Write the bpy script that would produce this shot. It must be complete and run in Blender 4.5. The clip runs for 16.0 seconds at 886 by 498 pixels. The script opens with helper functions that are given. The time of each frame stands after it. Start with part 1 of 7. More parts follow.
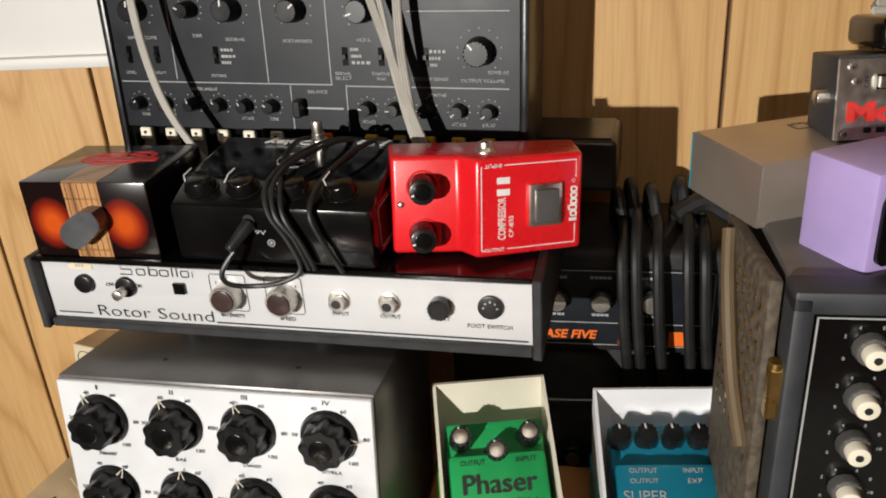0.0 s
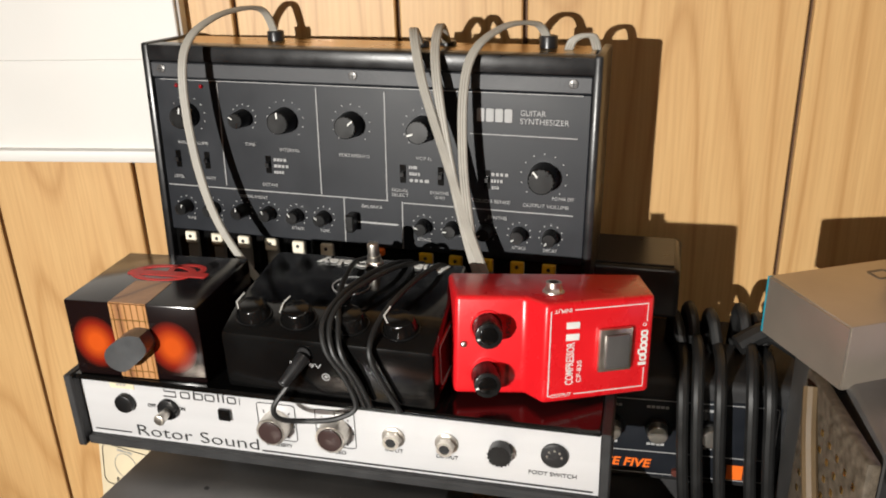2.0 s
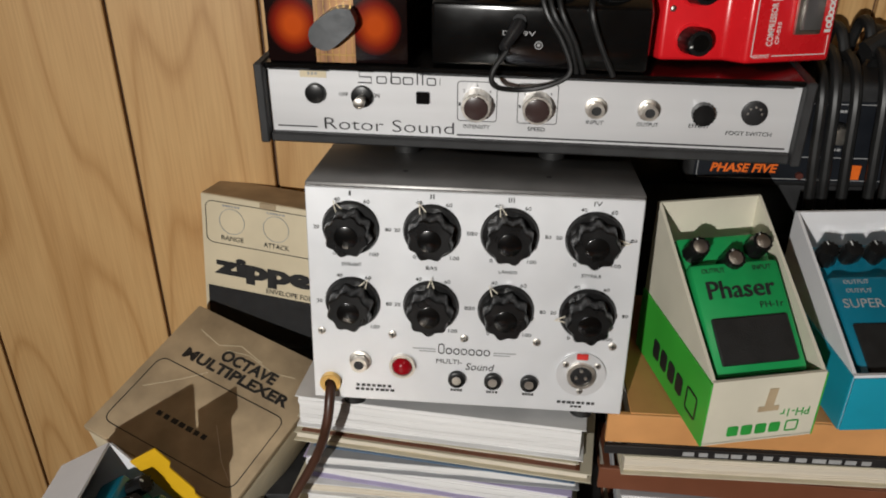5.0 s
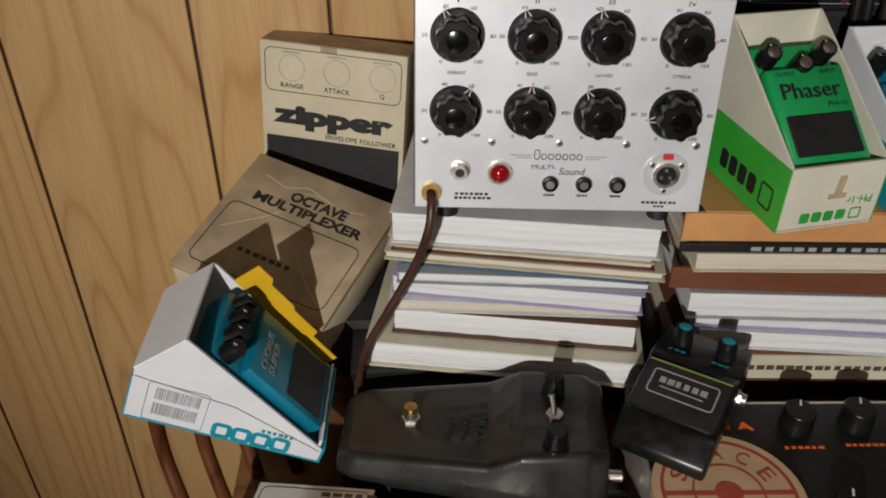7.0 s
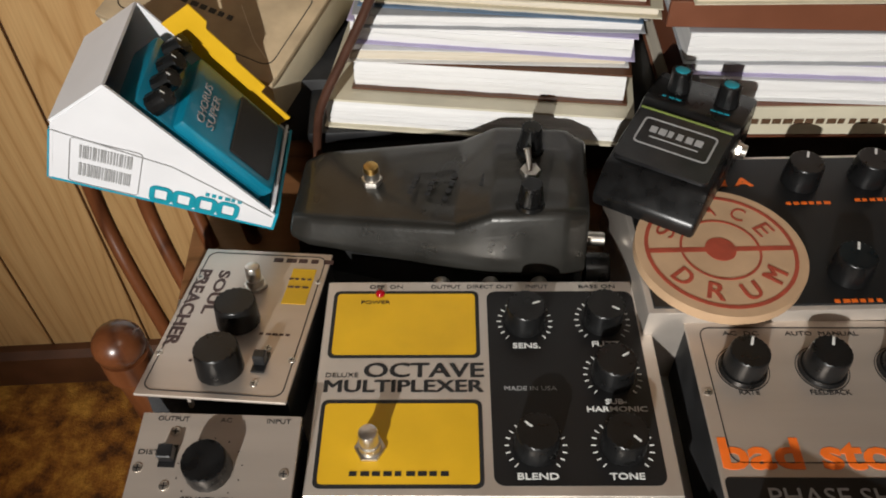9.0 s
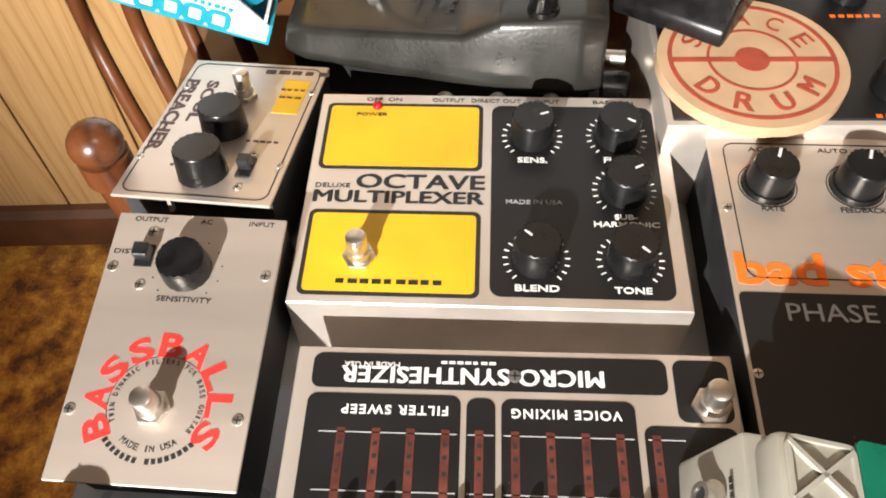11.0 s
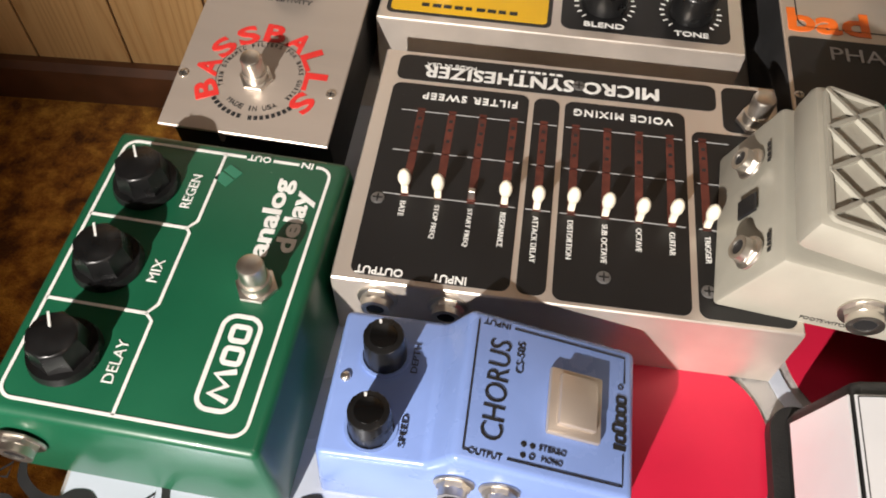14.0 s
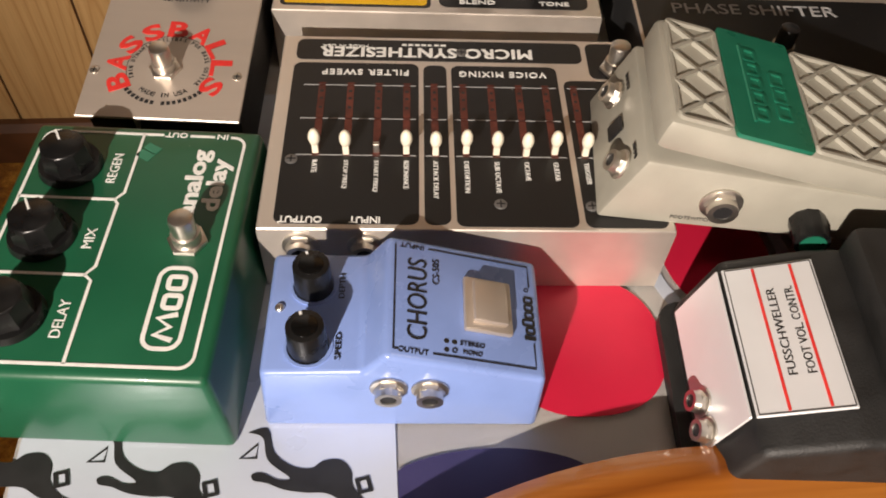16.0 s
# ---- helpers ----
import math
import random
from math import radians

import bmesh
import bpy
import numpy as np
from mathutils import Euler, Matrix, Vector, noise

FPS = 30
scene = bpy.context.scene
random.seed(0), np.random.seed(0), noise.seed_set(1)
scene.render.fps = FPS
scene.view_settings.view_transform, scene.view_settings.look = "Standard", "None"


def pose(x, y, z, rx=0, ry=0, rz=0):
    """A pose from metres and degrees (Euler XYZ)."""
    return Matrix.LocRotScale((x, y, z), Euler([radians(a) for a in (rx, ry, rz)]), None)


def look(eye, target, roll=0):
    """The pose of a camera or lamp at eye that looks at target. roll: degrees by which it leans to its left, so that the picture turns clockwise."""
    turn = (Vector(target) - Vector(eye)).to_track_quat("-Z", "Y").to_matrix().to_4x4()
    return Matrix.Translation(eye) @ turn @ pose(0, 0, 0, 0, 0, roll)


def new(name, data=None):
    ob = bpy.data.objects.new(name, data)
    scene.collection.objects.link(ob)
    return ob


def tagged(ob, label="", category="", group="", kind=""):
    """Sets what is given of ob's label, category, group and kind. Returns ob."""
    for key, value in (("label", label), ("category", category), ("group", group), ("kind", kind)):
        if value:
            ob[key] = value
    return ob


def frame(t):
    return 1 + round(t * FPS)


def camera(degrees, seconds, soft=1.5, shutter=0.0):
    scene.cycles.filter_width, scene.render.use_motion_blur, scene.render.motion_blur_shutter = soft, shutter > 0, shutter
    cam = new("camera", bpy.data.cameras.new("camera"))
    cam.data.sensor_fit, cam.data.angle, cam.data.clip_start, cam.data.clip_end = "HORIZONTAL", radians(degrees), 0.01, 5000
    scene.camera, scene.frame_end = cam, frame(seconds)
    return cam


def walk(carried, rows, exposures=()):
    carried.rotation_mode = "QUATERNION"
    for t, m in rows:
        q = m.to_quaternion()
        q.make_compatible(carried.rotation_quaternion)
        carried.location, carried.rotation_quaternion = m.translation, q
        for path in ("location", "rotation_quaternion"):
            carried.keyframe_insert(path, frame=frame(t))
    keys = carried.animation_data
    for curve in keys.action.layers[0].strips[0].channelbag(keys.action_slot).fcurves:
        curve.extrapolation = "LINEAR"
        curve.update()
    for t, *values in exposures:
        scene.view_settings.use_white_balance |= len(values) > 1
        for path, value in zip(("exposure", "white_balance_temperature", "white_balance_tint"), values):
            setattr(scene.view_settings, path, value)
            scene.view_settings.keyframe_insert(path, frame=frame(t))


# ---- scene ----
cam = camera(57.3, 16.0, 1.9)
METRES, EYE, TILT, LEAN, TURN = 0.93, 1.35, -28.0, 6.5, 0.0
PATH = [
    (0, (0.04, 0.033, 1.39), (-0.229, 1.831, 0.555), -3.8),
    (0.5, (0.036, 0.065, 1.406), (-0.234, 1.882, 0.614), -3.4),
    (1, (0.032, 0.082, 1.422), (-0.215, 1.907, 0.64), -2.9),
    (1.5, (0.023, 0.079, 1.436), (-0.229, 1.915, 0.684), -2.4),
    (2, (0.001, 0.071, 1.44), (-0.275, 1.901, 0.681), -1.9),
    (2.5, (-0.01, 0.058, 1.448), (-0.331, 1.897, 0.73), -2.1),
    (3, (-0.03, 0.051, 1.435), (-0.369, 1.857, 0.644), -2.1),
    (3.5, (-0.055, 0.052, 1.407), (-0.397, 1.817, 0.53), -2.4),
    (4, (-0.098, 0.043, 1.387), (-0.447, 1.787, 0.474), -1.7),
    (4.5, (-0.137, 0.003, 1.357), (-0.333, 1.771, 0.441), -0.7),
    (4.7, (-0.155, -0.007, 1.342), (-0.259, 1.755, 0.402), 0.2),
    (6.8, (-0.27, -0.093, 1.289), (-0.179, 1.565, 0.174), 0.0),
    (7, (-0.282, -0.092, 1.278), (-0.191, 1.548, 0.137), 0.5),
    (7.5, (-0.306, -0.096, 1.253), (-0.139, 1.467, 0.016), 1.0),
    (8, (-0.292, -0.107, 1.231), (-0.118, 1.419, -0.05), 1.9),
    (8.5, (-0.274, -0.09, 1.216), (-0.103, 1.349, -0.163), 1.7),
    (9, (-0.251, -0.068, 1.199), (-0.191, 1.272, -0.285), -0.7),
    (9.2, (-0.245, -0.056, 1.188), (-0.216, 1.24, -0.335), -1.8),
    (11.3, (-0.234, -0.1, 1.135), (-0.261, 1.058, -0.495), -2.3),
    (11.5, (-0.24, -0.109, 1.132), (-0.252, 1.051, -0.497), -1.5),
    (12, (-0.253, -0.13, 1.115), (-0.281, 0.965, -0.559), -0.7),
    (12.5, (-0.257, -0.145, 1.113), (-0.296, 0.922, -0.579), -0.5),
    (13, (-0.262, -0.167, 1.108), (-0.29, 0.905, -0.58), 0.5),
    (13.5, (-0.26, -0.194, 1.102), (-0.329, 0.9, -0.571), 0.3),
    (14, (-0.255, -0.226, 1.098), (-0.328, 0.883, -0.565), 1.3),
    (14.5, (-0.24, -0.241, 1.101), (-0.305, 0.86, -0.567), 1.2),
    (15, (-0.226, -0.263, 1.103), (-0.248, 0.866, -0.548), 2.1),
    (15.5, (-0.231, -0.282, 1.105), (-0.177, 0.866, -0.531), 3.4),
    (16, (-0.256, -0.291, 1.1), (-0.107, 0.919, -0.486), 3.7),
]
EXPOSURES = [(0.0, 0.0, 6500, 10), (1.5, 0.27, 6500, 10), (2.5, 0.26, 6500, 10), (3.5, 0.0, 6500, 10), (4.5, -0.62, 6400, 10), (7.0, -0.85, 6300, 10), (8.0, -0.82, 6300, 10), (9.0, -0.27, 6350, 10), (11.5, 1.1, 6400, 12), (12.5, 0.6, 6400, 12), (14.0, 0.1, 6700, 14), (16.0, -0.22, 7300, 18)]
walk(cam, [(t, look(eye, target, roll)) for t, eye, target, roll in PATH], EXPOSURES)

# ---- light: one bright lamp in the room, the room's own bounce, an added dim fill ----
world = bpy.data.worlds.new("room_air")
scene.world = world
world.use_nodes = True
world.node_tree.nodes["Background"].inputs[0].default_value = (0.9, 0.84, 0.76, 1)
world.node_tree.nodes["Background"].inputs[1].default_value = 0.05
LAMP = (-0.72, -1.2, 1.46)
lamp_data = bpy.data.lights.new("room_lamp", "SPOT")
lamp_data.energy, lamp_data.shadow_soft_size, lamp_data.color = 172, 0.012, (1.0, 0.965, 0.90)
lamp_data.spot_size, lamp_data.spot_blend = radians(74), 0.9
lamp = new("room_lamp", lamp_data)
lamp.matrix_world = look(LAMP, (0.0, 0.35, 0.92))
# unseen area fill under the ceiling, added to lift the darkest tones; no real fitting
dim_data = bpy.data.lights.new("ceiling_fill", "AREA")
dim_data.energy, dim_data.size, dim_data.color = 3.2, 0.5, (1.0, 0.9, 0.78)
dim = new("ceiling_fill", dim_data)
dim.matrix_world = Matrix.Translation((0.2, -0.5, 2.38))


# ---- materials ----
def node_mat(name):
    m = bpy.data.materials.new(name)
    m.use_nodes = True
    t = m.node_tree
    return m, t, t.nodes["Principled BSDF"]


def add(t, kind, **kw):
    n = t.nodes.new(kind)
    for k, v in kw.items():
        n.inputs[k].default_value = v
    return n


def surf(name, col, rough=0.5, metal=0.0, vary=0.12, scale=40, grain=400, bump=0.1, stretch=(1, 1, 1), coat=0.0, dust=0.0, spec=0.5):
    """Paint, plastic or metal with blotches, fine grain and worn gloss."""
    m, t, b = node_mat(name)
    co = t.nodes.new("ShaderNodeTexCoord")
    mp = t.nodes.new("ShaderNodeMapping")
    mp.inputs["Scale"].default_value = stretch
    t.links.new(co.outputs["Object"], mp.inputs[0])
    n1 = add(t, "ShaderNodeTexNoise", Scale=scale, Detail=6)
    n2 = add(t, "ShaderNodeTexNoise", Scale=grain, Detail=3)
    for n in (n1, n2):
        t.links.new(mp.outputs[0], n.inputs["Vector"])
    rp = t.nodes.new("ShaderNodeValToRGB")
    rp.color_ramp.elements[0].position, rp.color_ramp.elements[1].position = 0.3, 0.72
    lo = [max(0, c * (1 - vary)) for c in col]
    hi = [min(1, c * (1 + vary) + dust) for c in col]
    rp.color_ramp.elements[0].color, rp.color_ramp.elements[1].color = (*lo, 1), (*hi, 1)
    t.links.new(n1.outputs["Fac"], rp.inputs[0])
    t.links.new(rp.outputs[0], b.inputs["Base Color"])
    mr = t.nodes.new("ShaderNodeMapRange")
    mr.inputs["To Min"].default_value, mr.inputs["To Max"].default_value = max(0.03, rough - 0.12), min(1, rough + 0.12)
    t.links.new(n1.outputs["Fac"], mr.inputs[0])
    t.links.new(mr.outputs[0], b.inputs["Roughness"])
    b.inputs["Metallic"].default_value = metal
    b.inputs["Coat Weight"].default_value = coat
    b.inputs["Specular IOR Level"].default_value = spec
    if bump:
        bp = add(t, "ShaderNodeBump", Strength=bump, Distance=0.0004)
        t.links.new(n2.outputs["Fac"], bp.inputs["Height"])
        t.links.new(bp.outputs[0], b.inputs["Normal"])
    return m


def chipped(name, col, chip, rough=0.35, amount=0.68, scale=90, coat=0.2):
    """Enamel with small chips through to another colour."""
    m = surf(name, col, rough, 0, 0.1, 25, 500, 0.08, coat=coat)
    t = m.node_tree
    b = t.nodes["Principled BSDF"]
    co = t.nodes.new("ShaderNodeTexCoord")
    n = add(t, "ShaderNodeTexNoise", Scale=scale, Detail=4, Roughness=0.65)
    t.links.new(co.outputs["Object"], n.inputs["Vector"])
    r = t.nodes.new("ShaderNodeValToRGB")
    r.color_ramp.elements[0].position, r.color_ramp.elements[1].position = amount, amount + 0.02
    t.links.new(n.outputs["Fac"], r.inputs[0])
    mx = t.nodes.new("ShaderNodeMix")
    mx.data_type = "RGBA"
    old = b.inputs["Base Color"].links[0].from_socket
    t.links.new(r.outputs[0], mx.inputs[0])
    t.links.new(old, mx.inputs[6])
    mx.inputs[7].default_value = (*chip, 1)
    t.links.new(mx.outputs[2], b.inputs["Base Color"])
    return m


def wood(name, c1, c2, c3, along="Z", ring=16.0, stretch=0.12, rough=0.45, coat=0.15):
    """Sawn wood with cathedral figure, pores and plank-to-plank difference."""
    m, t, b = node_mat(name)
    co = t.nodes.new("ShaderNodeTexCoord")
    inf = t.nodes.new("ShaderNodeObjectInfo")
    sh = t.nodes.new("ShaderNodeVectorMath")
    sh.operation = "SCALE"
    cb = t.nodes.new("ShaderNodeCombineXYZ")
    for k in range(3):
        t.links.new(inf.outputs["Random"], cb.inputs[k])
    t.links.new(cb.outputs[0], sh.inputs[0])
    sh.inputs["Scale"].default_value = 7.0
    ad = t.nodes.new("ShaderNodeVectorMath")
    t.links.new(co.outputs["Object"], ad.inputs[0])
    t.links.new(sh.outputs[0], ad.inputs[1])
    mp = t.nodes.new("ShaderNodeMapping")
    mp.inputs["Scale"].default_value = [stretch if a == along else 1.0 for a in "XYZ"]
    t.links.new(ad.outputs[0], mp.inputs[0])
    big = add(t, "ShaderNodeTexNoise", Scale=5.0, Detail=2.0, Roughness=0.4)
    t.links.new(mp.outputs[0], big.inputs["Vector"])
    mul = t.nodes.new("ShaderNodeMath")
    mul.operation = "MULTIPLY"
    mul.inputs[1].default_value = ring
    t.links.new(big.outputs["Fac"], mul.inputs[0])
    fr = t.nodes.new("ShaderNodeMath")
    fr.operation = "FRACT"
    t.links.new(mul.outputs[0], fr.inputs[0])
    mp2 = t.nodes.new("ShaderNodeMapping")
    mp2.inputs["Scale"].default_value = [0.03 if a == along else 1.0 for a in "XYZ"]
    t.links.new(ad.outputs[0], mp2.inputs[0])
    fine = add(t, "ShaderNodeTexNoise", Scale=420, Detail=3)
    t.links.new(mp2.outputs[0], fine.inputs["Vector"])
    rp = t.nodes.new("ShaderNodeValToRGB")
    e = rp.color_ramp.elements
    e[0].position, e[0].color = 0.0, (*c2, 1)
    e[1].position, e[1].color = 1.0, (*c2, 1)
    k = e.new(0.12)
    k.color = (*c1, 1)
    k = e.new(0.5)
    k.color = (*c3, 1)
    k = e.new(0.86)
    k.color = (*c1, 1)
    t.links.new(fr.outputs[0], rp.inputs[0])
    mx = t.nodes.new("ShaderNodeMix")
    mx.data_type = "RGBA"
    mx.blend_type = "MULTIPLY"
    mx.inputs[0].default_value = 0.34
    r2 = t.nodes.new("ShaderNodeValToRGB")
    r2.color_ramp.elements[0].position, r2.color_ramp.elements[1].position = 0.35, 0.6
    r2.color_ramp.elements[0].color = (0.72, 0.64, 0.55, 1)
    t.links.new(fine.outputs["Fac"], r2.inputs[0])
    t.links.new(rp.outputs[0], mx.inputs[6])
    t.links.new(r2.outputs[0], mx.inputs[7])
    t.links.new(mx.outputs[2], b.inputs["Base Color"])
    b.inputs["Roughness"].default_value = rough
    b.inputs["Coat Weight"].default_value = coat
    bp = add(t, "ShaderNodeBump", Strength=0.15, Distance=0.0005)
    t.links.new(fine.outputs["Fac"], bp.inputs["Height"])
    t.links.new(bp.outputs[0], b.inputs["Normal"])
    return m


WALLWOOD = wood("light_oak_veneer", (0.60, 0.365, 0.155), (0.50, 0.285, 0.11), (0.63, 0.395, 0.172), "Z", 30.0, 0.085)
CHAIRWOOD = wood("orange_lacquered_wood", (0.40, 0.125, 0.02), (0.22, 0.06, 0.010), (0.48, 0.17, 0.03), "X", 14.0, 0.12, 0.22, 0.6)
DARKCHAIR = wood("brown_lacquered_wood", (0.105, 0.034, 0.012), (0.06, 0.019, 0.007), (0.135, 0.045, 0.016), "Z", 14.0, 0.12, 0.3, 0.15)
GROOVE = surf("groove_brown", (0.09, 0.045, 0.02), 0.7)
SKIRT = surf("skirting_brown", (0.11, 0.045, 0.02), 0.5, 0, 0.25, 20)
WHITE_PANEL = surf("white_painted_board", (0.70, 0.685, 0.655), 0.5, 0, 0.04, 6, 300, 0.15)
PLASTER = surf("ceiling_white", (0.7, 0.67, 0.62), 0.8, 0, 0.06, 5)
BLACK = surf("black_plastic", (0.012, 0.012, 0.013), 0.32, 0, 0.3, 60, 600, 0.12, dust=0.006)
GLOSSBLACK = surf("glossy_black_lacquer", (0.004, 0.004, 0.004), 0.16, 0, 0.3, 30, 300, 0.03, coat=0.15, spec=0.4)
KNOBBLACK = surf("knob_black", (0.006, 0.006, 0.0062), 0.30, 0, 0.3, 80, 700, 0.05, dust=0.003, spec=0.4)
MATBLACK = surf("matt_black_leatherette", (0.014, 0.014, 0.015), 0.6, 0, 0.3, 60, 1400, 0.6, dust=0.01)
RUBBER = surf("rubber_black", (0.013, 0.013, 0.013), 0.55, 0, 0.3, 90, 900, 0.5)
PANELGREY = surf("dark_grey_panel", (0.0085, 0.0105, 0.0150), 0.42, 0, 0.2, 30, 900, 0.12, dust=0.004, spec=0.32)
CASEGREY = surf("charcoal_paint", (0.026, 0.028, 0.033), 0.5, 0, 0.2, 30, 700, 0.2, dust=0.01)
DARKMETAL = surf("grey_hammered_metal", (0.16, 0.155, 0.15), 0.38, 0.5, 0.2, 25, 500, 0.15)
ALU = surf("brushed_aluminium", (0.72, 0.72, 0.73), 0.42, 0.40, 0.08, 30, 300, 0.12, (0.06, 1, 1))
PAINTALU = surf("silver_front_panel", (0.80, 0.81, 0.83), 0.38, 0.35, 0.06, 18, 500, 0.06)
STEEL = surf("bright_folded_steel", (0.72, 0.65, 0.58), 0.38, 0.7, 0.12, 26, 500, 0.08, (1, 0.15, 1))
STEELFACE = surf("warm_satin_steel", (0.60, 0.52, 0.45), 0.38, 0.65, 0.1, 30, 600, 0.08, (0.1, 1, 1))
CHROME = surf("worn_chrome", (0.70, 0.66, 0.60), 0.36, 1.0, 0.15, 120, 500, 0.04)
BRASS = surf("brass", (0.55, 0.36, 0.12), 0.3, 1.0, 0.15, 60)
WHITEINK = surf("white_ink", (0.75, 0.75, 0.72), 0.55, 0, 0.08, 120, 900, 0)
GREYINK = surf("grey_ink", (0.36, 0.36, 0.36), 0.55, 0, 0.1, 120, 900, 0)
BLACKINK = surf("black_ink", (0.015, 0.015, 0.016), 0.5, 0, 0.2, 120, 900, 0)
REDINK = surf("red_ink", (0.62, 0.03, 0.025), 0.5, 0, 0.15, 120, 900, 0)
ORANGEINK = surf("orange_ink", (0.85, 0.16, 0.015), 0.45, 0, 0.1, 100, 900, 0)
TEALINK = surf("teal_ink", (0.01, 0.28, 0.36), 0.5, 0, 0.12, 100, 900, 0)
GREENINK = surf("green_ink", (0.03, 0.32, 0.05), 0.5, 0, 0.12, 100, 900, 0)
YELLOW = chipped("yellow_enamel", (0.72, 0.42, 0.012), (0.30, 0.19, 0.04), 0.45, 0.735, 110, 0)
FIELDBLACK = chipped("dusty_black_print", (0.0075, 0.0075, 0.008), (0.10, 0.09, 0.08), 0.42, 0.725, 260, 0)
REDPAINT = chipped("red_enamel", (0.72, 0.012, 0.018), (0.7, 0.6, 0.5), 0.3, 0.735, 70)
BLUEPAINT = chipped("cornflower_enamel", (0.20, 0.30, 0.62), (0.6, 0.55, 0.5), 0.3, 0.74, 80)
GREENPAINT = chipped("dark_green_enamel", (0.006, 0.090, 0.043), (0.25, 0.3, 0.25), 0.36, 0.75, 90)
LILAC = chipped("lilac_enamel", (0.42, 0.32, 0.62), (0.1, 0.08, 0.1), 0.4, 0.74, 70)
PEDALGREEN = surf("green_enamel", (0.015, 0.33, 0.09), 0.35, 0, 0.1, 50, 500, 0.08, coat=0.2)
PEDALTEAL = surf("teal_enamel", (0.005, 0.17, 0.26), 0.32, 0, 0.1, 50, 500, 0.08, coat=0.3)
PEDALGREY = surf("warm_grey_enamel", (0.36, 0.345, 0.29), 0.45, 0.1, 0.08, 40, 800, 0.2)
EMERALD = surf("emerald_badge", (0.008, 0.17, 0.10), 0.3, 0.2, 0.12, 50, 500, 0.1)
WAHGREY = surf("dark_hammered_grey", (0.024, 0.0225, 0.019), 0.30, 0.3, 0.25, 25, 420, 0.25, coat=0.25, dust=0.01)
CARD = surf("beige_cardboard", (0.66, 0.57, 0.40), 0.75, 0, 0.1, 18, 500, 0.2)
CARDBROWN = surf("tan_cardboard", (0.42, 0.32, 0.20), 0.75, 0, 0.32, 22, 70, 1.0)
CARDWHITE = surf("white_card", (0.74, 0.74, 0.76), 0.6, 0, 0.04, 20, 500, 0.1)
CARDCREAM = surf("cream_card", (0.68, 0.64, 0.52), 0.65, 0, 0.08, 20, 500, 0.1)
CARDGREEN = surf("green_printed_card", (0.05, 0.42, 0.04), 0.45, 0, 0.08, 25, 500, 0.05)
CARDTEAL = surf("teal_printed_card", (0.01, 0.30, 0.42), 0.45, 0, 0.08, 25, 500, 0.05)
CARDSILVER = surf("silver_printed_card", (0.46, 0.40, 0.33), 0.32, 0.7, 0.1, 18, 500, 0.1)
PAPER = surf("page_edges", (0.76, 0.75, 0.74), 0.8, 0, 0.1, 30, 250, 0.5, (0.05, 0.05, 6))
PAPERCREAM = surf("yellowed_page_edges", (0.68, 0.61, 0.50), 0.8, 0, 0.1, 30, 250, 0.5, (0.05, 0.05, 6))
REDSLOT = surf("rust_red_slot", (0.095, 0.022, 0.014), 0.55, 0, 0.4, 160)
CREAMCAP = surf("cream_slider_cap", (0.80, 0.74, 0.60), 0.4, 0, 0.05, 90)
CABLEGREY = surf("grey_cable_sheath", (0.34, 0.32, 0.28), 0.5, 0, 0.12, 60)
CABLEBLACK = surf("black_cable_sheath", (0.012, 0.012, 0.012), 0.45, 0, 0.3, 60)
BROWNCABLE = surf("brown_cable_sheath", (0.06, 0.025, 0.015), 0.4, 0, 0.3, 60)
SHEET = surf("silver_white_vinyl", (0.76, 0.74, 0.71), 0.32, 0.15, 0.1, 9, 120, 0.3)
SHEETRED = surf("red_vinyl_print", (0.60, 0.015, 0.05), 0.36, 0.1, 0.12, 14, 120, 0.3)
SHEETNAVY = surf("navy_vinyl_print", (0.035, 0.03, 0.09), 0.4, 0.1, 0.2, 14, 120, 0.3)
SHEETBLUE = surf("pale_blue_vinyl_print", (0.55, 0.60, 0.69), 0.3, 0.2, 0.1, 10, 120, 0.3)
TABLEWOOD = wood("brown_table_top", (0.22, 0.10, 0.04), (0.14, 0.06, 0.02), (0.27, 0.12, 0.05), "X", 14.0, 0.1, 0.35)
DRUMSKIN = surf("cork_tan_pad", (0.52, 0.34, 0.20), 0.7, 0, 0.1, 40, 600, 0.25)
WEAVE = surf("woven_grille_brown", (0.075, 0.055, 0.033), 0.7, 0, 0.4, 200, 900, 0.9, dust=0.03)
REDGLASS = surf("red_lamp_lens", (0.30, 0.004, 0.01), 0.1, 0, 0.1, 60, 600, 0, coat=0.8)


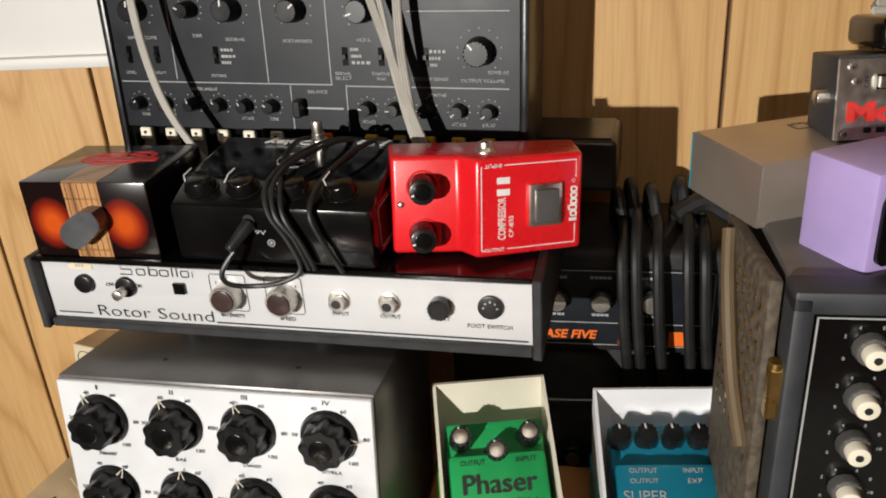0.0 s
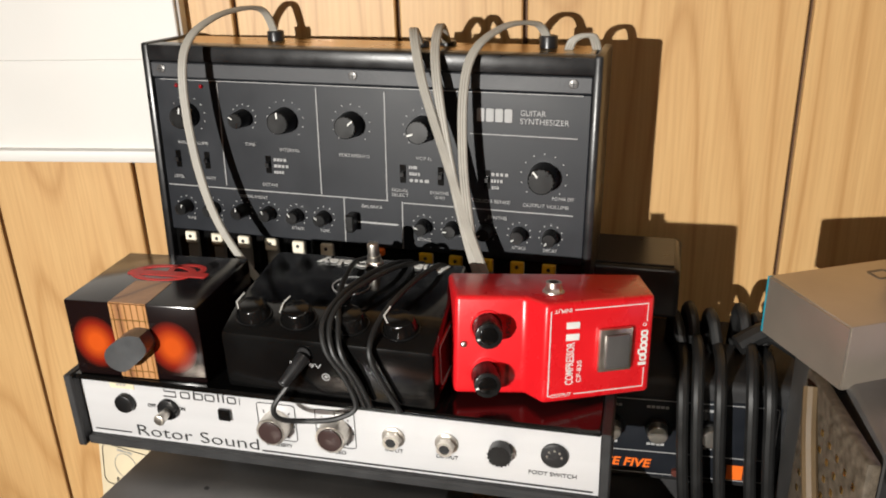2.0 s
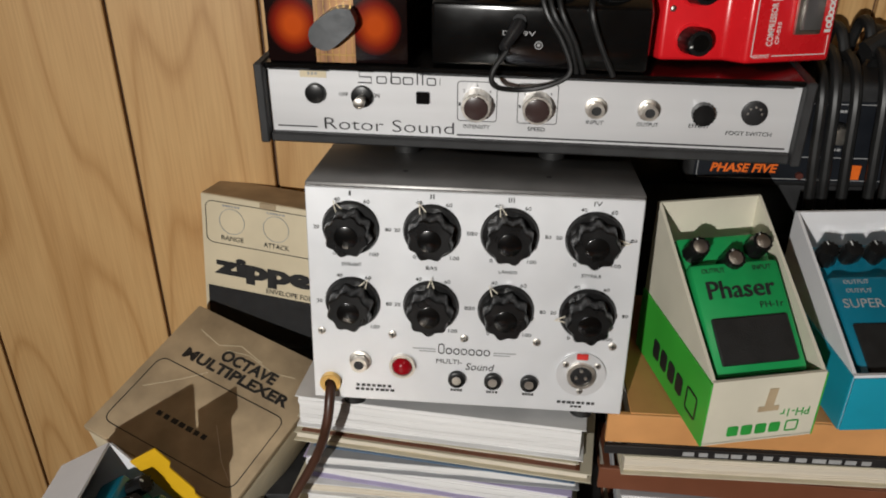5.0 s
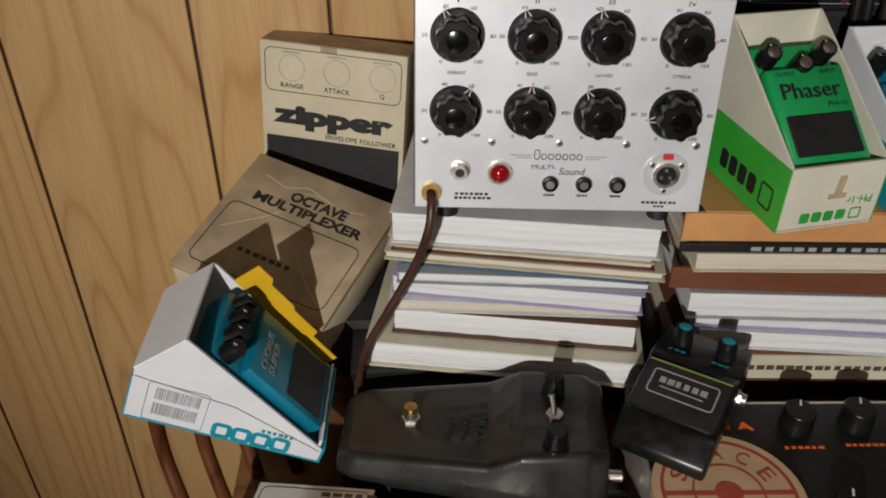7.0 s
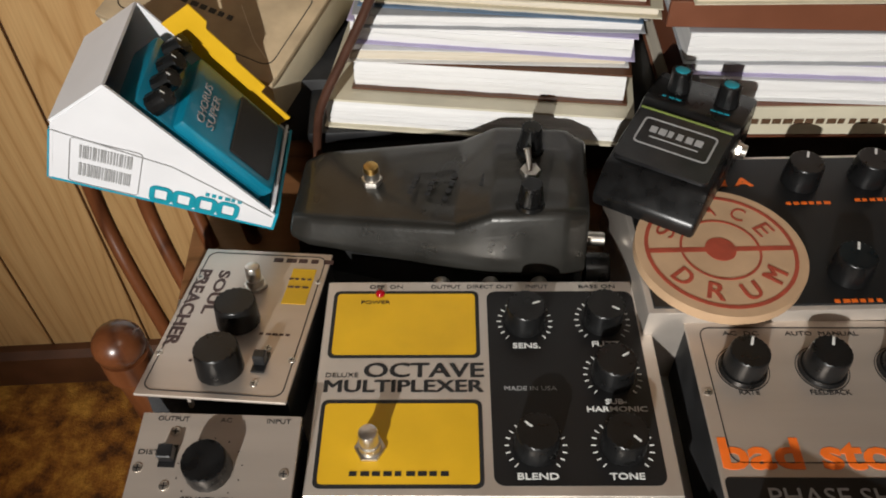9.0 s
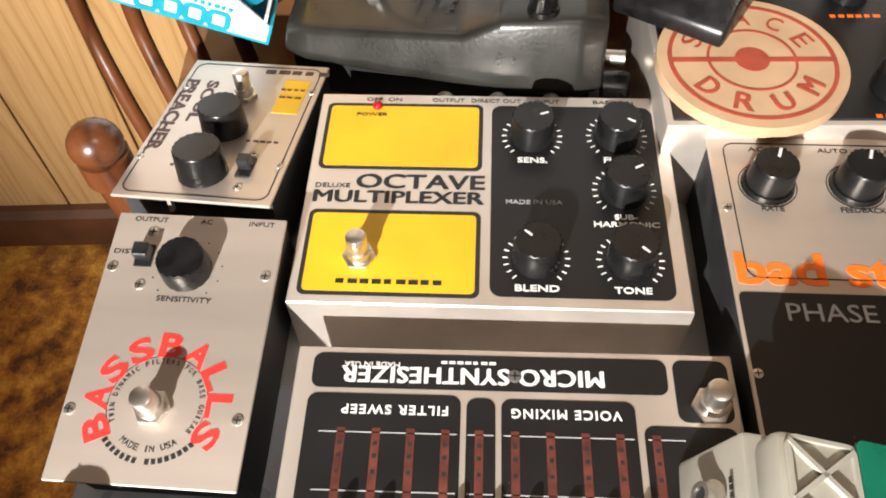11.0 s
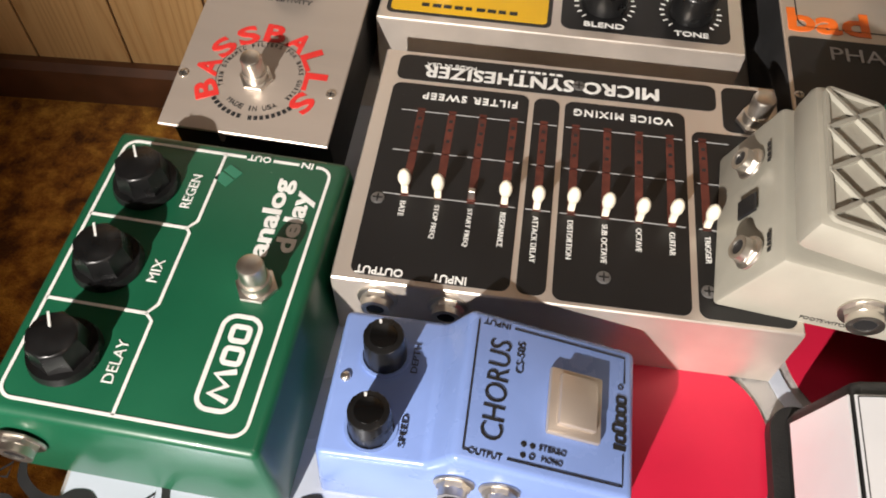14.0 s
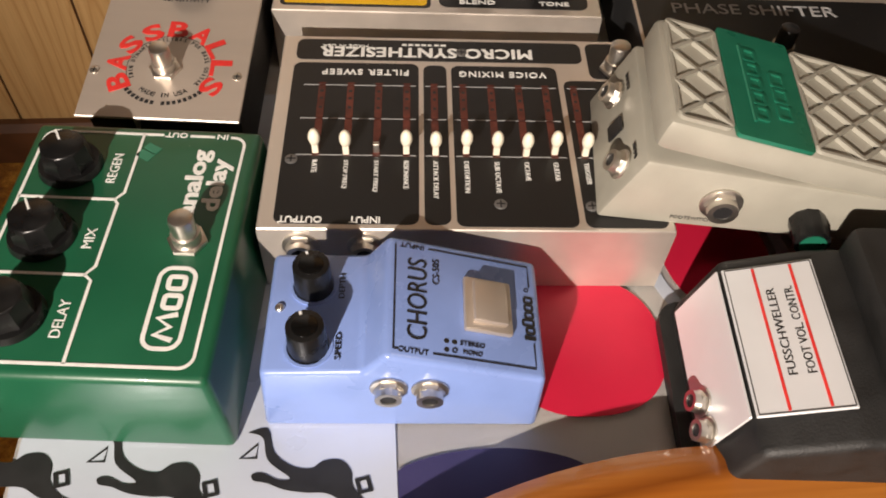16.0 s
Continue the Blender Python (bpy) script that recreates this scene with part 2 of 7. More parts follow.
def sunburst():
    """Lacquer that runs from black through red to amber in two soft ovals."""
    m, t, b = node_mat("sunburst_lacquer")
    co = t.nodes.new("ShaderNodeTexCoord")
    best = None
    for cx in (-0.027, 0.0245):
        mp = t.nodes.new("ShaderNodeMapping")
        mp.vector_type = "TEXTURE"
        mp.inputs["Location"].default_value = (cx, -0.05, 0.0235)
        mp.inputs["Scale"].default_value = (0.0170, 0.03, 0.0190)
        t.links.new(co.outputs["Object"], mp.inputs[0])
        g = t.nodes.new("ShaderNodeTexGradient")
        g.gradient_type = "SPHERICAL"
        t.links.new(mp.outputs[0], g.inputs[0])
        if best is None:
            best = g.outputs["Fac"]
        else:
            mm = t.nodes.new("ShaderNodeMath")
            mm.operation = "MAXIMUM"
            t.links.new(best, mm.inputs[0])
            t.links.new(g.outputs["Fac"], mm.inputs[1])
            best = mm.outputs[0]
    r = t.nodes.new("ShaderNodeValToRGB")
    e = r.color_ramp.elements
    e[0].position, e[0].color = 0.02, (0.008, 0.004, 0.004, 1)
    e[1].position, e[1].color = 0.72, (0.52, 0.075, 0.010, 1)
    k = e.new(0.3)
    k.color = (0.20, 0.014, 0.006, 1)
    t.links.new(best, r.inputs[0])
    t.links.new(r.outputs[0], b.inputs["Base Color"])
    b.inputs["Roughness"].default_value = 0.16
    return m


SUNBURST = sunburst()


def carpet_mat():
    m, t, b = node_mat("mottled_orange_carpet")
    co = t.nodes.new("ShaderNodeTexCoord")
    n1 = add(t, "ShaderNodeTexNoise", Scale=22, Detail=5, Roughness=0.7)
    n2 = add(t, "ShaderNodeTexNoise", Scale=350, Detail=3)
    for n in (n1, n2):
        t.links.new(co.outputs["Object"], n.inputs["Vector"])
    r = t.nodes.new("ShaderNodeValToRGB")
    e = r.color_ramp.elements
    e[0].position, e[0].color = 0.36, (0.12, 0.045, 0.012, 1)
    e[1].position, e[1].color = 0.66, (0.80, 0.42, 0.065, 1)
    k = e.new(0.5)
    k.color = (0.42, 0.17, 0.025, 1)
    t.links.new(n1.outputs["Fac"], r.inputs[0])
    t.links.new(r.outputs[0], b.inputs["Base Color"])
    b.inputs["Roughness"].default_value = 0.95
    bp = add(t, "ShaderNodeBump", Strength=0.9, Distance=0.004)
    t.links.new(n2.outputs["Fac"], bp.inputs["Height"])
    t.links.new(bp.outputs[0], b.inputs["Normal"])
    return m


CARPET = carpet_mat()


# ---- building blocks ----
def solid(name, bm, mat, m=None, smooth=None):
    me = bpy.data.meshes.new(name)
    if m is not None:
        bm.transform(m)
    bmesh.ops.recalc_face_normals(bm, faces=bm.faces)
    bm.to_mesh(me)
    bm.free()
    me.materials.append(mat)
    if smooth:
        me.polygons.foreach_set("use_smooth", [True] * len(me.polygons))
        me.set_sharp_from_angle(angle=radians(smooth))
    return new(name, me)


def part(name, bm, mat, parent, label="", m=None, smooth=35):
    ob = solid(name, bm, mat, m, smooth)
    ob.parent = parent
    if label:
        ob["label"] = label
    return ob


def thing(name, m, label, category, group="", kind=""):
    ob = new(name)
    ob.empty_display_size = 0.02
    ob.matrix_world = m
    return tagged(ob, label, category, group, kind)


def bx(x0, x1, y0, y1, z0, z1, bev=0.0, seg=2, bm=None):
    bm2 = bmesh.new()
    bmesh.ops.create_cube(bm2, size=1)
    for v in bm2.verts:
        v.co = ((x0 + x1) / 2 + v.co.x * (x1 - x0), (y0 + y1) / 2 + v.co.y * (y1 - y0), (z0 + z1) / 2 + v.co.z * (z1 - z0))
    if bev:
        bmesh.ops.bevel(bm2, geom=bm2.edges[:], offset=bev, segments=seg, affect="EDGES", profile=0.5)
    return join(bm, bm2)


def join(bm, other):
    if bm is None:
        return other
    me = bpy.data.meshes.new("tmp")
    other.to_mesh(me)
    other.free()
    bm.from_mesh(me)
    bpy.data.meshes.remove(me)
    return bm


def cyl(r, z0, z1, x=0, y=0, r2=None, seg=24, bev=0.0, bm=None, m=None, flute=0.0):
    b = bmesh.new()
    r2 = r if r2 is None else r2
    lo, hi = [], []
    for i in range(seg):
        a = 2 * math.pi * i / seg
        f = 1 - (flute if i % 2 else 0)
        lo.append(b.verts.new((r * f * math.cos(a), r * f * math.sin(a), z0)))
        hi.append(b.verts.new((r2 * f * math.cos(a), r2 * f * math.sin(a), z1)))
    b.faces.new(lo[::-1])
    top = b.faces.new(hi)
    for i in range(seg):
        b.faces.new((lo[i], lo[(i + 1) % seg], hi[(i + 1) % seg], hi[i]))
    if bev:
        bmesh.ops.bevel(b, geom=top.edges[:], offset=bev, segments=2, affect="EDGES", profile=0.5)
    b.transform(Matrix.Translation((x, y, 0)))
    if m is not None:
        b.transform(m)
    return join(bm, b)


def ball(r, x, y, z, sz=1.0, bm=None, seg=16):
    b = bmesh.new()
    bmesh.ops.create_uvsphere(b, u_segments=seg, v_segments=seg // 2, radius=r)
    b.transform(Matrix.Translation((x, y, z)) @ Matrix.Diagonal((1, 1, sz, 1)))
    return join(bm, b)


def ring(r, w, z0, z1, x=0, y=0, seg=48, bm=None, a0=0.0, a1=360.0, sy=1.0):
    b = bmesh.new()
    full = a1 - a0 >= 359.9
    n = max(3, int(seg * (a1 - a0) / 360))
    rows = []
    for i in range(n if full else n + 1):
        a = radians(a0 + (a1 - a0) * i / n)
        c, s = math.cos(a), math.sin(a) * sy
        rows.append([b.verts.new((x + q * c, y + q * s, z)) for q, z in ((r - w / 2, z0), (r + w / 2, z0), (r + w / 2, z1), (r - w / 2, z1))])
    k = len(rows)
    for i in range(k if full else k - 1):
        p, q = rows[i], rows[(i + 1) % k]
        for j in range(4):
            b.faces.new((p[j], p[(j + 1) % 4], q[(j + 1) % 4], q[j]))
    if not full:
        b.faces.new(rows[0]), b.faces.new(rows[-1][::-1])
    return join(bm, b)


def rounded(x0, x1, y0, y1, rad, n=6):
    pts = []
    for cx, cy, a in ((x1 - rad, y1 - rad, 0), (x0 + rad, y1 - rad, 90), (x0 + rad, y0 + rad, 180), (x1 - rad, y0 + rad, 270)):
        for i in range(n + 1):
            q = radians(a + 90 * i / n)
            pts.append((cx + rad * math.cos(q), cy + rad * math.sin(q)))
    return pts


def slab(pts, z0, z1, bm=None):
    b = bmesh.new()
    lo = [b.verts.new((x, y, z0)) for x, y in pts]
    hi = [b.verts.new((x, y, z1)) for x, y in pts]
    b.faces.new(lo[::-1]), b.faces.new(hi)
    n = len(pts)
    for i in range(n):
        b.faces.new((lo[i], lo[(i + 1) % n], hi[(i + 1) % n], hi[i]))
    return join(bm, b)


def rplate(x0, x1, y0, y1, z0, z1, rad=0.004, bm=None):
    return slab(rounded(x0, x1, y0, y1, rad), z0, z1, bm)


def band(pts, w, z0, z1, closed=True, bm=None):
    """A printed line of width w along a path."""
    b = bmesh.new()
    n = len(pts)
    rows = []
    for i in range(n):
        p = Vector(pts[i])
        a = Vector(pts[(i - 1) % n] if closed or i else pts[i])
        c = Vector(pts[(i + 1) % n] if closed or i < n - 1 else pts[i])
        d = (c - a)
        d = d.normalized() if d.length > 0 else Vector((1, 0))
        nn = Vector((-d.y, d.x)) * w / 2
        rows.append([b.verts.new((*(p + s * nn), z)) for s, z in ((-1, z0), (1, z0), (1, z1), (-1, z1))])
    for i in range(n if closed else n - 1):
        p, q = rows[i], rows[(i + 1) % n]
        for j in range(4):
            b.faces.new((p[j], p[(j + 1) % 4], q[(j + 1) % 4], q[j]))
    if not closed:
        b.faces.new(rows[0]), b.faces.new(rows[-1][::-1])
    return join(bm, b)


def outline(x0, x1, y0, y1, z0, rad, w, h=0.0003, bm=None):
    return band(rounded(x0, x1, y0, y1, rad), w, z0, z0 + h, True, bm)


def prism(profile, x0, x1, bev=0.0):
    """A side profile of (y, z) points drawn out from x0 to x1."""
    b = bmesh.new()
    lo = [b.verts.new((x0, y, z)) for y, z in profile]
    hi = [b.verts.new((x1, y, z)) for y, z in profile]
    b.faces.new(lo), b.faces.new(hi[::-1])
    n = len(profile)
    for i in range(n):
        b.faces.new((lo[i], hi[i], hi[(i + 1) % n], lo[(i + 1) % n]))
    bmesh.ops.recalc_face_normals(b, faces=b.faces)
    if bev:
        bmesh.ops.bevel(b, geom=b.edges[:], offset=bev, segments=2, affect="EDGES", profile=0.5)
    return b


def frustum(w0, d0, w1, d1, z0, z1, bev=0.0):
    b = bmesh.new()
    lo = [b.verts.new((sx * w0 / 2, sy * d0 / 2, z0)) for sx, sy in ((-1, -1), (1, -1), (1, 1), (-1, 1))]
    hi = [b.verts.new((sx * w1 / 2, sy * d1 / 2, z1)) for sx, sy in ((-1, -1), (1, -1), (1, 1), (-1, 1))]
    b.faces.new(lo[::-1]), b.faces.new(hi)
    for i in range(4):
        b.faces.new((lo[i], lo[(i + 1) % 4], hi[(i + 1) % 4], hi[i]))
    if bev:
        bmesh.ops.bevel(b, geom=b.edges[:], offset=bev, segments=3, affect="EDGES", profile=0.5)
    return b


def smooth_path(pts, n=8):
    out = []
    P = [Vector(p) for p in pts]
    for i in range(len(P) - 1):
        a, b, c, d = P[max(i - 1, 0)], P[i], P[i + 1], P[min(i + 2, len(P) - 1)]
        for k in range(n):
            t = k / n
            out.append(0.5 * (2 * b + (c - a) * t + (2 * a - 5 * b + 4 * c - d) * t * t + (3 * b - a - 3 * c + d) * t ** 3))
    out.append(P[-1])
    return out


def tube(pts, r, seg=10, n=8, bm=None, r_end=None):
    b = bmesh.new()
    P = smooth_path(pts, n)
    rows = []
    up = Vector((0.13, 0.21, 0.97))
    for i, p in enumerate(P):
        d = (P[min(i + 1, len(P) - 1)] - P[max(i - 1, 0)]).normalized()
        s = d.cross(up)
        s = s.normalized() if s.length > 1e-4 else Vector((1, 0, 0))
        u = s.cross(d).normalized()
        up = u
        q = r if r_end is None else r + (r_end - r) * i / (len(P) - 1)
        rows.append([b.verts.new(p + q * (math.cos(2 * math.pi * k / seg) * s + math.sin(2 * math.pi * k / seg) * u)) for k in range(seg)])
    for i in range(len(rows) - 1):
        for k in range(seg):
            b.faces.new((rows[i][k], rows[i][(k + 1) % seg], rows[i + 1][(k + 1) % seg], rows[i + 1][k]))
    b.faces.new(rows[0][::-1]), b.faces.new(rows[-1])
    return join(bm, b)


def text(parent, body, x, y, z, w, h=None, mat=None, rot=0, m=None, name="lettering", space=1.0, shear=0.0, bold=0.0, fat=0.0):
    """Lettering in the built-in font, fitted to a width and height and laid on a plane, centre at x, y."""
    cu = bpy.data.curves.new("letters", "FONT")
    cu.body, cu.extrude, cu.space_character, cu.shear, cu.resolution_u, cu.offset = body, 0.01, space, shear, 3, bold
    tmp = bpy.data.objects.new("letters", cu)
    me = bpy.data.meshes.new_from_object(tmp)
    bpy.data.objects.remove(tmp)
    bm = bmesh.new()
    bm.from_mesh(me)
    bpy.data.meshes.remove(me)
    xs = [v.co.x for v in bm.verts]
    ys = [v.co.y for v in bm.verts]
    sx = w / (max(xs) - min(xs))
    sy = sx if h is None else h / (max(ys) - min(ys))
    mx, my = (max(xs) + min(xs)) / 2, (max(ys) + min(ys)) / 2
    for v in bm.verts:
        v.co = ((v.co.x - mx) * sx, (v.co.y - my) * sy, v.co.z * 0.015 + 0.00015)
    if fat:
        thin = bm.copy()
        for i, q in enumerate((-fat, fat)):
            b = thin.copy()
            b.transform(Matrix.Translation((q, q * 0.3, 0.00005 * (i + 1))))
            join(bm, b)
        thin.free()
    mm = Matrix.Translation((x, y, z)) @ pose(0, 0, 0, 0, 0, rot)
    return part(name, bm, mat, parent, "", (m @ mm) if m is not None else mm, None)


def arc_text(parent, body, cx, cy, z, r, a0, a1, h, mat, m=None, wide=0.8, bold=0.0):
    """Letters round a circle, clockwise from angle a0 to a1, heads outwards."""
    n = len(body)
    for i, ch in enumerate(body):
        if ch == " ":
            continue
        a = a0 + (a1 - a0) * i / max(1, n - 1)
        q = radians(a)
        text(parent, ch, cx + r * math.cos(q), cy + r * math.sin(q), z, h * (wide if ch not in "I1!" else 0.22), h, mat, a - 90, m, "letter", bold=bold)


def bars(parent, x, y, z, w, h, n, mat, m=None, rot=0, name="print_bar"):
    """Unreadable small print as a row of plain bars."""
    bm = None
    rnd = random.Random(int((x * 7 + y * 13) * 1e5))
    step = w / n
    for i in range(n):
        q = step * rnd.uniform(0.55, 0.85)
        bm = bx(-w / 2 + i * step, -w / 2 + i * step + q, -h / 2, h / 2, 0, 0.0003, bm=bm)
    mm = Matrix.Translation((x, y, z)) @ pose(0, 0, 0, 0, 0, rot)
    return part(name, bm, mat, parent, "", (m @ mm) if m is not None else mm, None)


def screw(parent, x, y, z, r=0.003, m=None, mat=None):
    bm = cyl(r, 0, 0.0008, seg=16, bev=0.0004)
    s = part("screw", bm, mat or CHROME, parent, "", (m or Matrix()) @ Matrix.Translation((x, y, z)))
    bm = bx(-r * 0.7, r * 0.7, -r * 0.12, r * 0.12, 0.0006, 0.00095)
    bx(-r * 0.12, r * 0.12, -r * 0.7, r * 0.7, 0.0006, 0.00095, bm=bm)
    part("slot", bm, BLACKINK, s, "", (m or Matrix()) @ Matrix.Translation((x, y, z)), None)


def knob(parent, x, y, z, r, h, angle=90, mat=None, m=None, pointer=WHITEINK, skirt=0.0, taper=0.9, seg=40, flute=0.035, cap=None, plen=0.9):
    mm = (m or Matrix()) @ Matrix.Translation((x, y, z)) @ pose(0, 0, 0, 0, 0, angle)
    bm = cyl(r, 0.0005, h, r2=r * taper, seg=seg, bev=min(0.0012, r * 0.12), flute=flute)
    if skirt:
        cyl(skirt, 0.0003, h * 0.18, r2=skirt * 0.94, seg=40, bev=0.0004, bm=bm)
    k = part("knob", bm, mat or KNOBBLACK, parent, "", mm, 40)
    if pointer:
        bm = bx(r * 0.35, r * plen * taper, -r * 0.06, r * 0.06, h - 0.0002, h + 0.0003)
        part("pointer", bm, pointer, k, "", mm, None)
    if cap:
        part("cap", cyl(r * 0.62, h - 0.0002, h + 0.0005, seg=28, bev=0.0002), cap, k, "", mm)
    return k


def footswitch(parent, x, y, z, m=None, r=0.0058, h=0.02, mat=None):
    mm = (m or Matrix()) @ Matrix.Translation((x, y, z))
    r, h = r * 0.88, h * 0.86
    bm = cyl(r * 1.6, 0.0003, 0.0022, seg=6, bev=0.0004)
    cyl(r * 1.15, 0.002, h * 0.4, seg=24, bm=bm)
    s = part("footswitch", bm, CHROME, parent, "chrome footswitch", mm)
    part("button", cyl(r * 0.95, h * 0.4, h, seg=24, bev=0.0018, r2=r), mat or CHROME, s, "", mm)


def jack(parent, x, y, z, r=0.0058, m=None):
    mm = (m or Matrix()) @ Matrix.Translation((x, y, z))
    bm = cyl(r * 1.35, 0.0002, 0.0012, seg=24, bev=0.0003)
    cyl(r * 1.1, 0.001, 0.0035, seg=6, bev=0.0004, bm=bm)
    ring(r * 0.78, r * 0.36, 0.003, 0.0066, seg=24, bm=bm)
    j = part("jack_socket", bm, CHROME, parent, "nickel jack socket", mm)
    part("hole", cyl(r * 0.60, 0.003, 0.0060, seg=18), BLACKINK, j, "", mm)


def front(y):
    """The plane of a face that looks towards the room: u is x, v is z."""
    return pose(0, y, 0, 90, 0, 0)


def side_left(x):
    """The plane of a face that looks left: u runs to the front, v is z."""
    return pose(x, 0, 0, 90, 0, -90)


def side_right(x):
    return pose(x, 0, 0, 90, 0, 90)

# ---- the room ----
FLOOR, TOP = 0.12, 0.75
GROOVES = [-2.6, -2.44, -2.3, -2.1, -1.95, -1.76, -1.6, -1.42, -1.27, -1.1, -0.96, -0.81, -0.667, -0.483, -0.35, -0.245, -0.119, -0.025, 0.172, 0.279, 0.42, 0.6, 0.74, 0.93, 1.07, 1.25, 1.4, 1.58, 1.8]


def panelled_wall(name, m, lo, hi):
    """A wall of veneered boards with dark V-grooves between them."""
    w = solid(name, bx(lo, hi, 0.006, 0.09, FLOOR - 0.02, 2.42), GROOVE)
    w.matrix_world = m
    tagged(w, "wall of light oak-veneer boards with dark grooves", "wall", kind="structure")
    cuts = [lo] + [g for g in GROOVES if lo < g < hi] + [hi]
    for a, b in zip(cuts, cuts[1:]):
        c = (a + b) / 2
        ob = part("board", bx(a + 0.0018 - c, b - 0.0018 - c, 0, 0.007, FLOOR, 2.4, 0.001, 1), WALLWOOD, w)
        ob.location.x = c
    return w


panelled_wall("wall_north", pose(0, 0.68, 0), -2.6, 1.8)
panelled_wall("wall_south", pose(0, -2.6, 0, 0, 0, 180), -1.8, 2.6)
panelled_wall("wall_west", pose(-2.6, -1, 0, 0, 0, 90), -1.6, 1.7)
panelled_wall("wall_east", pose(1.8, -1, 0, 0, 0, -90), -1.7, 1.6)
tagged(solid("floor", bx(-2.7, 1.9, -2.7, 0.78, FLOOR - 0.1, FLOOR), CARPET), "mottled orange and brown carpet on the floor", "floor", kind="structure")
tagged(solid("ceiling", bx(-2.7, 1.9, -2.7, 0.78, 2.4, 2.5), PLASTER), "plain white ceiling", "ceiling", kind="structure")
tagged(solid("baseboard", prism([(0.66, FLOOR), (0.68, FLOOR), (0.68, 0.197), (0.668, 0.197), (0.66, 0.185)], -2.6, 1.8), SKIRT), "dark brown skirting board along the wall", "baseboard", kind="structure")
board = thing("wall_board", pose(0, 0, 0), "white painted board fixed to the panelled wall", "board", kind="structure")
part("sheet", bx(-1.5, -0.283, 0.668, 0.679, 1.272, 2.2, 0.001, 1), WHITE_PANEL, board)
part("sheet", bx(-1.5, -0.285, 0.664, 0.668, 1.345, 2.2, 0.0008, 1), WHITE_PANEL, board)
part("bottom_trim", bx(-1.5, -0.283, 0.660, 0.679, 1.264, 1.274, 0.0015, 2), WHITE_PANEL, board)

tagged(solid("wall_strip", bx(-0.145, 0.03, 0.664, 0.679, 1.408, 1.43, 0.001, 1), GLOSSBLACK), "thin dark strip fixed high on the wall", "trim", kind="structure")

# ---- the table and its cover ----
table = thing("table", pose(0, 0, 0), "brown wooden table under the pedals and books", "table")
part("tabletop", bx(-0.425, 0.62, -0.215, 0.64, TOP - 0.03, TOP - 0.002, 0.004), TABLEWOOD, table)
for lx in (-0.38, 0.57):
    for ly in (-0.17, 0.6):
        part("leg", frustum(0.035, 0.035, 0.05, 0.05, FLOOR - 0.001, TOP - 0.028, 0.003), TABLEWOOD, table, "", Matrix.Translation((lx, ly, 0)))


def cover_mesh(x0, x1, y0, y1, z, nx=60, ny=50):
    b = bmesh.new()
    g = [[b.verts.new((x0 + (x1 - x0) * i / nx, y0 + (y1 - y0) * j / ny, 0)) for i in range(nx + 1)] for j in range(ny + 1)]
    for row in g:
        for v in row:
            v.co.z = z + 0.0012 * noise.noise(Vector((v.co.x * 14, v.co.y * 14, 0.3)))
    for j in range(ny):
        for i in range(nx):
            b.faces.new((g[j][i], g[j][i + 1], g[j + 1][i + 1], g[j + 1][i]))
    bmesh.ops.solidify(b, geom=b.faces[:], thickness=0.0006)
    return b


cover = thing("table_cover", pose(0, 0, 0), "glossy silver-white vinyl sheet with red, navy and black printed shapes", "table cover")
part("sheet", cover_mesh(-0.422, 0.5, -0.21, 0.30, TOP + 0.0012), SHEET, cover)
ZP = TOP + 0.0026
part("printed_shape", slab([(-0.1585 + 0.0415 * math.copysign(abs(math.cos(a)) ** 0.85, math.cos(a)), -0.088 + 0.040 * math.copysign(abs(math.sin(a)) ** 0.85, math.sin(a))) for a in [2 * math.pi * i / 48 for i in range(48)]], ZP, ZP + 0.0003), SHEETRED, cover, "red rounded patch")
part("printed_shape", slab([(-0.075 + 0.03 * math.cos(a), -0.035 + 0.04 * math.sin(a)) for a in [2 * math.pi * i / 40 for i in range(40)]], ZP, ZP + 0.0003), SHEETRED, cover, "red rounded patch")
part("printed_shape", ring(0.038, 0.007, ZP, ZP + 0.0003, -0.075, -0.035, sy=1.3), SHEETBLUE, cover, "pale blue rim")
part("printed_shape", slab([(max(-0.2525, -0.212 + 0.052 * math.cos(a)), -0.162 + 0.021 * math.sin(a)) for a in [2 * math.pi * i / 40 for i in range(40)]], ZP, ZP + 0.0003), SHEETNAVY, cover, "navy oval patch")
part("printed_shape", bx(-0.420, -0.2528, -0.208, 0.10, ZP - 0.0004, ZP - 0.0001), SHEETBLUE, cover, "pale blue field")


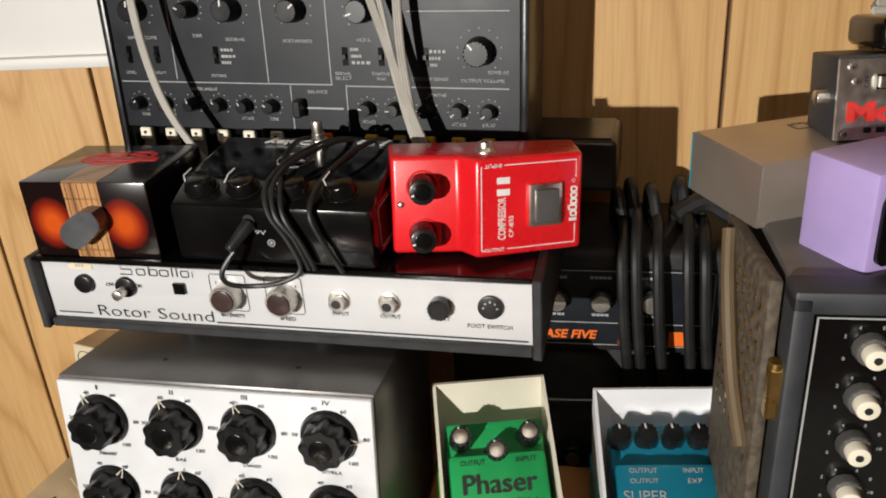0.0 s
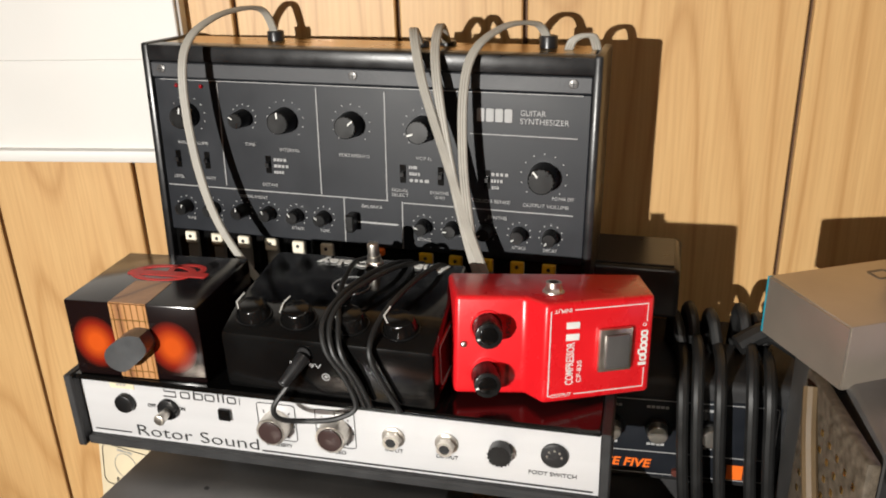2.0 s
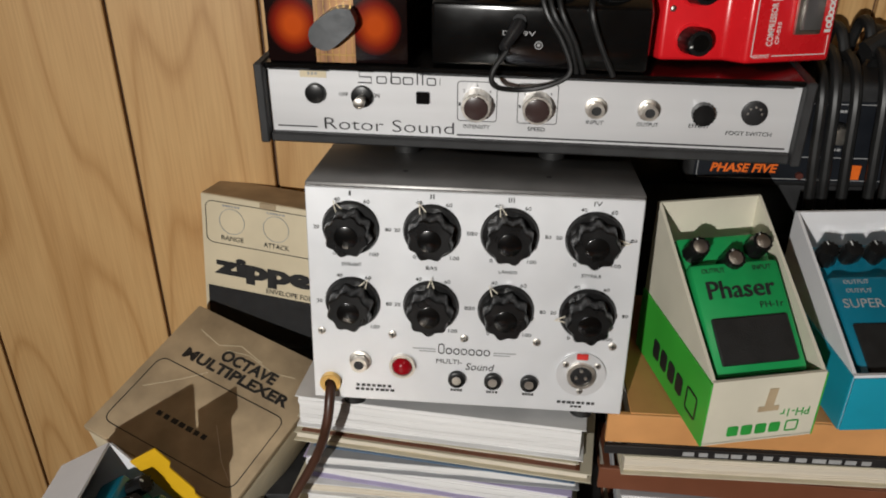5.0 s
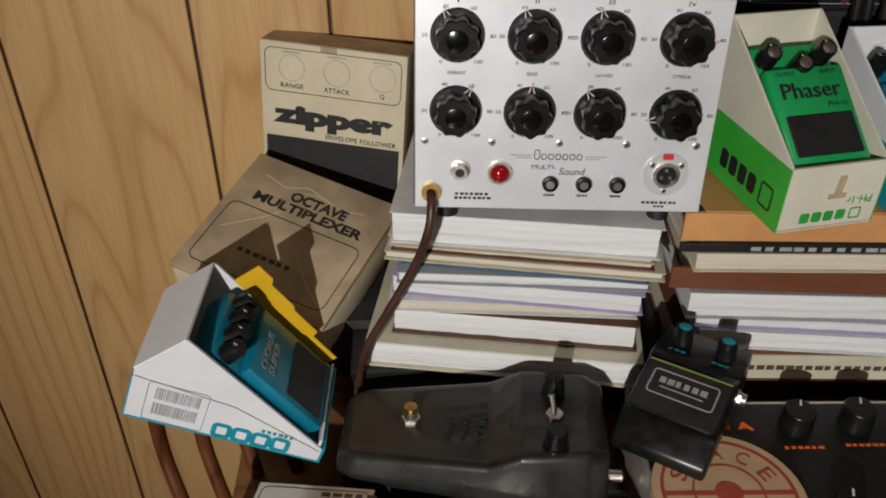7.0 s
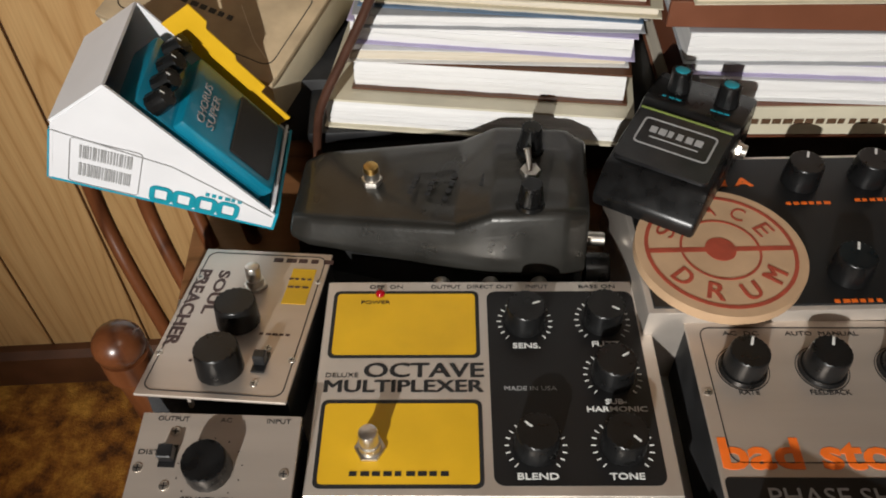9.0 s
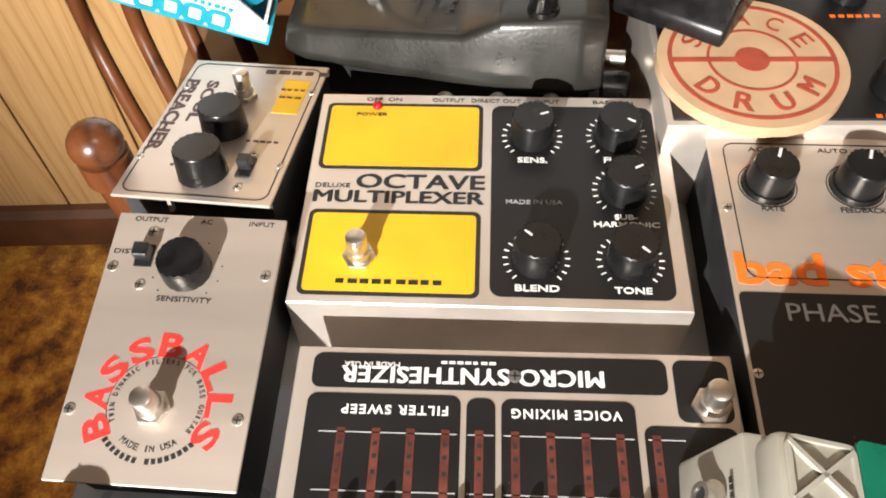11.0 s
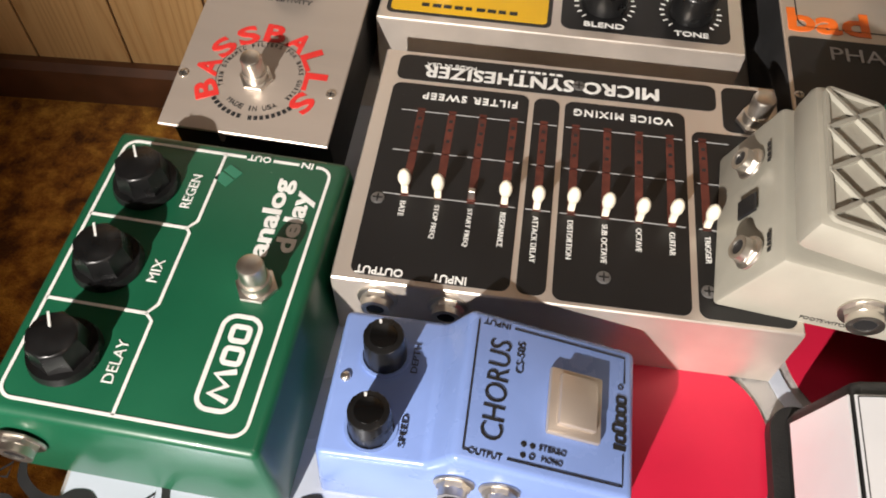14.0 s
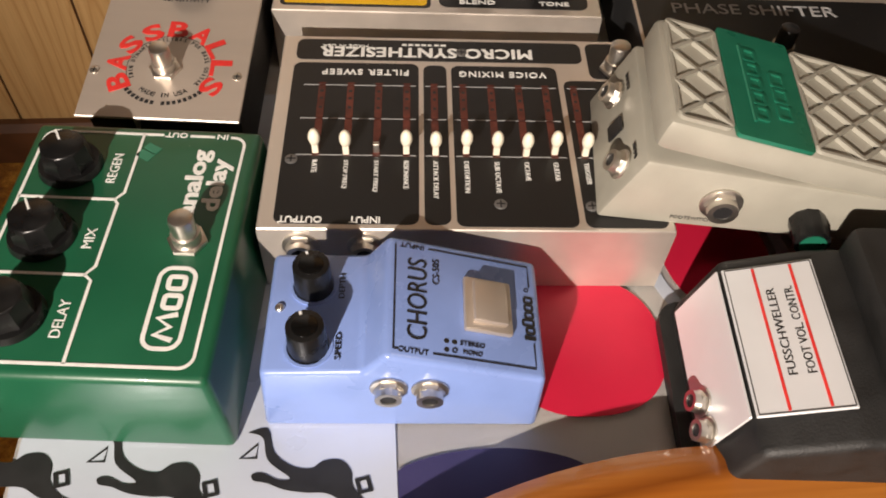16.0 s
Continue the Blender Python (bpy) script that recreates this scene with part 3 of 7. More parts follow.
def splash(cx, cy, s):
    """A plain black bent splash shape of the printed pattern, with a small open triangle."""
    body = [(-0.040, 0.0235), (-0.034, 0.0255), (-0.030, 0.024), (-0.027, 0.013), (-0.019, 0.006), (-0.010, 0.004), (-0.004, 0.0075), (0.004, 0.0075), (0.009, 0.002), (0.010, -0.006), (0.016, -0.013), (0.023, -0.0165), (0.021, -0.0185), (0.008, -0.0145), (-0.002, -0.0085), (-0.012, -0.0075), (-0.022, -0.0055), (-0.030, -0.002), (-0.036, -0.0005), (-0.037, 0.0025), (-0.032, 0.003), (-0.025, -0.0005), (-0.0195, 0.000), (-0.030, 0.009), (-0.033, 0.0205)]
    P = smooth_path([(x, y, 0) for x, y in body + body[:1]], 5)[:-1]
    part("printed_shape", slab([(cx + p.x * s, cy + p.y * s) for p in P], ZP, ZP + 0.0003), BLACKINK, cover, "black splash shape")
    tri = [(cx + x * s, cy + y * s) for x, y in ((-0.0430, 0.0105), (-0.0350, 0.0175), (-0.0355, 0.0105))]
    part("printed_shape", band(tri, 0.0012 * s, ZP, ZP + 0.0003), BLACKINK, cover)
    part("printed_shape", band([(cx + x * s, cy + y * s) for x, y in ((0.0115, -0.003), (0.0165, -0.002), (0.018, -0.008), (0.013, -0.009))], 0.0024 * s, ZP + 0.0003, ZP + 0.0005), BLACKINK, cover)


for sx, sy in ((-0.4125, -0.1400), (-0.3480, -0.1480), (-0.2815, -0.1500)):
    splash(sx, sy, 0.95)
part("printed_shape", band([(p.x, p.y) for p in smooth_path([(-0.43, -0.165, 0), (-0.39, -0.162, 0), (-0.36, -0.17, 0), (-0.32, -0.178, 0)], 6)], 0.0015, ZP, ZP + 0.0003, False), BLACKINK, cover)
part("printed_shape", band([(p.x, p.y) for p in smooth_path([(-0.43, -0.172, 0), (-0.40, -0.17, 0), (-0.37, -0.18, 0), (-0.34, -0.19, 0)], 6)], 0.0011, ZP, ZP + 0.0003, False), BLACKINK, cover)

# ---- two wooden chairs ----
chair = thing("spindle_chair", pose(0, 0, 0), "brown lacquered spindle-back chair standing beside the table", "chair")
part("post", tube([(-0.425, 0.214, 0.815), (-0.428, 0.225, 0.72), (-0.435, 0.235, 0.55)], 0.013, 14), DARKCHAIR, chair)
part("finial", join(ball(0.0150, -0.424, 0.211, 0.822, 0.9), cyl(0.0145, 0.795, 0.812, -0.4245, 0.213, seg=20)), DARKCHAIR, chair, "turned ball finial")
for px, py in ((-0.480, 0.362), (-0.448, 0.366), (-0.416, 0.37), (-0.384, 0.374)):
    part("spindle", tube([(px, py, 0.822 - 0.5 * (px + 0.48)), (px + 0.001, py - 0.004, 0.775), (px + 0.012, py - 0.02, 0.735), (px + 0.026, py - 0.035, 0.68), (px + 0.034, py - 0.04, 0.60), (px + 0.04, py - 0.04, 0.53)], 0.0058, 12), DARKCHAIR, chair)
part("crest_rail", tube([(-0.486, 0.372, 0.828), (-0.44, 0.376, 0.806), (-0.41, 0.38, 0.792), (-0.37, 0.38, 0.772)], 0.006, 12), DARKCHAIR, chair)
part("seat", rplate(-0.445, -0.09, 0.05, 0.44, 0.525, 0.555, 0.05), DARKCHAIR, chair)
for lx, ly in ((-0.40, 0.09), (-0.13, 0.09), (-0.40, 0.4), (-0.13, 0.4)):
    part("leg", tube([(lx, ly, 0.53), (lx, ly, 0.33), (lx, ly, FLOOR)], 0.016, 12), DARKCHAIR, chair)

bow = thing("round_back_chair", pose(0, 0, 0), "orange lacquered wooden chair with broad curved back at the table", "chair")


def bow_rail():
    b = bmesh.new()
    rows = []
    for i in range(49):
        a = radians(20 + 140 * i / 48)
        prof = [(0.150, 0.757), (0.250, 0.757), (0.260, 0.761), (0.265, 0.768), (0.263, 0.776), (0.255, 0.780), (0.247, 0.7812), (0.150, 0.7795)]
        rows.append([b.verts.new((-0.118 + r * 1.06 * math.cos(a), -0.418 + r * math.sin(a), z)) for r, z in prof])
    for p, q in zip(rows, rows[1:]):
        for k in range(8):
            b.faces.new((p[k], p[(k + 1) % 8], q[(k + 1) % 8], q[k]))
    b.faces.new(rows[0]), b.faces.new(rows[-1][::-1])
    return b


part("back_rail", bow_rail(), CHAIRWOOD, bow)
for a in (30, 60, 90, 120, 150):
    q = radians(a)
    sx, sy = -0.118 + 0.2 * math.cos(q), -0.418 + 0.2 * math.sin(q)
    part("spindle", tube([(sx, sy, 0.76), (sx * 0.96 - 0.005, sy - 0.02, 0.65), (sx * 0.94 - 0.007, sy - 0.03, 0.52)], 0.009, 12), CHAIRWOOD, bow)
part("seat", slab([(-0.118 + 0.21 * math.cos(radians(a)), -0.46 + 0.21 * math.sin(radians(a))) for a in range(0, 360, 9)], 0.49, 0.525), CHAIRWOOD, bow)
for lx, ly in ((-0.25, -0.58), (0.01, -0.58), (-0.25, -0.33), (0.01, -0.33)):
    part("leg", tube([(lx, ly, 0.5), (lx, ly, 0.3), (lx, ly, FLOOR)], 0.016, 12), CHAIRWOOD, bow)


# ---- books: two stacks ----
def leaves(x0, x1, y0, y1, z0, z1, wave, rnd, nx=22):
    """A block of leaves: thin layers whose front edges stand unevenly and sag a little."""
    b = bmesh.new()
    nz = max(3, int((z1 - z0) / 0.0013))
    ph = rnd.uniform(0, 6)
    rows = []
    step = [0.0] * (nz + 1)
    for k in range(1, nz + 1):
        step[k] = max(-0.0012, min(0.0016, step[k - 1] + rnd.uniform(-0.0007, 0.0007)))
    for k in range(nz + 1):
        f = k / nz
        for j in (0, 1):
            if (k, j) in ((0, 0), (nz, 1)):
                continue
            y = y0 + 0.0006 + step[k if j else k - 1] + 0.0012 * (2 * f - 1) ** 2
            rows.append([b.verts.new((x0 + (x1 - x0) * i / nx, y + 0.0007 * noise.noise(Vector((i * 0.5, k * 0.35, ph))), z0 + (z1 - z0) * f + wave * (1 - f) * f * 3 * math.sin(ph + i * 0.32))) for i in range(nx + 1)])
    for p, q in zip(rows, rows[1:]):
        for i in range(nx):
            b.faces.new((p[i], p[i + 1], q[i + 1], q[i]))
    b0 = [b.verts.new((x, y1, z)) for x, z in ((x0, z0), (x1, z0), (x1, z1), (x0, z1))]
    b.faces.new(b0)
    b.faces.new([b0[0], b0[1]] + rows[0][::-1])
    b.faces.new([b0[2], b0[3]] + rows[-1])
    b.faces.new([b0[3], b0[0]] + [q[0] for q in rows])
    b.faces.new([b0[1], b0[2]] + [q[-1] for q in rows[::-1]])
    return b


def book(name, x0, x1, yf, z0, h, depth, yaw, cover_mat, page_mat, hard=True, over=0.0, label=""):
    m = pose((x0 + x1) / 2, yf, z0, 0, 0, yaw)
    w = x1 - x0
    ob = thing("book", m, label, "book", "stacked books")
    c = 0.0018 if hard else 0.0007
    pages = leaves(-w / 2 + 0.002, w / 2 - 0.003, 0.0025, depth - 0.003, c, h - c, 0.0 if hard else 0.0011, random.Random(int(z0 * 1e5 + w * 1e4)))
    part("page_block", pages, page_mat, ob)
    part("cover", bx(-w / 2, w / 2, 0, depth, 0, c, 0.0003, 1), cover_mat, ob)
    part("cover", bx(-w / 2, w / 2, over, depth, h - c, h, 0.0003, 1), cover_mat, ob)
    part("spine", bx(-w / 2, w / 2, depth - 0.001, depth + 0.001, 0, h), cover_mat, ob)
    return ob


CV = {}
for nm, col in (("white", (0.72, 0.72, 0.72)), ("brown", (0.09, 0.035, 0.015)), ("orange", (0.62, 0.30, 0.11)), ("dark", (0.02, 0.018, 0.018)), ("grey", (0.35, 0.36, 0.38)), ("lilac", (0.45, 0.40, 0.60)), ("cream", (0.60, 0.55, 0.42)), ("blue", (0.12, 0.2, 0.32)), ("russet", (0.17, 0.06, 0.03)), ("olive", (0.35, 0.36, 0.10))):
    CV[nm] = surf("book_cover_" + nm, col, 0.4, 0, 0.12, 25, 500, 0.08, coat=0.1)
LEFT = [
    (0.026, "cream", PAPER, -0.320, -0.090, 0.402, "thick cream paperback with printed edge", True),
    (0.026, "brown", PAPER, -0.297, -0.093, 0.416, "brown hardback with white page edges", True),
    (0.010, "white", PAPERCREAM, -0.298, -0.094, 0.420, "white paperback with soft covers", False),
    (0.018, "lilac", PAPER, -0.297, -0.092, 0.421, "white and lilac paperback in stack", False),
    (0.010, "grey", PAPER, -0.291, -0.087, 0.420, "grey magazine in the stack", False),
    (0.007, "blue", PAPERCREAM, -0.288, -0.090, 0.424, "thin blue booklet in the stack", False),
    (0.007, "cream", PAPERCREAM, -0.302, -0.080, 0.420, "cream magazine with curled cover", False),
    (0.006, "russet", PAPERCREAM, -0.296, -0.088, 0.424, "thin reddish booklet in the stack", False),
    (0.009, "cream", PAPERCREAM, -0.298, -0.089, 0.423, "cream paperback in the stack", False),
    (0.027, "white", PAPER, -0.296, -0.088, 0.415, "thick white paperback on the stack", False),
]
z = TOP + 0.052
support = thing("black_case", pose(-0.19, 0.53, TOP), "low black case under the books", "case")
part("body", bx(-0.14, 0.36, -0.113, 0.1, 0, 0.040, 0.003), MATBLACK, support)
part("lid", bx(-0.142, 0.362, -0.115, 0.102, 0.0405, 0.0515, 0.003), BLACK, support)
part("latch", bx(0.09, 0.12, -0.118, -0.114, 0.03, 0.047, 0.001, 1), CHROME, support)
for h, cv, pg, x0, x1, yf, lab, hard in LEFT:
    book("book", x0, x1, yf, z, h - 0.0004, 0.15, -8 + 2.5 * math.sin(z * 900), CV[cv], pg, hard, 0.002, lab)
    z += h
RIGHT = [
    (0.030, "russet", PAPERCREAM, -0.058, 0.146, 0.386, "brown book with lettered spine", True),
    (0.018, "white", PAPER, -0.046, 0.146, 0.388, "white paperback with soft covers", False),
    (0.012, "lilac", PAPER, -0.050, 0.146, 0.392, "pale lilac paperback in the stack", False),
    (0.026, "grey", PAPER, -0.060, 0.146, 0.392, "thick paperback with white page edges", False),
    (0.021, "russet", PAPERCREAM, -0.062, 0.146, 0.396, "brown illustrated hardback in the stack", True),
    (0.017, "cream", PAPERCREAM, -0.062, 0.146, 0.394, "book with cream page edges", False),
    (0.009, "dark", PAPERCREAM, -0.060, 0.146, 0.396, "thin book with black spine", True),
    (0.026, "orange", PAPER, -0.060, 0.146, 0.398, "orange covered book on the stack", True),
]
z = TOP + 0.052
for h, cv, pg, x0, x1, yf, lab, hard in RIGHT:
    ob = book("book", x0, x1, yf, z, h - 0.0004, 0.15, -5 + 2 * math.sin(z * 700), CV[cv], pg, hard, 0.001, lab)
    if lab.startswith("brown book"):
        part("spine", bx(-0.11, 0.11, -0.001, 0.003, 0.004, 0.029, 0.0005, 1), CV["cream"], ob, "lettered cream spine")
        bars(ob, 0.0, 0.017, 0, 0.16, 0.0045, 20, GROOVE, front(-0.0015))
    elif cv in ("orange", "russet", "dark"):
        part("spine", bx(-0.118, 0.118, -0.001, 0.003, 0.0005, h - 0.001, 0.0005, 1), CV[cv], ob)
        if cv == "dark":
            bars(ob, 0.0, 0.0045, 0, 0.13, 0.0035, 12, GREYINK, front(-0.0015))
    z += h
ZR = z
photo = surf("photo_brown_print", (0.25, 0.10, 0.04), 0.35, 0, 0.6, 30, 300, 0)

# ---- big silver effects unit on the left books ----
AW, AH = 0.2094, 0.1548
ack = thing("effects_unit", pose(-0.1713, 0.4086, 0.9625, -6.4, 0.43, -3.72), "silver-fronted effects unit with eight black knobs in a grey metal case", "effects unit")
part("case", bx(-AW / 2, AW / 2, 0.002, 0.15, 0.0, AH, 0.0015), DARKMETAL, ack, "grey hammered metal case")
for hx in (-0.045, 0.047):
    part("hole", cyl(0.0018, AH - 0.0005, AH + 0.0002, hx, 0.03, seg=12), BLACKINK, ack)
for fx in (-0.08, 0.08):
    for fy in (0.02, 0.13):
        part("foot", cyl(0.008, -0.0135 if fy < 0.05 else -0.0015, 0.0002, fx, fy, seg=16), RUBBER, ack)
part("front_panel", bx(-AW / 2 + 0.001, AW / 2 - 0.001, -0.002, 0.002, 0.001, AH - 0.002, 0.0006, 1), PAINTALU, ack, "silver front panel")
FA = front(-0.0022)


def scallop(r, r2, z0, z1, lobes=8, depth=0.07):
    """A lobed grip, slightly tapered, with a rounded top edge."""
    b = bmesh.new()
    n = lobes * 6
    rows = []
    for k, (q, z) in enumerate(((r, z0), ((r + r2) / 2, (z0 + z1) / 2), (r2, z1 - 0.0012), (r2 * 0.93, z1))):
        rows.append([b.verts.new((q * (1 - depth + depth * math.cos(lobes * 2 * math.pi * i / n)) * math.cos(2 * math.pi * i / n), q * (1 - depth + depth * math.cos(lobes * 2 * math.pi * i / n)) * math.sin(2 * math.pi * i / n), z)) for i in range(n)])
    for p, q in zip(rows, rows[1:]):
        for i in range(n):
            b.faces.new((p[i], p[(i + 1) % n], q[(i + 1) % n], q[i]))
    b.faces.new(rows[0][::-1]), b.faces.new(rows[-1])
    return b


def chicken_knob(parent, x, y, ang, m, r=0.0182):
    mm = m @ Matrix.Translation((x, y, 0))
    k = part("knob", cyl(r, 0.0002, 0.003, r2=r * 0.93, seg=40, bev=0.0008), KNOBBLACK, parent, "large black dial knob", mm, 40)
    part("grip", scallop(r * 0.84, r * 0.78, 0.003, 0.0165), KNOBBLACK, k, "lobed black grip", mm @ pose(0, 0, 0, 0, 0, ang), 30)
    tri = [(r * 0.72, -0.0024), (r * 1.16, 0), (r * 0.72, 0.0024)]
    part("pointer", band(tri, 0.0009, 0.0032, 0.0038), CREAMCAP, k, "", mm @ pose(0, 0, 0, 0, 0, ang), None)
    part("cap", cyl(r * 0.40, 0.0163, 0.0171, seg=24, bev=0.0003), GLOSSBLACK, k, "", mm)


AX = (-0.0755, -0.0245, 0.0237, 0.0757)
AZ = (0.1275, 0.0758)
NUM = (("40", 112), ("60", 62), ("80", 0), ("100", -52), ("0", -120), ("20", 180))
ANG = ((118, 112, 108, -2), (60, 90, 122, 190))
NAMES = ("DISKANT", "BAS", "LÄNGD", "STYRKA")
for i in range(4):
    text(ack, ("I", "II", "III", "IV")[i], AX[i], 0.1495, 0, 0.0012 + 0.0012 * i, 0.003, BLACKINK, 0, FA)
    text(ack, NAMES[i], AX[i], AZ[0] - 0.0258, 0, (0.0125, 0.007, 0.0115, 0.0125)[i], 0.0024, BLACKINK, 0, FA)
    for r in range(2):
        chicken_knob(ack, AX[i], AZ[r] - 0.001, ANG[r][i], FA)
        for s, a in NUM:
            rr = 0.0218 if s not in ("100", "80") else 0.0235
            text(ack, s, AX[i] + rr * math.cos(radians(a)), AZ[r] - 0.001 + rr * 0.93 * math.sin(radians(a)), 0, 0.0019 * len(s), 0.0024, BLACKINK, 0, FA, "numeral")
for sx in (-0.0968, -0.0497, -0.0024, 0.0448, 0.0935):
    screw(ack, sx, 0.0526, 0, 0.0027, FA)
# maker's name as a plain winged shape
bm = bx(-0.036, -0.021, 0.0430, 0.0436, 0, 0.0003)
bx(-0.032, -0.021, 0.0412, 0.0418, 0, 0.0003, bm=bm)
bx(0.017, 0.032, 0.0425, 0.0431, 0, 0.0003, bm=bm)
bx(0.017, 0.028, 0.0407, 0.0413, 0, 0.0003, bm=bm)
part("maker_mark", bm, GREYINK, ack, "", FA)
bm = None
for k in range(7):
    bm = outline(-0.019 + 0.005 * k, -0.0155 + 0.005 * k, 0.0405, 0.0445 if k else 0.0475, 0.0002, 0.0016, 0.0006, bm=bm)
part("maker_mark", bm, BLACKINK, ack, "row of thin rounded strokes", FA, None)
text(ack, "MULTI-", -0.012, 0.0345, 0, 0.017, 0.0032, BLACKINK, 0, FA)
text(ack, "Sound", 0.0085, 0.0315, 0, 0.019, 0.0052, BLACKINK, 0, FA, shear=0.2)
jack(ack, -0.0715, 0.0312, 0, 0.0056, FA)
lampb = part("indicator_lamp", ring(0.0078, 0.0018, 0.0, 0.003, -0.0430, 0.0298), CHROME, ack, "red indicator lamp in a chrome ring", FA)
part("lens", ball(0.0072, -0.0430, 0.0298, 0.001, 0.8), REDGLASS, lampb, "", FA)
for i, jx in enumerate((-0.0065, 0.0175, 0.0415)):
    bm = cyl(0.0058, 0.0002, 0.004, jx, 0.0222, seg=24, bev=0.0008)
    k = part("jack_socket", bm, KNOBBLACK, ack, "black jack socket", FA)
    part("hole", cyl(0.003, 0.0039, 0.0044, jx, 0.0222, seg=18), CHROME, k, "", FA)
    bars(ack, jx, 0.0128, 0, 0.008, 0.0016, 4, BLACKINK, FA)
xl = part("plug_socket", cyl(0.0162, 0.0002, 0.0014, 0.0750, 0.0310, seg=40, bev=0.0004), ALU, ack, "round microphone socket with a steel flange", FA)
part("ring", ring(0.0083, 0.0022, 0.001, 0.004, 0.0750, 0.0310), CHROME, xl, "", FA)
part("insert", cyl(0.0072, 0.001, 0.0022, 0.0750, 0.0310), BLACK, xl, "", FA)
for a in (90, 210, 330):
    part("pin", cyl(0.0011, 0.002, 0.0034, 0.0750 + 0.0036 * math.cos(radians(a)), 0.0310 + 0.0036 * math.sin(radians(a)), seg=10), CHROME, xl, "", FA)
part("latch", bx(0.0713, 0.0787, 0.0425, 0.0468, 0.001, 0.0025, 0.0004, 1), REDINK, xl, "", FA)
for a in (35, 145, 270):
    screw(ack, 0.0750 + 0.0125 * math.cos(radians(a)), 0.0310 + 0.0125 * math.sin(radians(a)), 0.0012, 0.0022, FA)
bars(ack, 0.074, 0.0085, 0, 0.026, 0.0018, 8, BLACKINK, FA)
bars(ack, 0.074, 0.0055, 0, 0.008, 0.0014, 3, BLACKINK, FA)
bars(ack, -0.062, 0.0125, 0, 0.025, 0.0018, 7, BLACKINK, FA)
bars(ack, -0.0615, 0.0093, 0, 0.027, 0.0018, 8, BLACKINK, FA)
part("cable_gland", ring(0.0052, 0.0036, 0.0, 0.004, -0.0919, 0.0142), BRASS, ack, "brass cable bush", FA)
cord = thing("mains_cable", pose(0, 0, 0), "dark brown mains cable hanging from the effects unit", "cable")
part("sheath", tube([(-0.2625, 0.425, 0.9762), (-0.2628, 0.408, 0.9745), (-0.265, 0.399, 0.955), (-0.275, 0.404, 0.92), (-0.297, 0.404, 0.875), (-0.318, 0.405, 0.83), (-0.326, 0.41, 0.78)], 0.0034, 12), BROWNCABLE, cord)

# ---- rotor unit lying on it ----
RW, RH = 0.3323, 0.0475
rot = thing("rotor_unit", pose(-0.1369, 0.4699, 1.1295, 0, 0, -5.65), "long black-cased rotor effect unit with a brushed silver front", "effects unit")
part("case", bx(-RW / 2, RW / 2, -0.004, 0.19, RH - 0.004, RH, 0.001, 1), GLOSSBLACK, rot, "dark lacquered top")
part("case_bottom", bx(-RW / 2, RW / 2, -0.004, 0.19, -0.006, 0.0005, 0.0012, 1), MATBLACK, rot)
part("side_cheek", bx(-RW / 2 - 0.006, -RW / 2, -0.007, 0.19, -0.006, RH, 0.001, 1), MATBLACK, rot)
part("side_cheek", bx(RW / 2, RW / 2 + 0.006, -0.007, 0.19, -0.006, RH, 0.001, 1), MATBLACK, rot)
part("front_panel", bx(-RW / 2, RW / 2, 0.001, 0.004, 0.0, RH - 0.004, 0.0004, 1), ALU, rot, "brushed silver front panel")
part("chassis", bx(-RW / 2, RW / 2, 0.004, 0.188, 0.0005, RH - 0.004), MATBLACK, rot)
FR = front(0.0008)
for fx in (-0.08, 0.02):
    for fy, fl in ((0.03, 0.021), (0.075, 0.026)):
        part("foot", cyl(0.009, -fl, -0.004, fx, fy, seg=18), RUBBER, rot)
fu = lambda f: -RW / 2 + RW * f
bm = bx(fu(0.013), fu(0.093), 0.0036, 0.0044, 0, 0.0003)
bx(fu(0.372), fu(0.99), 0.0022, 0.0032, 0, 0.0003, bm=bm)
bx(fu(0.005), fu(0.125), 0.0418, 0.0426, 0, 0.0003, bm=bm)
bx(fu(0.30), fu(0.985), 0.0415, 0.0423, 0, 0.0003, bm=bm)
part("printed_line", bm, BLACKINK, rot, "", FR, None)
bm = band([(fu(0.211), 0.0425), (fu(0.183), 0.0425), (fu(0.183), 0.0390), (fu(0.206), 0.0390), (fu(0.206), 0.0352), (fu(0.180), 0.0352)], 0.0008, 0, 0.0003, False)
for f0 in (0.217, 0.244, 0.268):
    outline(fu(f0), fu(f0 + 0.018), 0.0352, 0.0395, 0, 0.001, 0.0007, bm=bm)
bx(fu(0.244), fu(0.244) + 0.0008, 0.0352, 0.0428, 0, 0.0003, bm=bm)
for f0 in (0.294, 0.304):
    bx(fu(f0), fu(f0) + 0.0008, 0.0352, 0.0428, 0, 0.0003, bm=bm)
outline(fu(0.314), fu(0.330), 0.0352, 0.0395, 0, 0.001, 0.0007, bm=bm)
bx(fu(0.338), fu(0.339), 0.0352, 0.0395, 0, 0.0003, bm=bm)
part("nameplate", bm, BLACKINK, rot, "maker's mark in thin black strokes", FR, None)
text(rot, "Rotor Sound", fu(0.237), 0.0068, 0, 0.0857, 0.0080, BLACKINK, 0, FR, bold=-0.012)
for f, r in ((0.095, 0.0066),):
    part("fuse_cap", cyl(r, 0.0002, 0.004, fu(f), 0.0275, seg=28, bev=0.001), KNOBBLACK, rot, "", FR)
part("label_sticker", bx(fu(0.066), fu(0.118), 0.0375, 0.0430, 0, 0.0003), CARD, rot, "aged paper sticker", FR)
bars(rot, fu(0.092), 0.0402, 0.0003, 0.007, 0.0018, 3, GREYINK, FR)
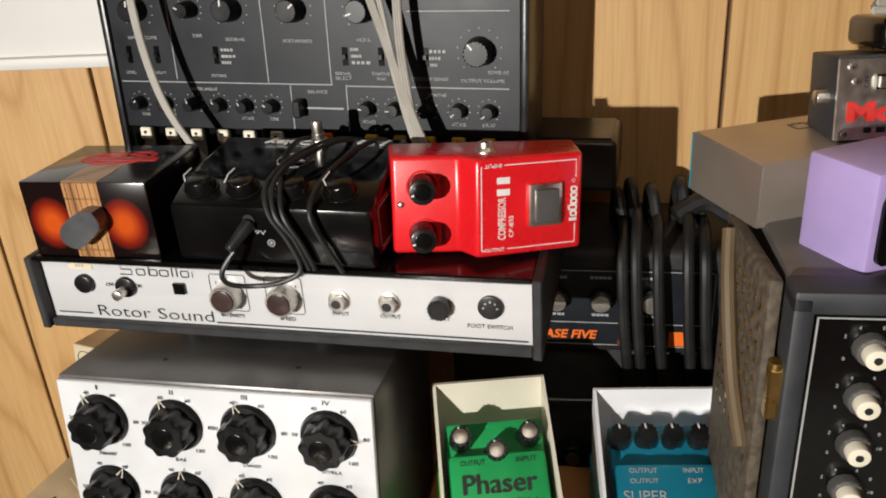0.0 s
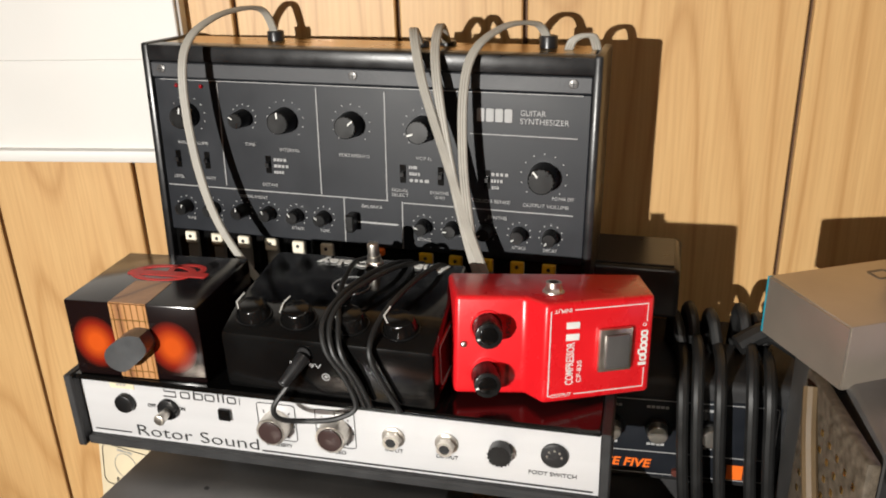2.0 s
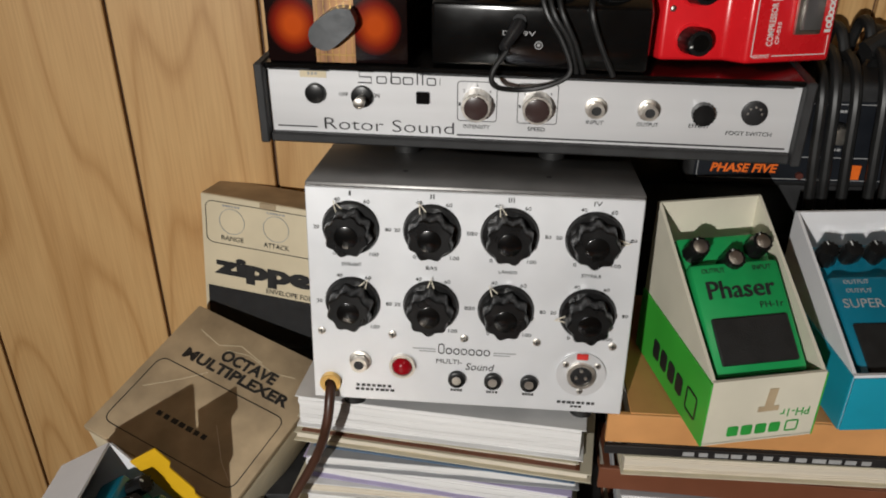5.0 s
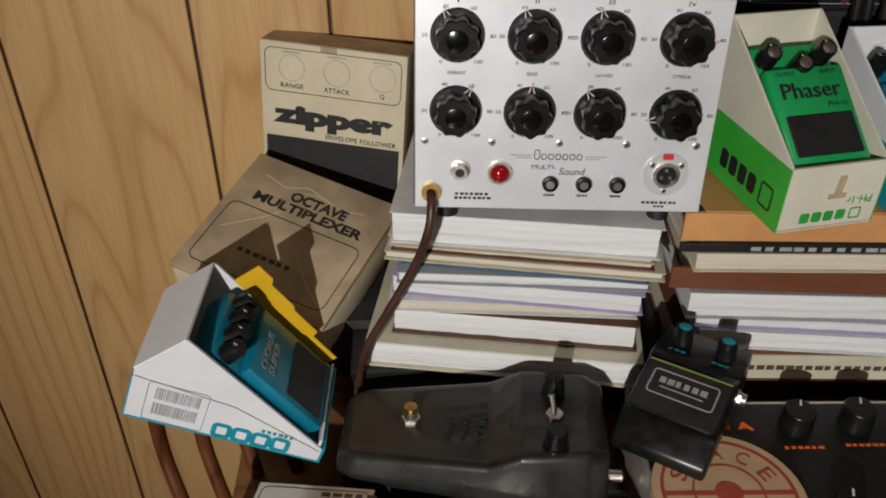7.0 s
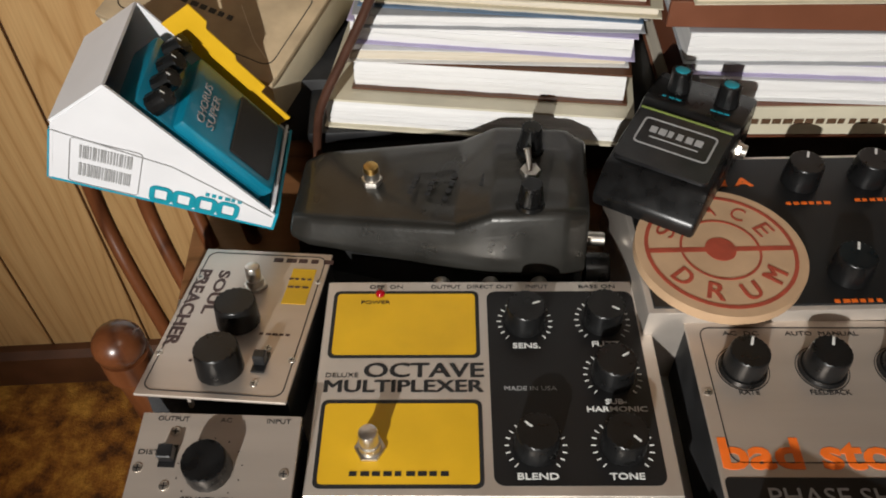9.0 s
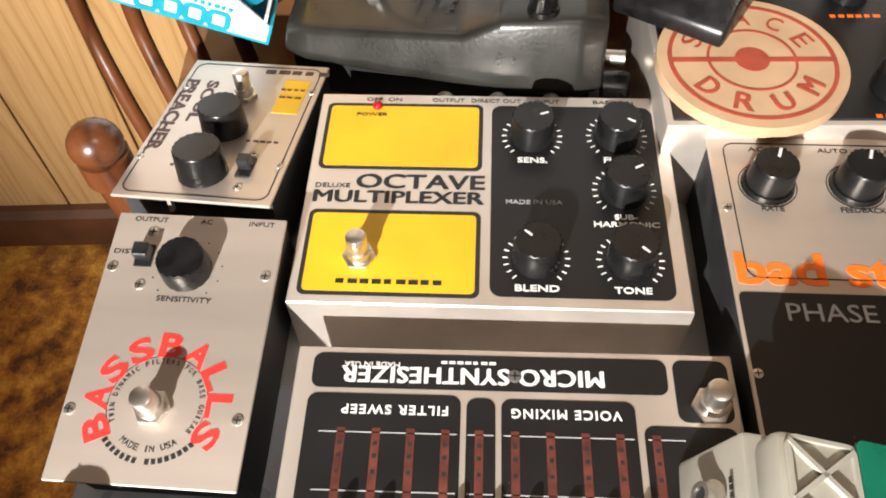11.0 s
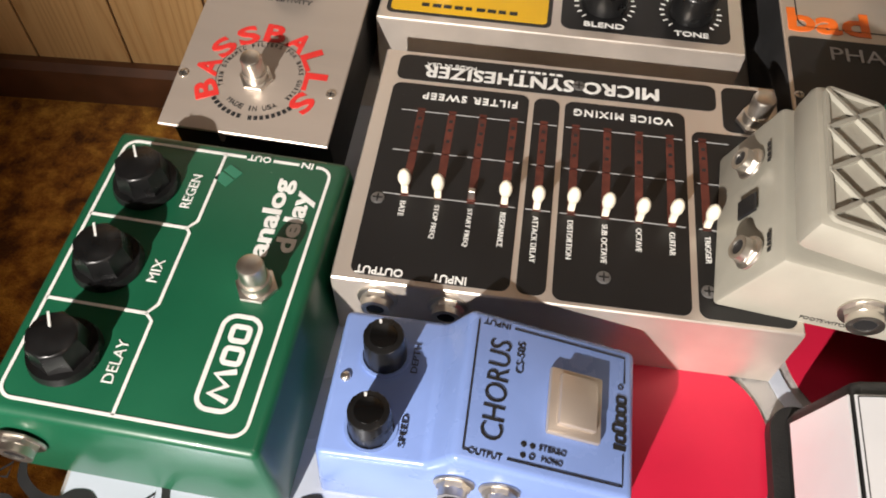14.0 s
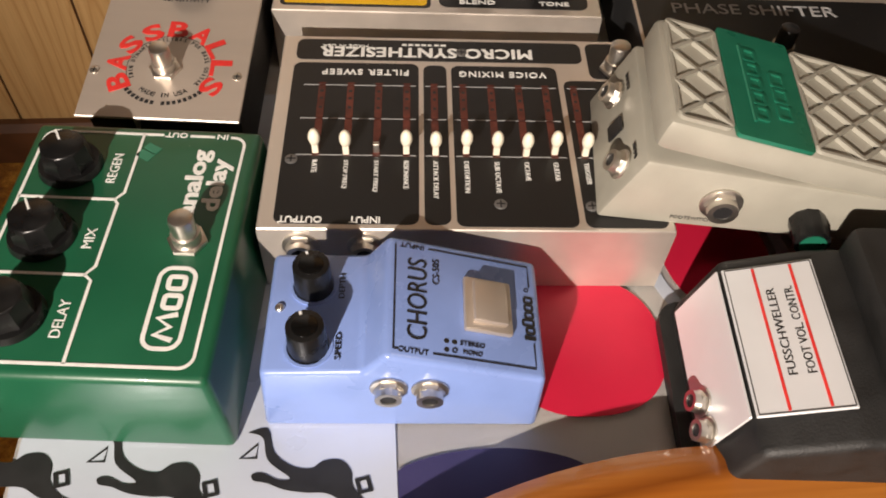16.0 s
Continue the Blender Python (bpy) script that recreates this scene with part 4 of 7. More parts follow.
sw = part("toggle_switch", cyl(0.0072, 0.0002, 0.003, fu(0.187), 0.0262, seg=28, bev=0.0008), KNOBBLACK, rot, "", FR)
part("lever", cyl(0.0030, 0.003, 0.013, fu(0.187), 0.0252, r2=0.0038, seg=18, bev=0.001), CHROME, sw, "", FR)
text(rot, "OFF", fu(0.150), 0.0270, 0, 0.006, 0.0026, BLACKINK, 0, FR)
text(rot, "ON", fu(0.214), 0.0270, 0, 0.0045, 0.0026, BLACKINK, 0, FR)
part("neon_window", bx(fu(0.293), fu(0.318), 0.0230, 0.0310, 0, 0.0025, 0.0006, 1), GLOSSBLACK, rot, "", FR)
for f, nm in ((0.410, "INTENSITY"), (0.525, "SPEED")):
    part("printed_line", outline(fu(f) - 0.0125, fu(f) + 0.0125, 0.0125, 0.0385, 0, 0.002, 0.0004), BLACKINK, rot, "", FR, None)
    k = part("knob", cyl(0.0098, 0.0003, 0.010, fu(f), 0.0245, r2=0.0092, seg=36, bev=0.0006, flute=0.04), CHROME, rot, "silver knob with brown cap", FR)
    part("cap", cyl(0.0076, 0.0098, 0.0112, fu(f), 0.0245, seg=32, bev=0.0005), surf("brown_cap", (0.05, 0.03, 0.028), 0.25), k, "", FR)
    text(rot, nm, fu(f), 0.0088, 0, 0.017 if len(nm) > 5 else 0.011, 0.0026, BLACKINK, 0, FR)
    for i, n in enumerate("0123456"):
        a = radians(232 - 284 * i / 6)
        text(rot, n, fu(f) + 0.0112 * math.cos(a), 0.0245 + 0.0117 * math.sin(a), 0, 0.0012, 0.002, BLACKINK, 0, FR, "numeral")
for f, nm in ((0.635, "INPUT"), (0.733, "OUTPUT")):
    jack(rot, fu(f), 0.0245, 0, 0.0052, FR)
    text(rot, nm, fu(f), 0.0150, 0, 0.0022 * len(nm), 0.0026, BLACKINK, 0, FR)
part("socket", cyl(0.0068, 0.0002, 0.007, fu(0.830), 0.0245, seg=32, bev=0.0008, flute=0.04), KNOBBLACK, rot, "", FR)
text(rot, "EFFEKT", fu(0.828), 0.0155, 0, 0.0125, 0.0026, BLACKINK, 0, FR)
d = part("socket", cyl(0.0078, 0.0002, 0.0022, fu(0.923), 0.0255, seg=32, bev=0.0005), BLACK, rot, "round five-pin socket", FR)
for a in range(0, 181, 45):
    part("pin", cyl(0.0007, 0.0021, 0.0026, fu(0.923) + 0.0042 * math.cos(radians(a)), 0.0255 + 0.0042 * math.sin(radians(a)), seg=8), CHROME, d, "", FR)
text(rot, "FOOT SWITCH", fu(0.920), 0.0118, 0, 0.0275, 0.0027, BLACKINK, 0, FR)

# ---- guitar synthesizer standing against the wall ----
KW, KH = 0.318, 0.178
korg = thing("guitar_synthesizer", pose(-0.1342, 0.5867, 1.1850, -2.1, 0.99, -7.48), "dark grey guitar synthesizer with knobs, switches and white key tabs", "synthesizer")
part("case", bx(-KW / 2 + 0.006, KW / 2 - 0.006, 0.004, 0.062, 0.0, KH - 0.003, 0.002), CASEGREY, korg)
for fx in (-0.13, 0.13):
    part("foot", bx(fx - 0.015, fx + 0.015, 0.008, 0.058, -0.0085, 0.001), RUBBER, korg)
part("top_plate", bx(-KW / 2 + 0.008, KW / 2 - 0.008, 0.012, 0.060, KH - 0.0032, KH - 0.0015, 0.0006, 1), BRASS, korg, "worn metal top plate")
part("side_cheek", bx(-KW / 2, -KW / 2 + 0.006, -0.003, 0.064, 0, KH, 0.002), BLACK, korg)
part("side_cheek", bx(KW / 2 - 0.006, KW / 2, -0.003, 0.064, 0, KH, 0.002), BLACK, korg)
part("front_panel", bx(-KW / 2 + 0.006, KW / 2 - 0.006, 0.0, 0.006, 0.0415, KH - 0.024, 0.0008, 1), PANELGREY, korg, "dark grey control panel")
part("top_rail", bx(-KW / 2 + 0.006, KW / 2 - 0.006, -0.002, 0.008, KH - 0.0235, KH - 0.0130, 0.0008, 1), CASEGREY, korg)
part("top_edge", bx(-KW / 2 + 0.004, KW / 2 - 0.004, -0.003, 0.014, KH - 0.0125, KH - 0.001, 0.002), BLACK, korg)
part("key_bed", bx(-KW / 2 + 0.006, KW / 2 - 0.006, 0.003, 0.006, 0.0, 0.0415), GLOSSBLACK, korg)
FK = front(-0.0002)
ku = lambda f: -KW / 2 + KW * f
for f in (0.045, 0.493, 0.945):
    screw(korg, ku(f), KH - 0.0175, 0.0018, 0.003, FK, DARKMETAL)
# printed section lines
bm = bx(ku(0.035), ku(0.965), KH - 0.0252, KH - 0.0247, 0, 0.0003)
for f, z0, z1 in ((0.173, 0.0785, 0.1515), (0.405, 0.0772, 0.1512), (0.557, 0.0770, 0.1505)):
    bx(ku(f), ku(f) + 0.0007, z0, z1, 0, 0.0003, bm=bm)
bx(ku(0.025), ku(0.560), 0.0760, 0.0767, 0, 0.0003, bm=bm)
bx(ku(0.595), ku(0.957), 0.0753, 0.0760, 0, 0.0003, bm=bm)
bx(ku(0.457), ku(0.457) + 0.0007, 0.0435, 0.0755, 0, 0.0003, bm=bm)
bx(ku(0.591), ku(0.591) + 0.0007, 0.0425, 0.0765, 0, 0.0003, bm=bm)
bx(ku(0.740), ku(0.958), 0.1260, 0.1266, 0, 0.0003, bm=bm)
part("printed_line", bm, GREYINK, korg, "", FK, None)


def dial(parent, x, z, r, h, ang, m, ticks=11):
    knob(parent, x, z, 0, r, h, ang, None, m, WHITEINK, 0, 0.86, 36, 0.03, None, 0.95)
    bm = None
    for i in range(ticks):
        a = radians(225 - 270 * i / (ticks - 1))
        bm = bx(x + r * 1.5 * math.cos(a) - 0.0004, x + r * 1.5 * math.cos(a) + 0.0004, z + r * 1.5 * math.sin(a) - 0.0004, z + r * 1.5 * math.sin(a) + 0.0004, 0, 0.0003, bm=bm)
    part("dial_scale", bm, GREYINK, parent, "", m, None)


for f, z, r, ang in ((0.096, 0.1285, 0.0088, 80), (0.232, 0.1285, 0.0062, 150), (0.331, 0.1285, 0.0090, 90), (0.483, 0.1280, 0.0090, 40), (0.640, 0.1275, 0.0090, 200), (0.894, 0.1005, 0.0100, 130)):
    dial(korg, ku(f), z, r, 0.013, ang, FK)
for i, f in enumerate((0.066, 0.136, 0.208, 0.276, 0.343, 0.409, 0.640, 0.703, 0.775, 0.847, 0.913)):
    dial(korg, ku(f), 0.0605, 0.0052, 0.010, 60 + 17 * i, FK, 9)
text(korg, "GUITAR", ku(0.868), 0.1410, 0, 0.016, 0.0036, GREYINK, 0, FK)
text(korg, "SYNTHESIZER", ku(0.891), 0.1358, 0, 0.031, 0.0036, GREYINK, 0, FK)
bm = None
for i in range(4):
    bm = rplate(ku(0.754) + 0.0060 * i, ku(0.754) + 0.0060 * i + 0.0050, 0.1345, 0.1430, 0, 0.0003, 0.001, bm)
part("maker_mark", bm, GREYINK, korg, "row of four grey blocks", FK, None)
for s, f, z, w in (("INPUT VOLUME", 0.100, 0.1085, 0.024), ("TUNE", 0.242, 0.1100, 0.008), ("INTERVAL", 0.337, 0.1075, 0.015), ("PORTAMENTO", 0.487, 0.1065, 0.022), ("VCF fc", 0.641, 0.1075, 0.011), ("OCTAVE", 0.283, 0.0815, 0.012), ("SIGNAL", 0.588, 0.0845, 0.012), ("SELECT", 0.588, 0.0812, 0.012), ("SYNTHE", 0.675, 0.0845, 0.013), ("WAH", 0.675, 0.0812, 0.007), ("OUTPUT VOLUME", 0.900, 0.0808, 0.030), ("POWER OFF", 0.935, 0.0865, 0.014), ("BALANCE", 0.523, 0.0712, 0.015), ("INSTRUMENT", 0.240, 0.0715, 0.022), ("SYNTHE", 0.80, 0.0705, 0.013), ("TOUCH SENSE", 0.785, 0.0815, 0.026), ("ATTACK", 0.343, 0.0505, 0.010), ("TONE", 0.409, 0.0505, 0.007), ("ATTACK", 0.640, 0.0505, 0.010), ("ATTACK", 0.847, 0.0505, 0.010), ("DECAY", 0.913, 0.0505, 0.009), ("LEVEL", 0.055, 0.0830, 0.008), ("QUALITY", 0.130, 0.0830, 0.012), ("TONE", 0.075, 0.0515, 0.007), ("TONE", 0.145, 0.0515, 0.007)):
    text(korg, s, ku(f), z, 0, w, 0.0023, GREYINK, 0, FK)
for f, z, w in ((0.312, 0.1000, 0.010), (0.315, 0.0955, 0.012), (0.308, 0.0910, 0.008), (0.618, 0.1010, 0.006), (0.622, 0.0965, 0.008), (0.632, 0.0920, 0.014), (0.805, 0.1000, 0.012), (0.798, 0.0955, 0.008), (0.795, 0.0910, 0.005)):
    bars(korg, ku(f), z, 0, w, 0.002, 4, GREYINK, FK)
for f in (0.283, 0.595, 0.678, 0.777, 0.058, 0.131):
    s = part("slide_switch", bx(ku(f) - 0.002, ku(f) + 0.002, 0.090, 0.1025, 0, 0.0004), GLOSSBLACK, korg, "", FK, None)
    part("lever", bx(ku(f) - 0.0014, ku(f) + 0.0014, 0.0945, 0.098, 0.0003, 0.003, 0.0003, 1), KNOBBLACK, s, "", FK, None)
sl = part("slider", bx(ku(0.49), ku(0.582), 0.0588, 0.0600, 0, 0.0003), GREYINK, korg, "balance slider with black cap", FK, None)
part("cap", bx(ku(0.470), ku(0.490), 0.0540, 0.0665, 0.0002, 0.010, 0.001, 1), KNOBBLACK, sl, "", FK)
for i in range(11):
    white = i < 6
    f = 0.077 + 0.0680 * i if white else 0.648 + 0.0665 * (i - 6)
    t = part("key_tab", bx(ku(f) - 0.0045, ku(f) + 0.0045, 0.0165, 0.0415, 0.0005, 0.004, 0.0008, 1), surf("tab_grey", (0.22, 0.21, 0.19), 0.5) if i == 0 else bpy.data.materials["tab_grey"], korg, "rocker key tab", FK)
    part("tab_top", bx(ku(f) - 0.0045, ku(f) + 0.0045, 0.0335, 0.0425, 0.003, 0.0065, 0.0008, 1), CREAMCAP if white else YELLOW, t, "", FK)
    part("dot", cyl(0.0013, 0.0064, 0.0068, ku(f), 0.0390, seg=12), BLACKINK, t, "", FK)
part("red_tab", bx(ku(0.518), ku(0.552), 0.0370, 0.0420, 0.001, 0.006, 0.0008, 1), ORANGEINK, korg, "orange-red tab", FK)
for f, c in ((0.075, REDGLASS), (0.135, REDGLASS)):
    part("indicator_lamp", ball(0.0015, ku(f), 0.1490, 0.0006), c, korg, "", FK)


def flat_cable(pts, label):
    """A grey three-core patch cable, cores side by side."""
    pts = [(x + 0.013, y + 0.013, z) for x, y, z in pts]
    c = thing("patch_cable", pose(0, 0, 0), label, "cable", "grey patch cables")
    for k in (-1, 0, 1):
        part("core", tube([(x + 0.0016 * k, y, z) for x, y, z in pts], 0.0015, 8), CABLEGREY, c)
    part("plug", cyl(0.006, -0.004, 0.008, pts[0][0], pts[0][1], seg=16, bev=0.001, m=Matrix.Translation((0, 0, pts[0][2] - 0.004))), BLACK, c)


flat_cable([(-0.215, 0.633, 1.364), (-0.222, 0.625, 1.384), (-0.242, 0.59, 1.382), (-0.256, 0.568, 1.362), (-0.256, 0.560, 1.31), (-0.243, 0.552, 1.255), (-0.216, 0.546, 1.212), (-0.202, 0.548, 1.202)], "grey flat patch cable looping over the synthesizer to its keys")
flat_cable([(-0.02, 0.606, 1.362), (-0.028, 0.6, 1.374), (-0.05, 0.578, 1.374), (-0.068, 0.556, 1.355), (-0.071, 0.545, 1.30), (-0.064, 0.537, 1.235), (-0.058, 0.53, 1.205)], "grey flat patch cable hanging down the panel")
flat_cable([(-0.088, 0.615, 1.358), (-0.089, 0.59, 1.375), (-0.089, 0.562, 1.358), (-0.082, 0.548, 1.31), (-0.068, 0.538, 1.245), (-0.055, 0.53, 1.207)], "grey flat patch cable hanging down the panel")
flat_cable([(-0.105, 0.605, 1.36), (-0.104, 0.575, 1.374), (-0.096, 0.553, 1.345), (-0.082, 0.546, 1.30), (-0.066, 0.538, 1.25), (-0.05, 0.53, 1.209)], "grey flat patch cable hanging down the panel")
flat_cable([(0.012, 0.60, 1.353), (0.008, 0.598, 1.366), (-0.004, 0.597, 1.364), (-0.008, 0.598, 1.352)], "short grey patch cable on the synthesizer top")

# ---- sunburst box ----
sb = thing("sunburst_box", pose(-0.2515, 0.531, 1.1772, 0, 0, -3.5), "small black box with orange sunburst lacquer and a guitar-neck print", "box")
part("body", bx(-0.0445, 0.0445, -0.05, 0.026, 0, 0.052, 0.0012), SUNBURST, sb)
part("neck_print", bx(-0.0135, 0.0115, -0.0506, -0.0498, 0.0005, 0.0515), wood("guitar_neck_print", (0.42, 0.2, 0.07), (0.2, 0.08, 0.03), (0.5, 0.25, 0.1), "Z", 16, 0.05), sb, "printed wooden neck")
bm = None
for i in range(6):
    bm = bx(-0.0115 + 0.0042 * i, -0.0111 + 0.0042 * i, -0.0509, -0.0505, 0.0005, 0.0515, bm=bm)
part("string_print", bm, BRASS, sb, "", None, None)
for fz in (0.005, 0.0405):
    part("fret_print", bx(-0.0135, 0.0115, -0.0508, -0.0505, fz, fz + 0.0007), BRASS, sb, "", None, None)
part("neck_print", bx(-0.0135, 0.0115, -0.05, -0.018, 0.0518, 0.0523), bpy.data.materials["guitar_neck_print"], sb)
part("lid_print", join(join(ring(0.020, 0.0055, 0.052, 0.0524, -0.002, -0.004, sy=0.55), ring(0.011, 0.004, 0.052, 0.0524, 0.012, 0.002, sy=0.7)), rplate(-0.026, 0.030, -0.009, -0.002, 0.0521, 0.0525, 0.002)), REDINK, sb, "red emblem on the lid", None, None)
kk = pose(0, 0, 0, 90, 0, 0)
part("knob", slab([(p.x, p.y) for p in smooth_path([(0.015, 0.007, 0), (0.005, 0.0105, 0), (-0.012, 0.006, 0), (-0.016, -0.003, 0), (-0.009, -0.0105, 0), (0.002, -0.0085, 0), (0.014, -0.003, 0), (0.015, 0.007, 0)], 4)[:-1]], 0.0, 0.011), surf("gunmetal_knob", (0.12, 0.125, 0.13), 0.32, 0.5, 0.2, 60), sb, "grey pointer knob", front(-0.0508) @ pose(0.0, 0.024, 0, 0, 0, 22))

# ---- black delay pedal, upside to the room ----
dl = thing("delay_pedal", pose(-0.124, 0.519, 1.1812, 3.6, 0, -7) @ Matrix.Diagonal((1, 0.84, 1, 1)), "glossy black delay pedal wrapped in its own thin cable", "effects pedal")
part("body", prism([(-0.062, 0), (0.042, 0), (0.042, 0.0507), (-0.03, 0.046), (-0.06, 0.038)], -0.066, 0.066, 0.003), GLOSSBLACK, dl)
DT = pose(0, -0.045, 0.0425, 14.5, 0, 0)
for i, x in enumerate((-0.050, -0.021, 0.012, 0.043)):
    part("knob_collar", ring(0.0112, 0.0008, 0.0, 0.0006, x, 0.003), KNOBBLACK, dl, "", DT)
    knob(dl, x, 0.003, 0, 0.0105, 0.008, 100 + 20 * i, GLOSSBLACK, DT, None, 0, 0.8, 36, 0.0)
    part("knob_mark", band([(x - 0.0072, 0.012), (x - 0.009, 0.003), (x - 0.0055, -0.003)] if i != 1 else [(x - 0.0065, 0.013), (x - 0.0085, 0.006), (x - 0.0078, -0.003)], 0.0008, 0.0085, 0.009, False), WHITEINK, dl, "", DT, None)
DU = pose(0, 0.016, 0.0492, 3.7, 0, 0)
text(dl, "Delay", -0.015, 0.016, 0, 0.036, 0.0105, WHITEINK, 180, DU, bold=0.03)
text(dl, "Ana", 0.044, 0.016, 0, 0.024, 0.0095, WHITEINK, 180, DU, bold=0.03)
part("emblem", ring(0.012, 0.0007, 0, 0.0004, 0.0, -0.016), GREYINK, dl, "", DU)
part("emblem", bx(-0.009, 0.009, -0.0168, -0.0152, 0, 0.0003), GREYINK, dl, "", DU, None)
footswitch(dl, 0.006, 0.017, 0, DU, 0.0045, 0.018)
part("red_stripe", join(bx(-0.045, 0.034, 0.006, 0.0066, 0, 0.0003), bx(-0.045, 0.032, 0.036, 0.0366, 0, 0.0003)), REDINK, dl, "", side_right(0.0662), None)
part("red_side", rplate(-0.05, 0.038, 0.004, 0.038, 0, 0.0003, 0.003), surf("dark_red_side", (0.10, 0.006, 0.012), 0.2, coat=0.5), dl, "dark red side panel", side_right(0.0658), None)
part("side_line", outline(-0.045, 0.034, 0.008, 0.034, 0.0003, 0.003, 0.0008), GREYINK, dl, "", side_right(0.0658), None)
jack(dl, 0.02, 0.026, 0.0003, 0.005, side_right(0.066))
DF = front(-0.0612)
text(dl, "DC 9V", -0.012, 0.022, 0, 0.02, 0.003, GREYINK, 0, DF)
part("power_mark", join(ring(0.0022, 0.0006, 0, 0.0003, 0.0, 0.015), ball(0.0011, 0.0, 0.015, 0, 0.3)), GREYINK, dl, "", DF)
part("power_inlet", cyl(0.004, 0, 0.001, -0.012, 0.03, seg=18), BLACKINK, dl, "", DF)
lead = thing("power_lead", dl.matrix_world, "thin black power lead wound round the delay pedal", "cable")
part("plug", cyl(0.0045, 0, 0.022, seg=14, r2=0.003, bev=0.0006, m=pose(-0.012, -0.0625, 0.028, 118, 0, -25)), BLACK, lead)
part("loop", tube([(-0.018, -0.078, 0.016), (-0.026, -0.084, 0.004), (-0.024, -0.083, -0.005), (-0.01, -0.076, -0.009), (0.008, -0.074, -0.006), (0.02, -0.07, 0.002), (0.014, -0.068, 0.02), (0.004, -0.066, 0.036), (0.0, -0.055, 0.049), (0.004, -0.03, 0.056), (0.012, 0.0, 0.057), (0.022, 0.025, 0.055), (0.028, 0.044, 0.049)], 0.0017, 8), CABLEBLACK, lead)
part("loop", tube([(0.024, -0.066, 0.0), (0.018, -0.067, 0.02), (0.008, -0.066, 0.036), (0.004, -0.052, 0.05), (0.009, -0.03, 0.057), (0.02, 0.0, 0.058), (0.030, 0.025, 0.055), (0.036, 0.044, 0.048)], 0.0017, 8), CABLEBLACK, lead)
part("loop", tube([(0.046, -0.066, -0.001), (0.036, -0.067, 0.02), (0.030, -0.065, 0.038), (0.032, -0.045, 0.05), (0.04, -0.01, 0.056), (0.049, 0.025, 0.055), (0.053, 0.044, 0.047)], 0.0017, 8), CABLEBLACK, lead)
part("loop", tube([(0.028, -0.066, 0.0), (0.022, -0.067, 0.018), (0.013, -0.066, 0.036), (0.008, -0.05, 0.05), (0.0, -0.02, 0.055), (-0.004, 0.02, 0.055), (-0.002, 0.044, 0.049)], 0.0017, 8), CABLEBLACK, lead)


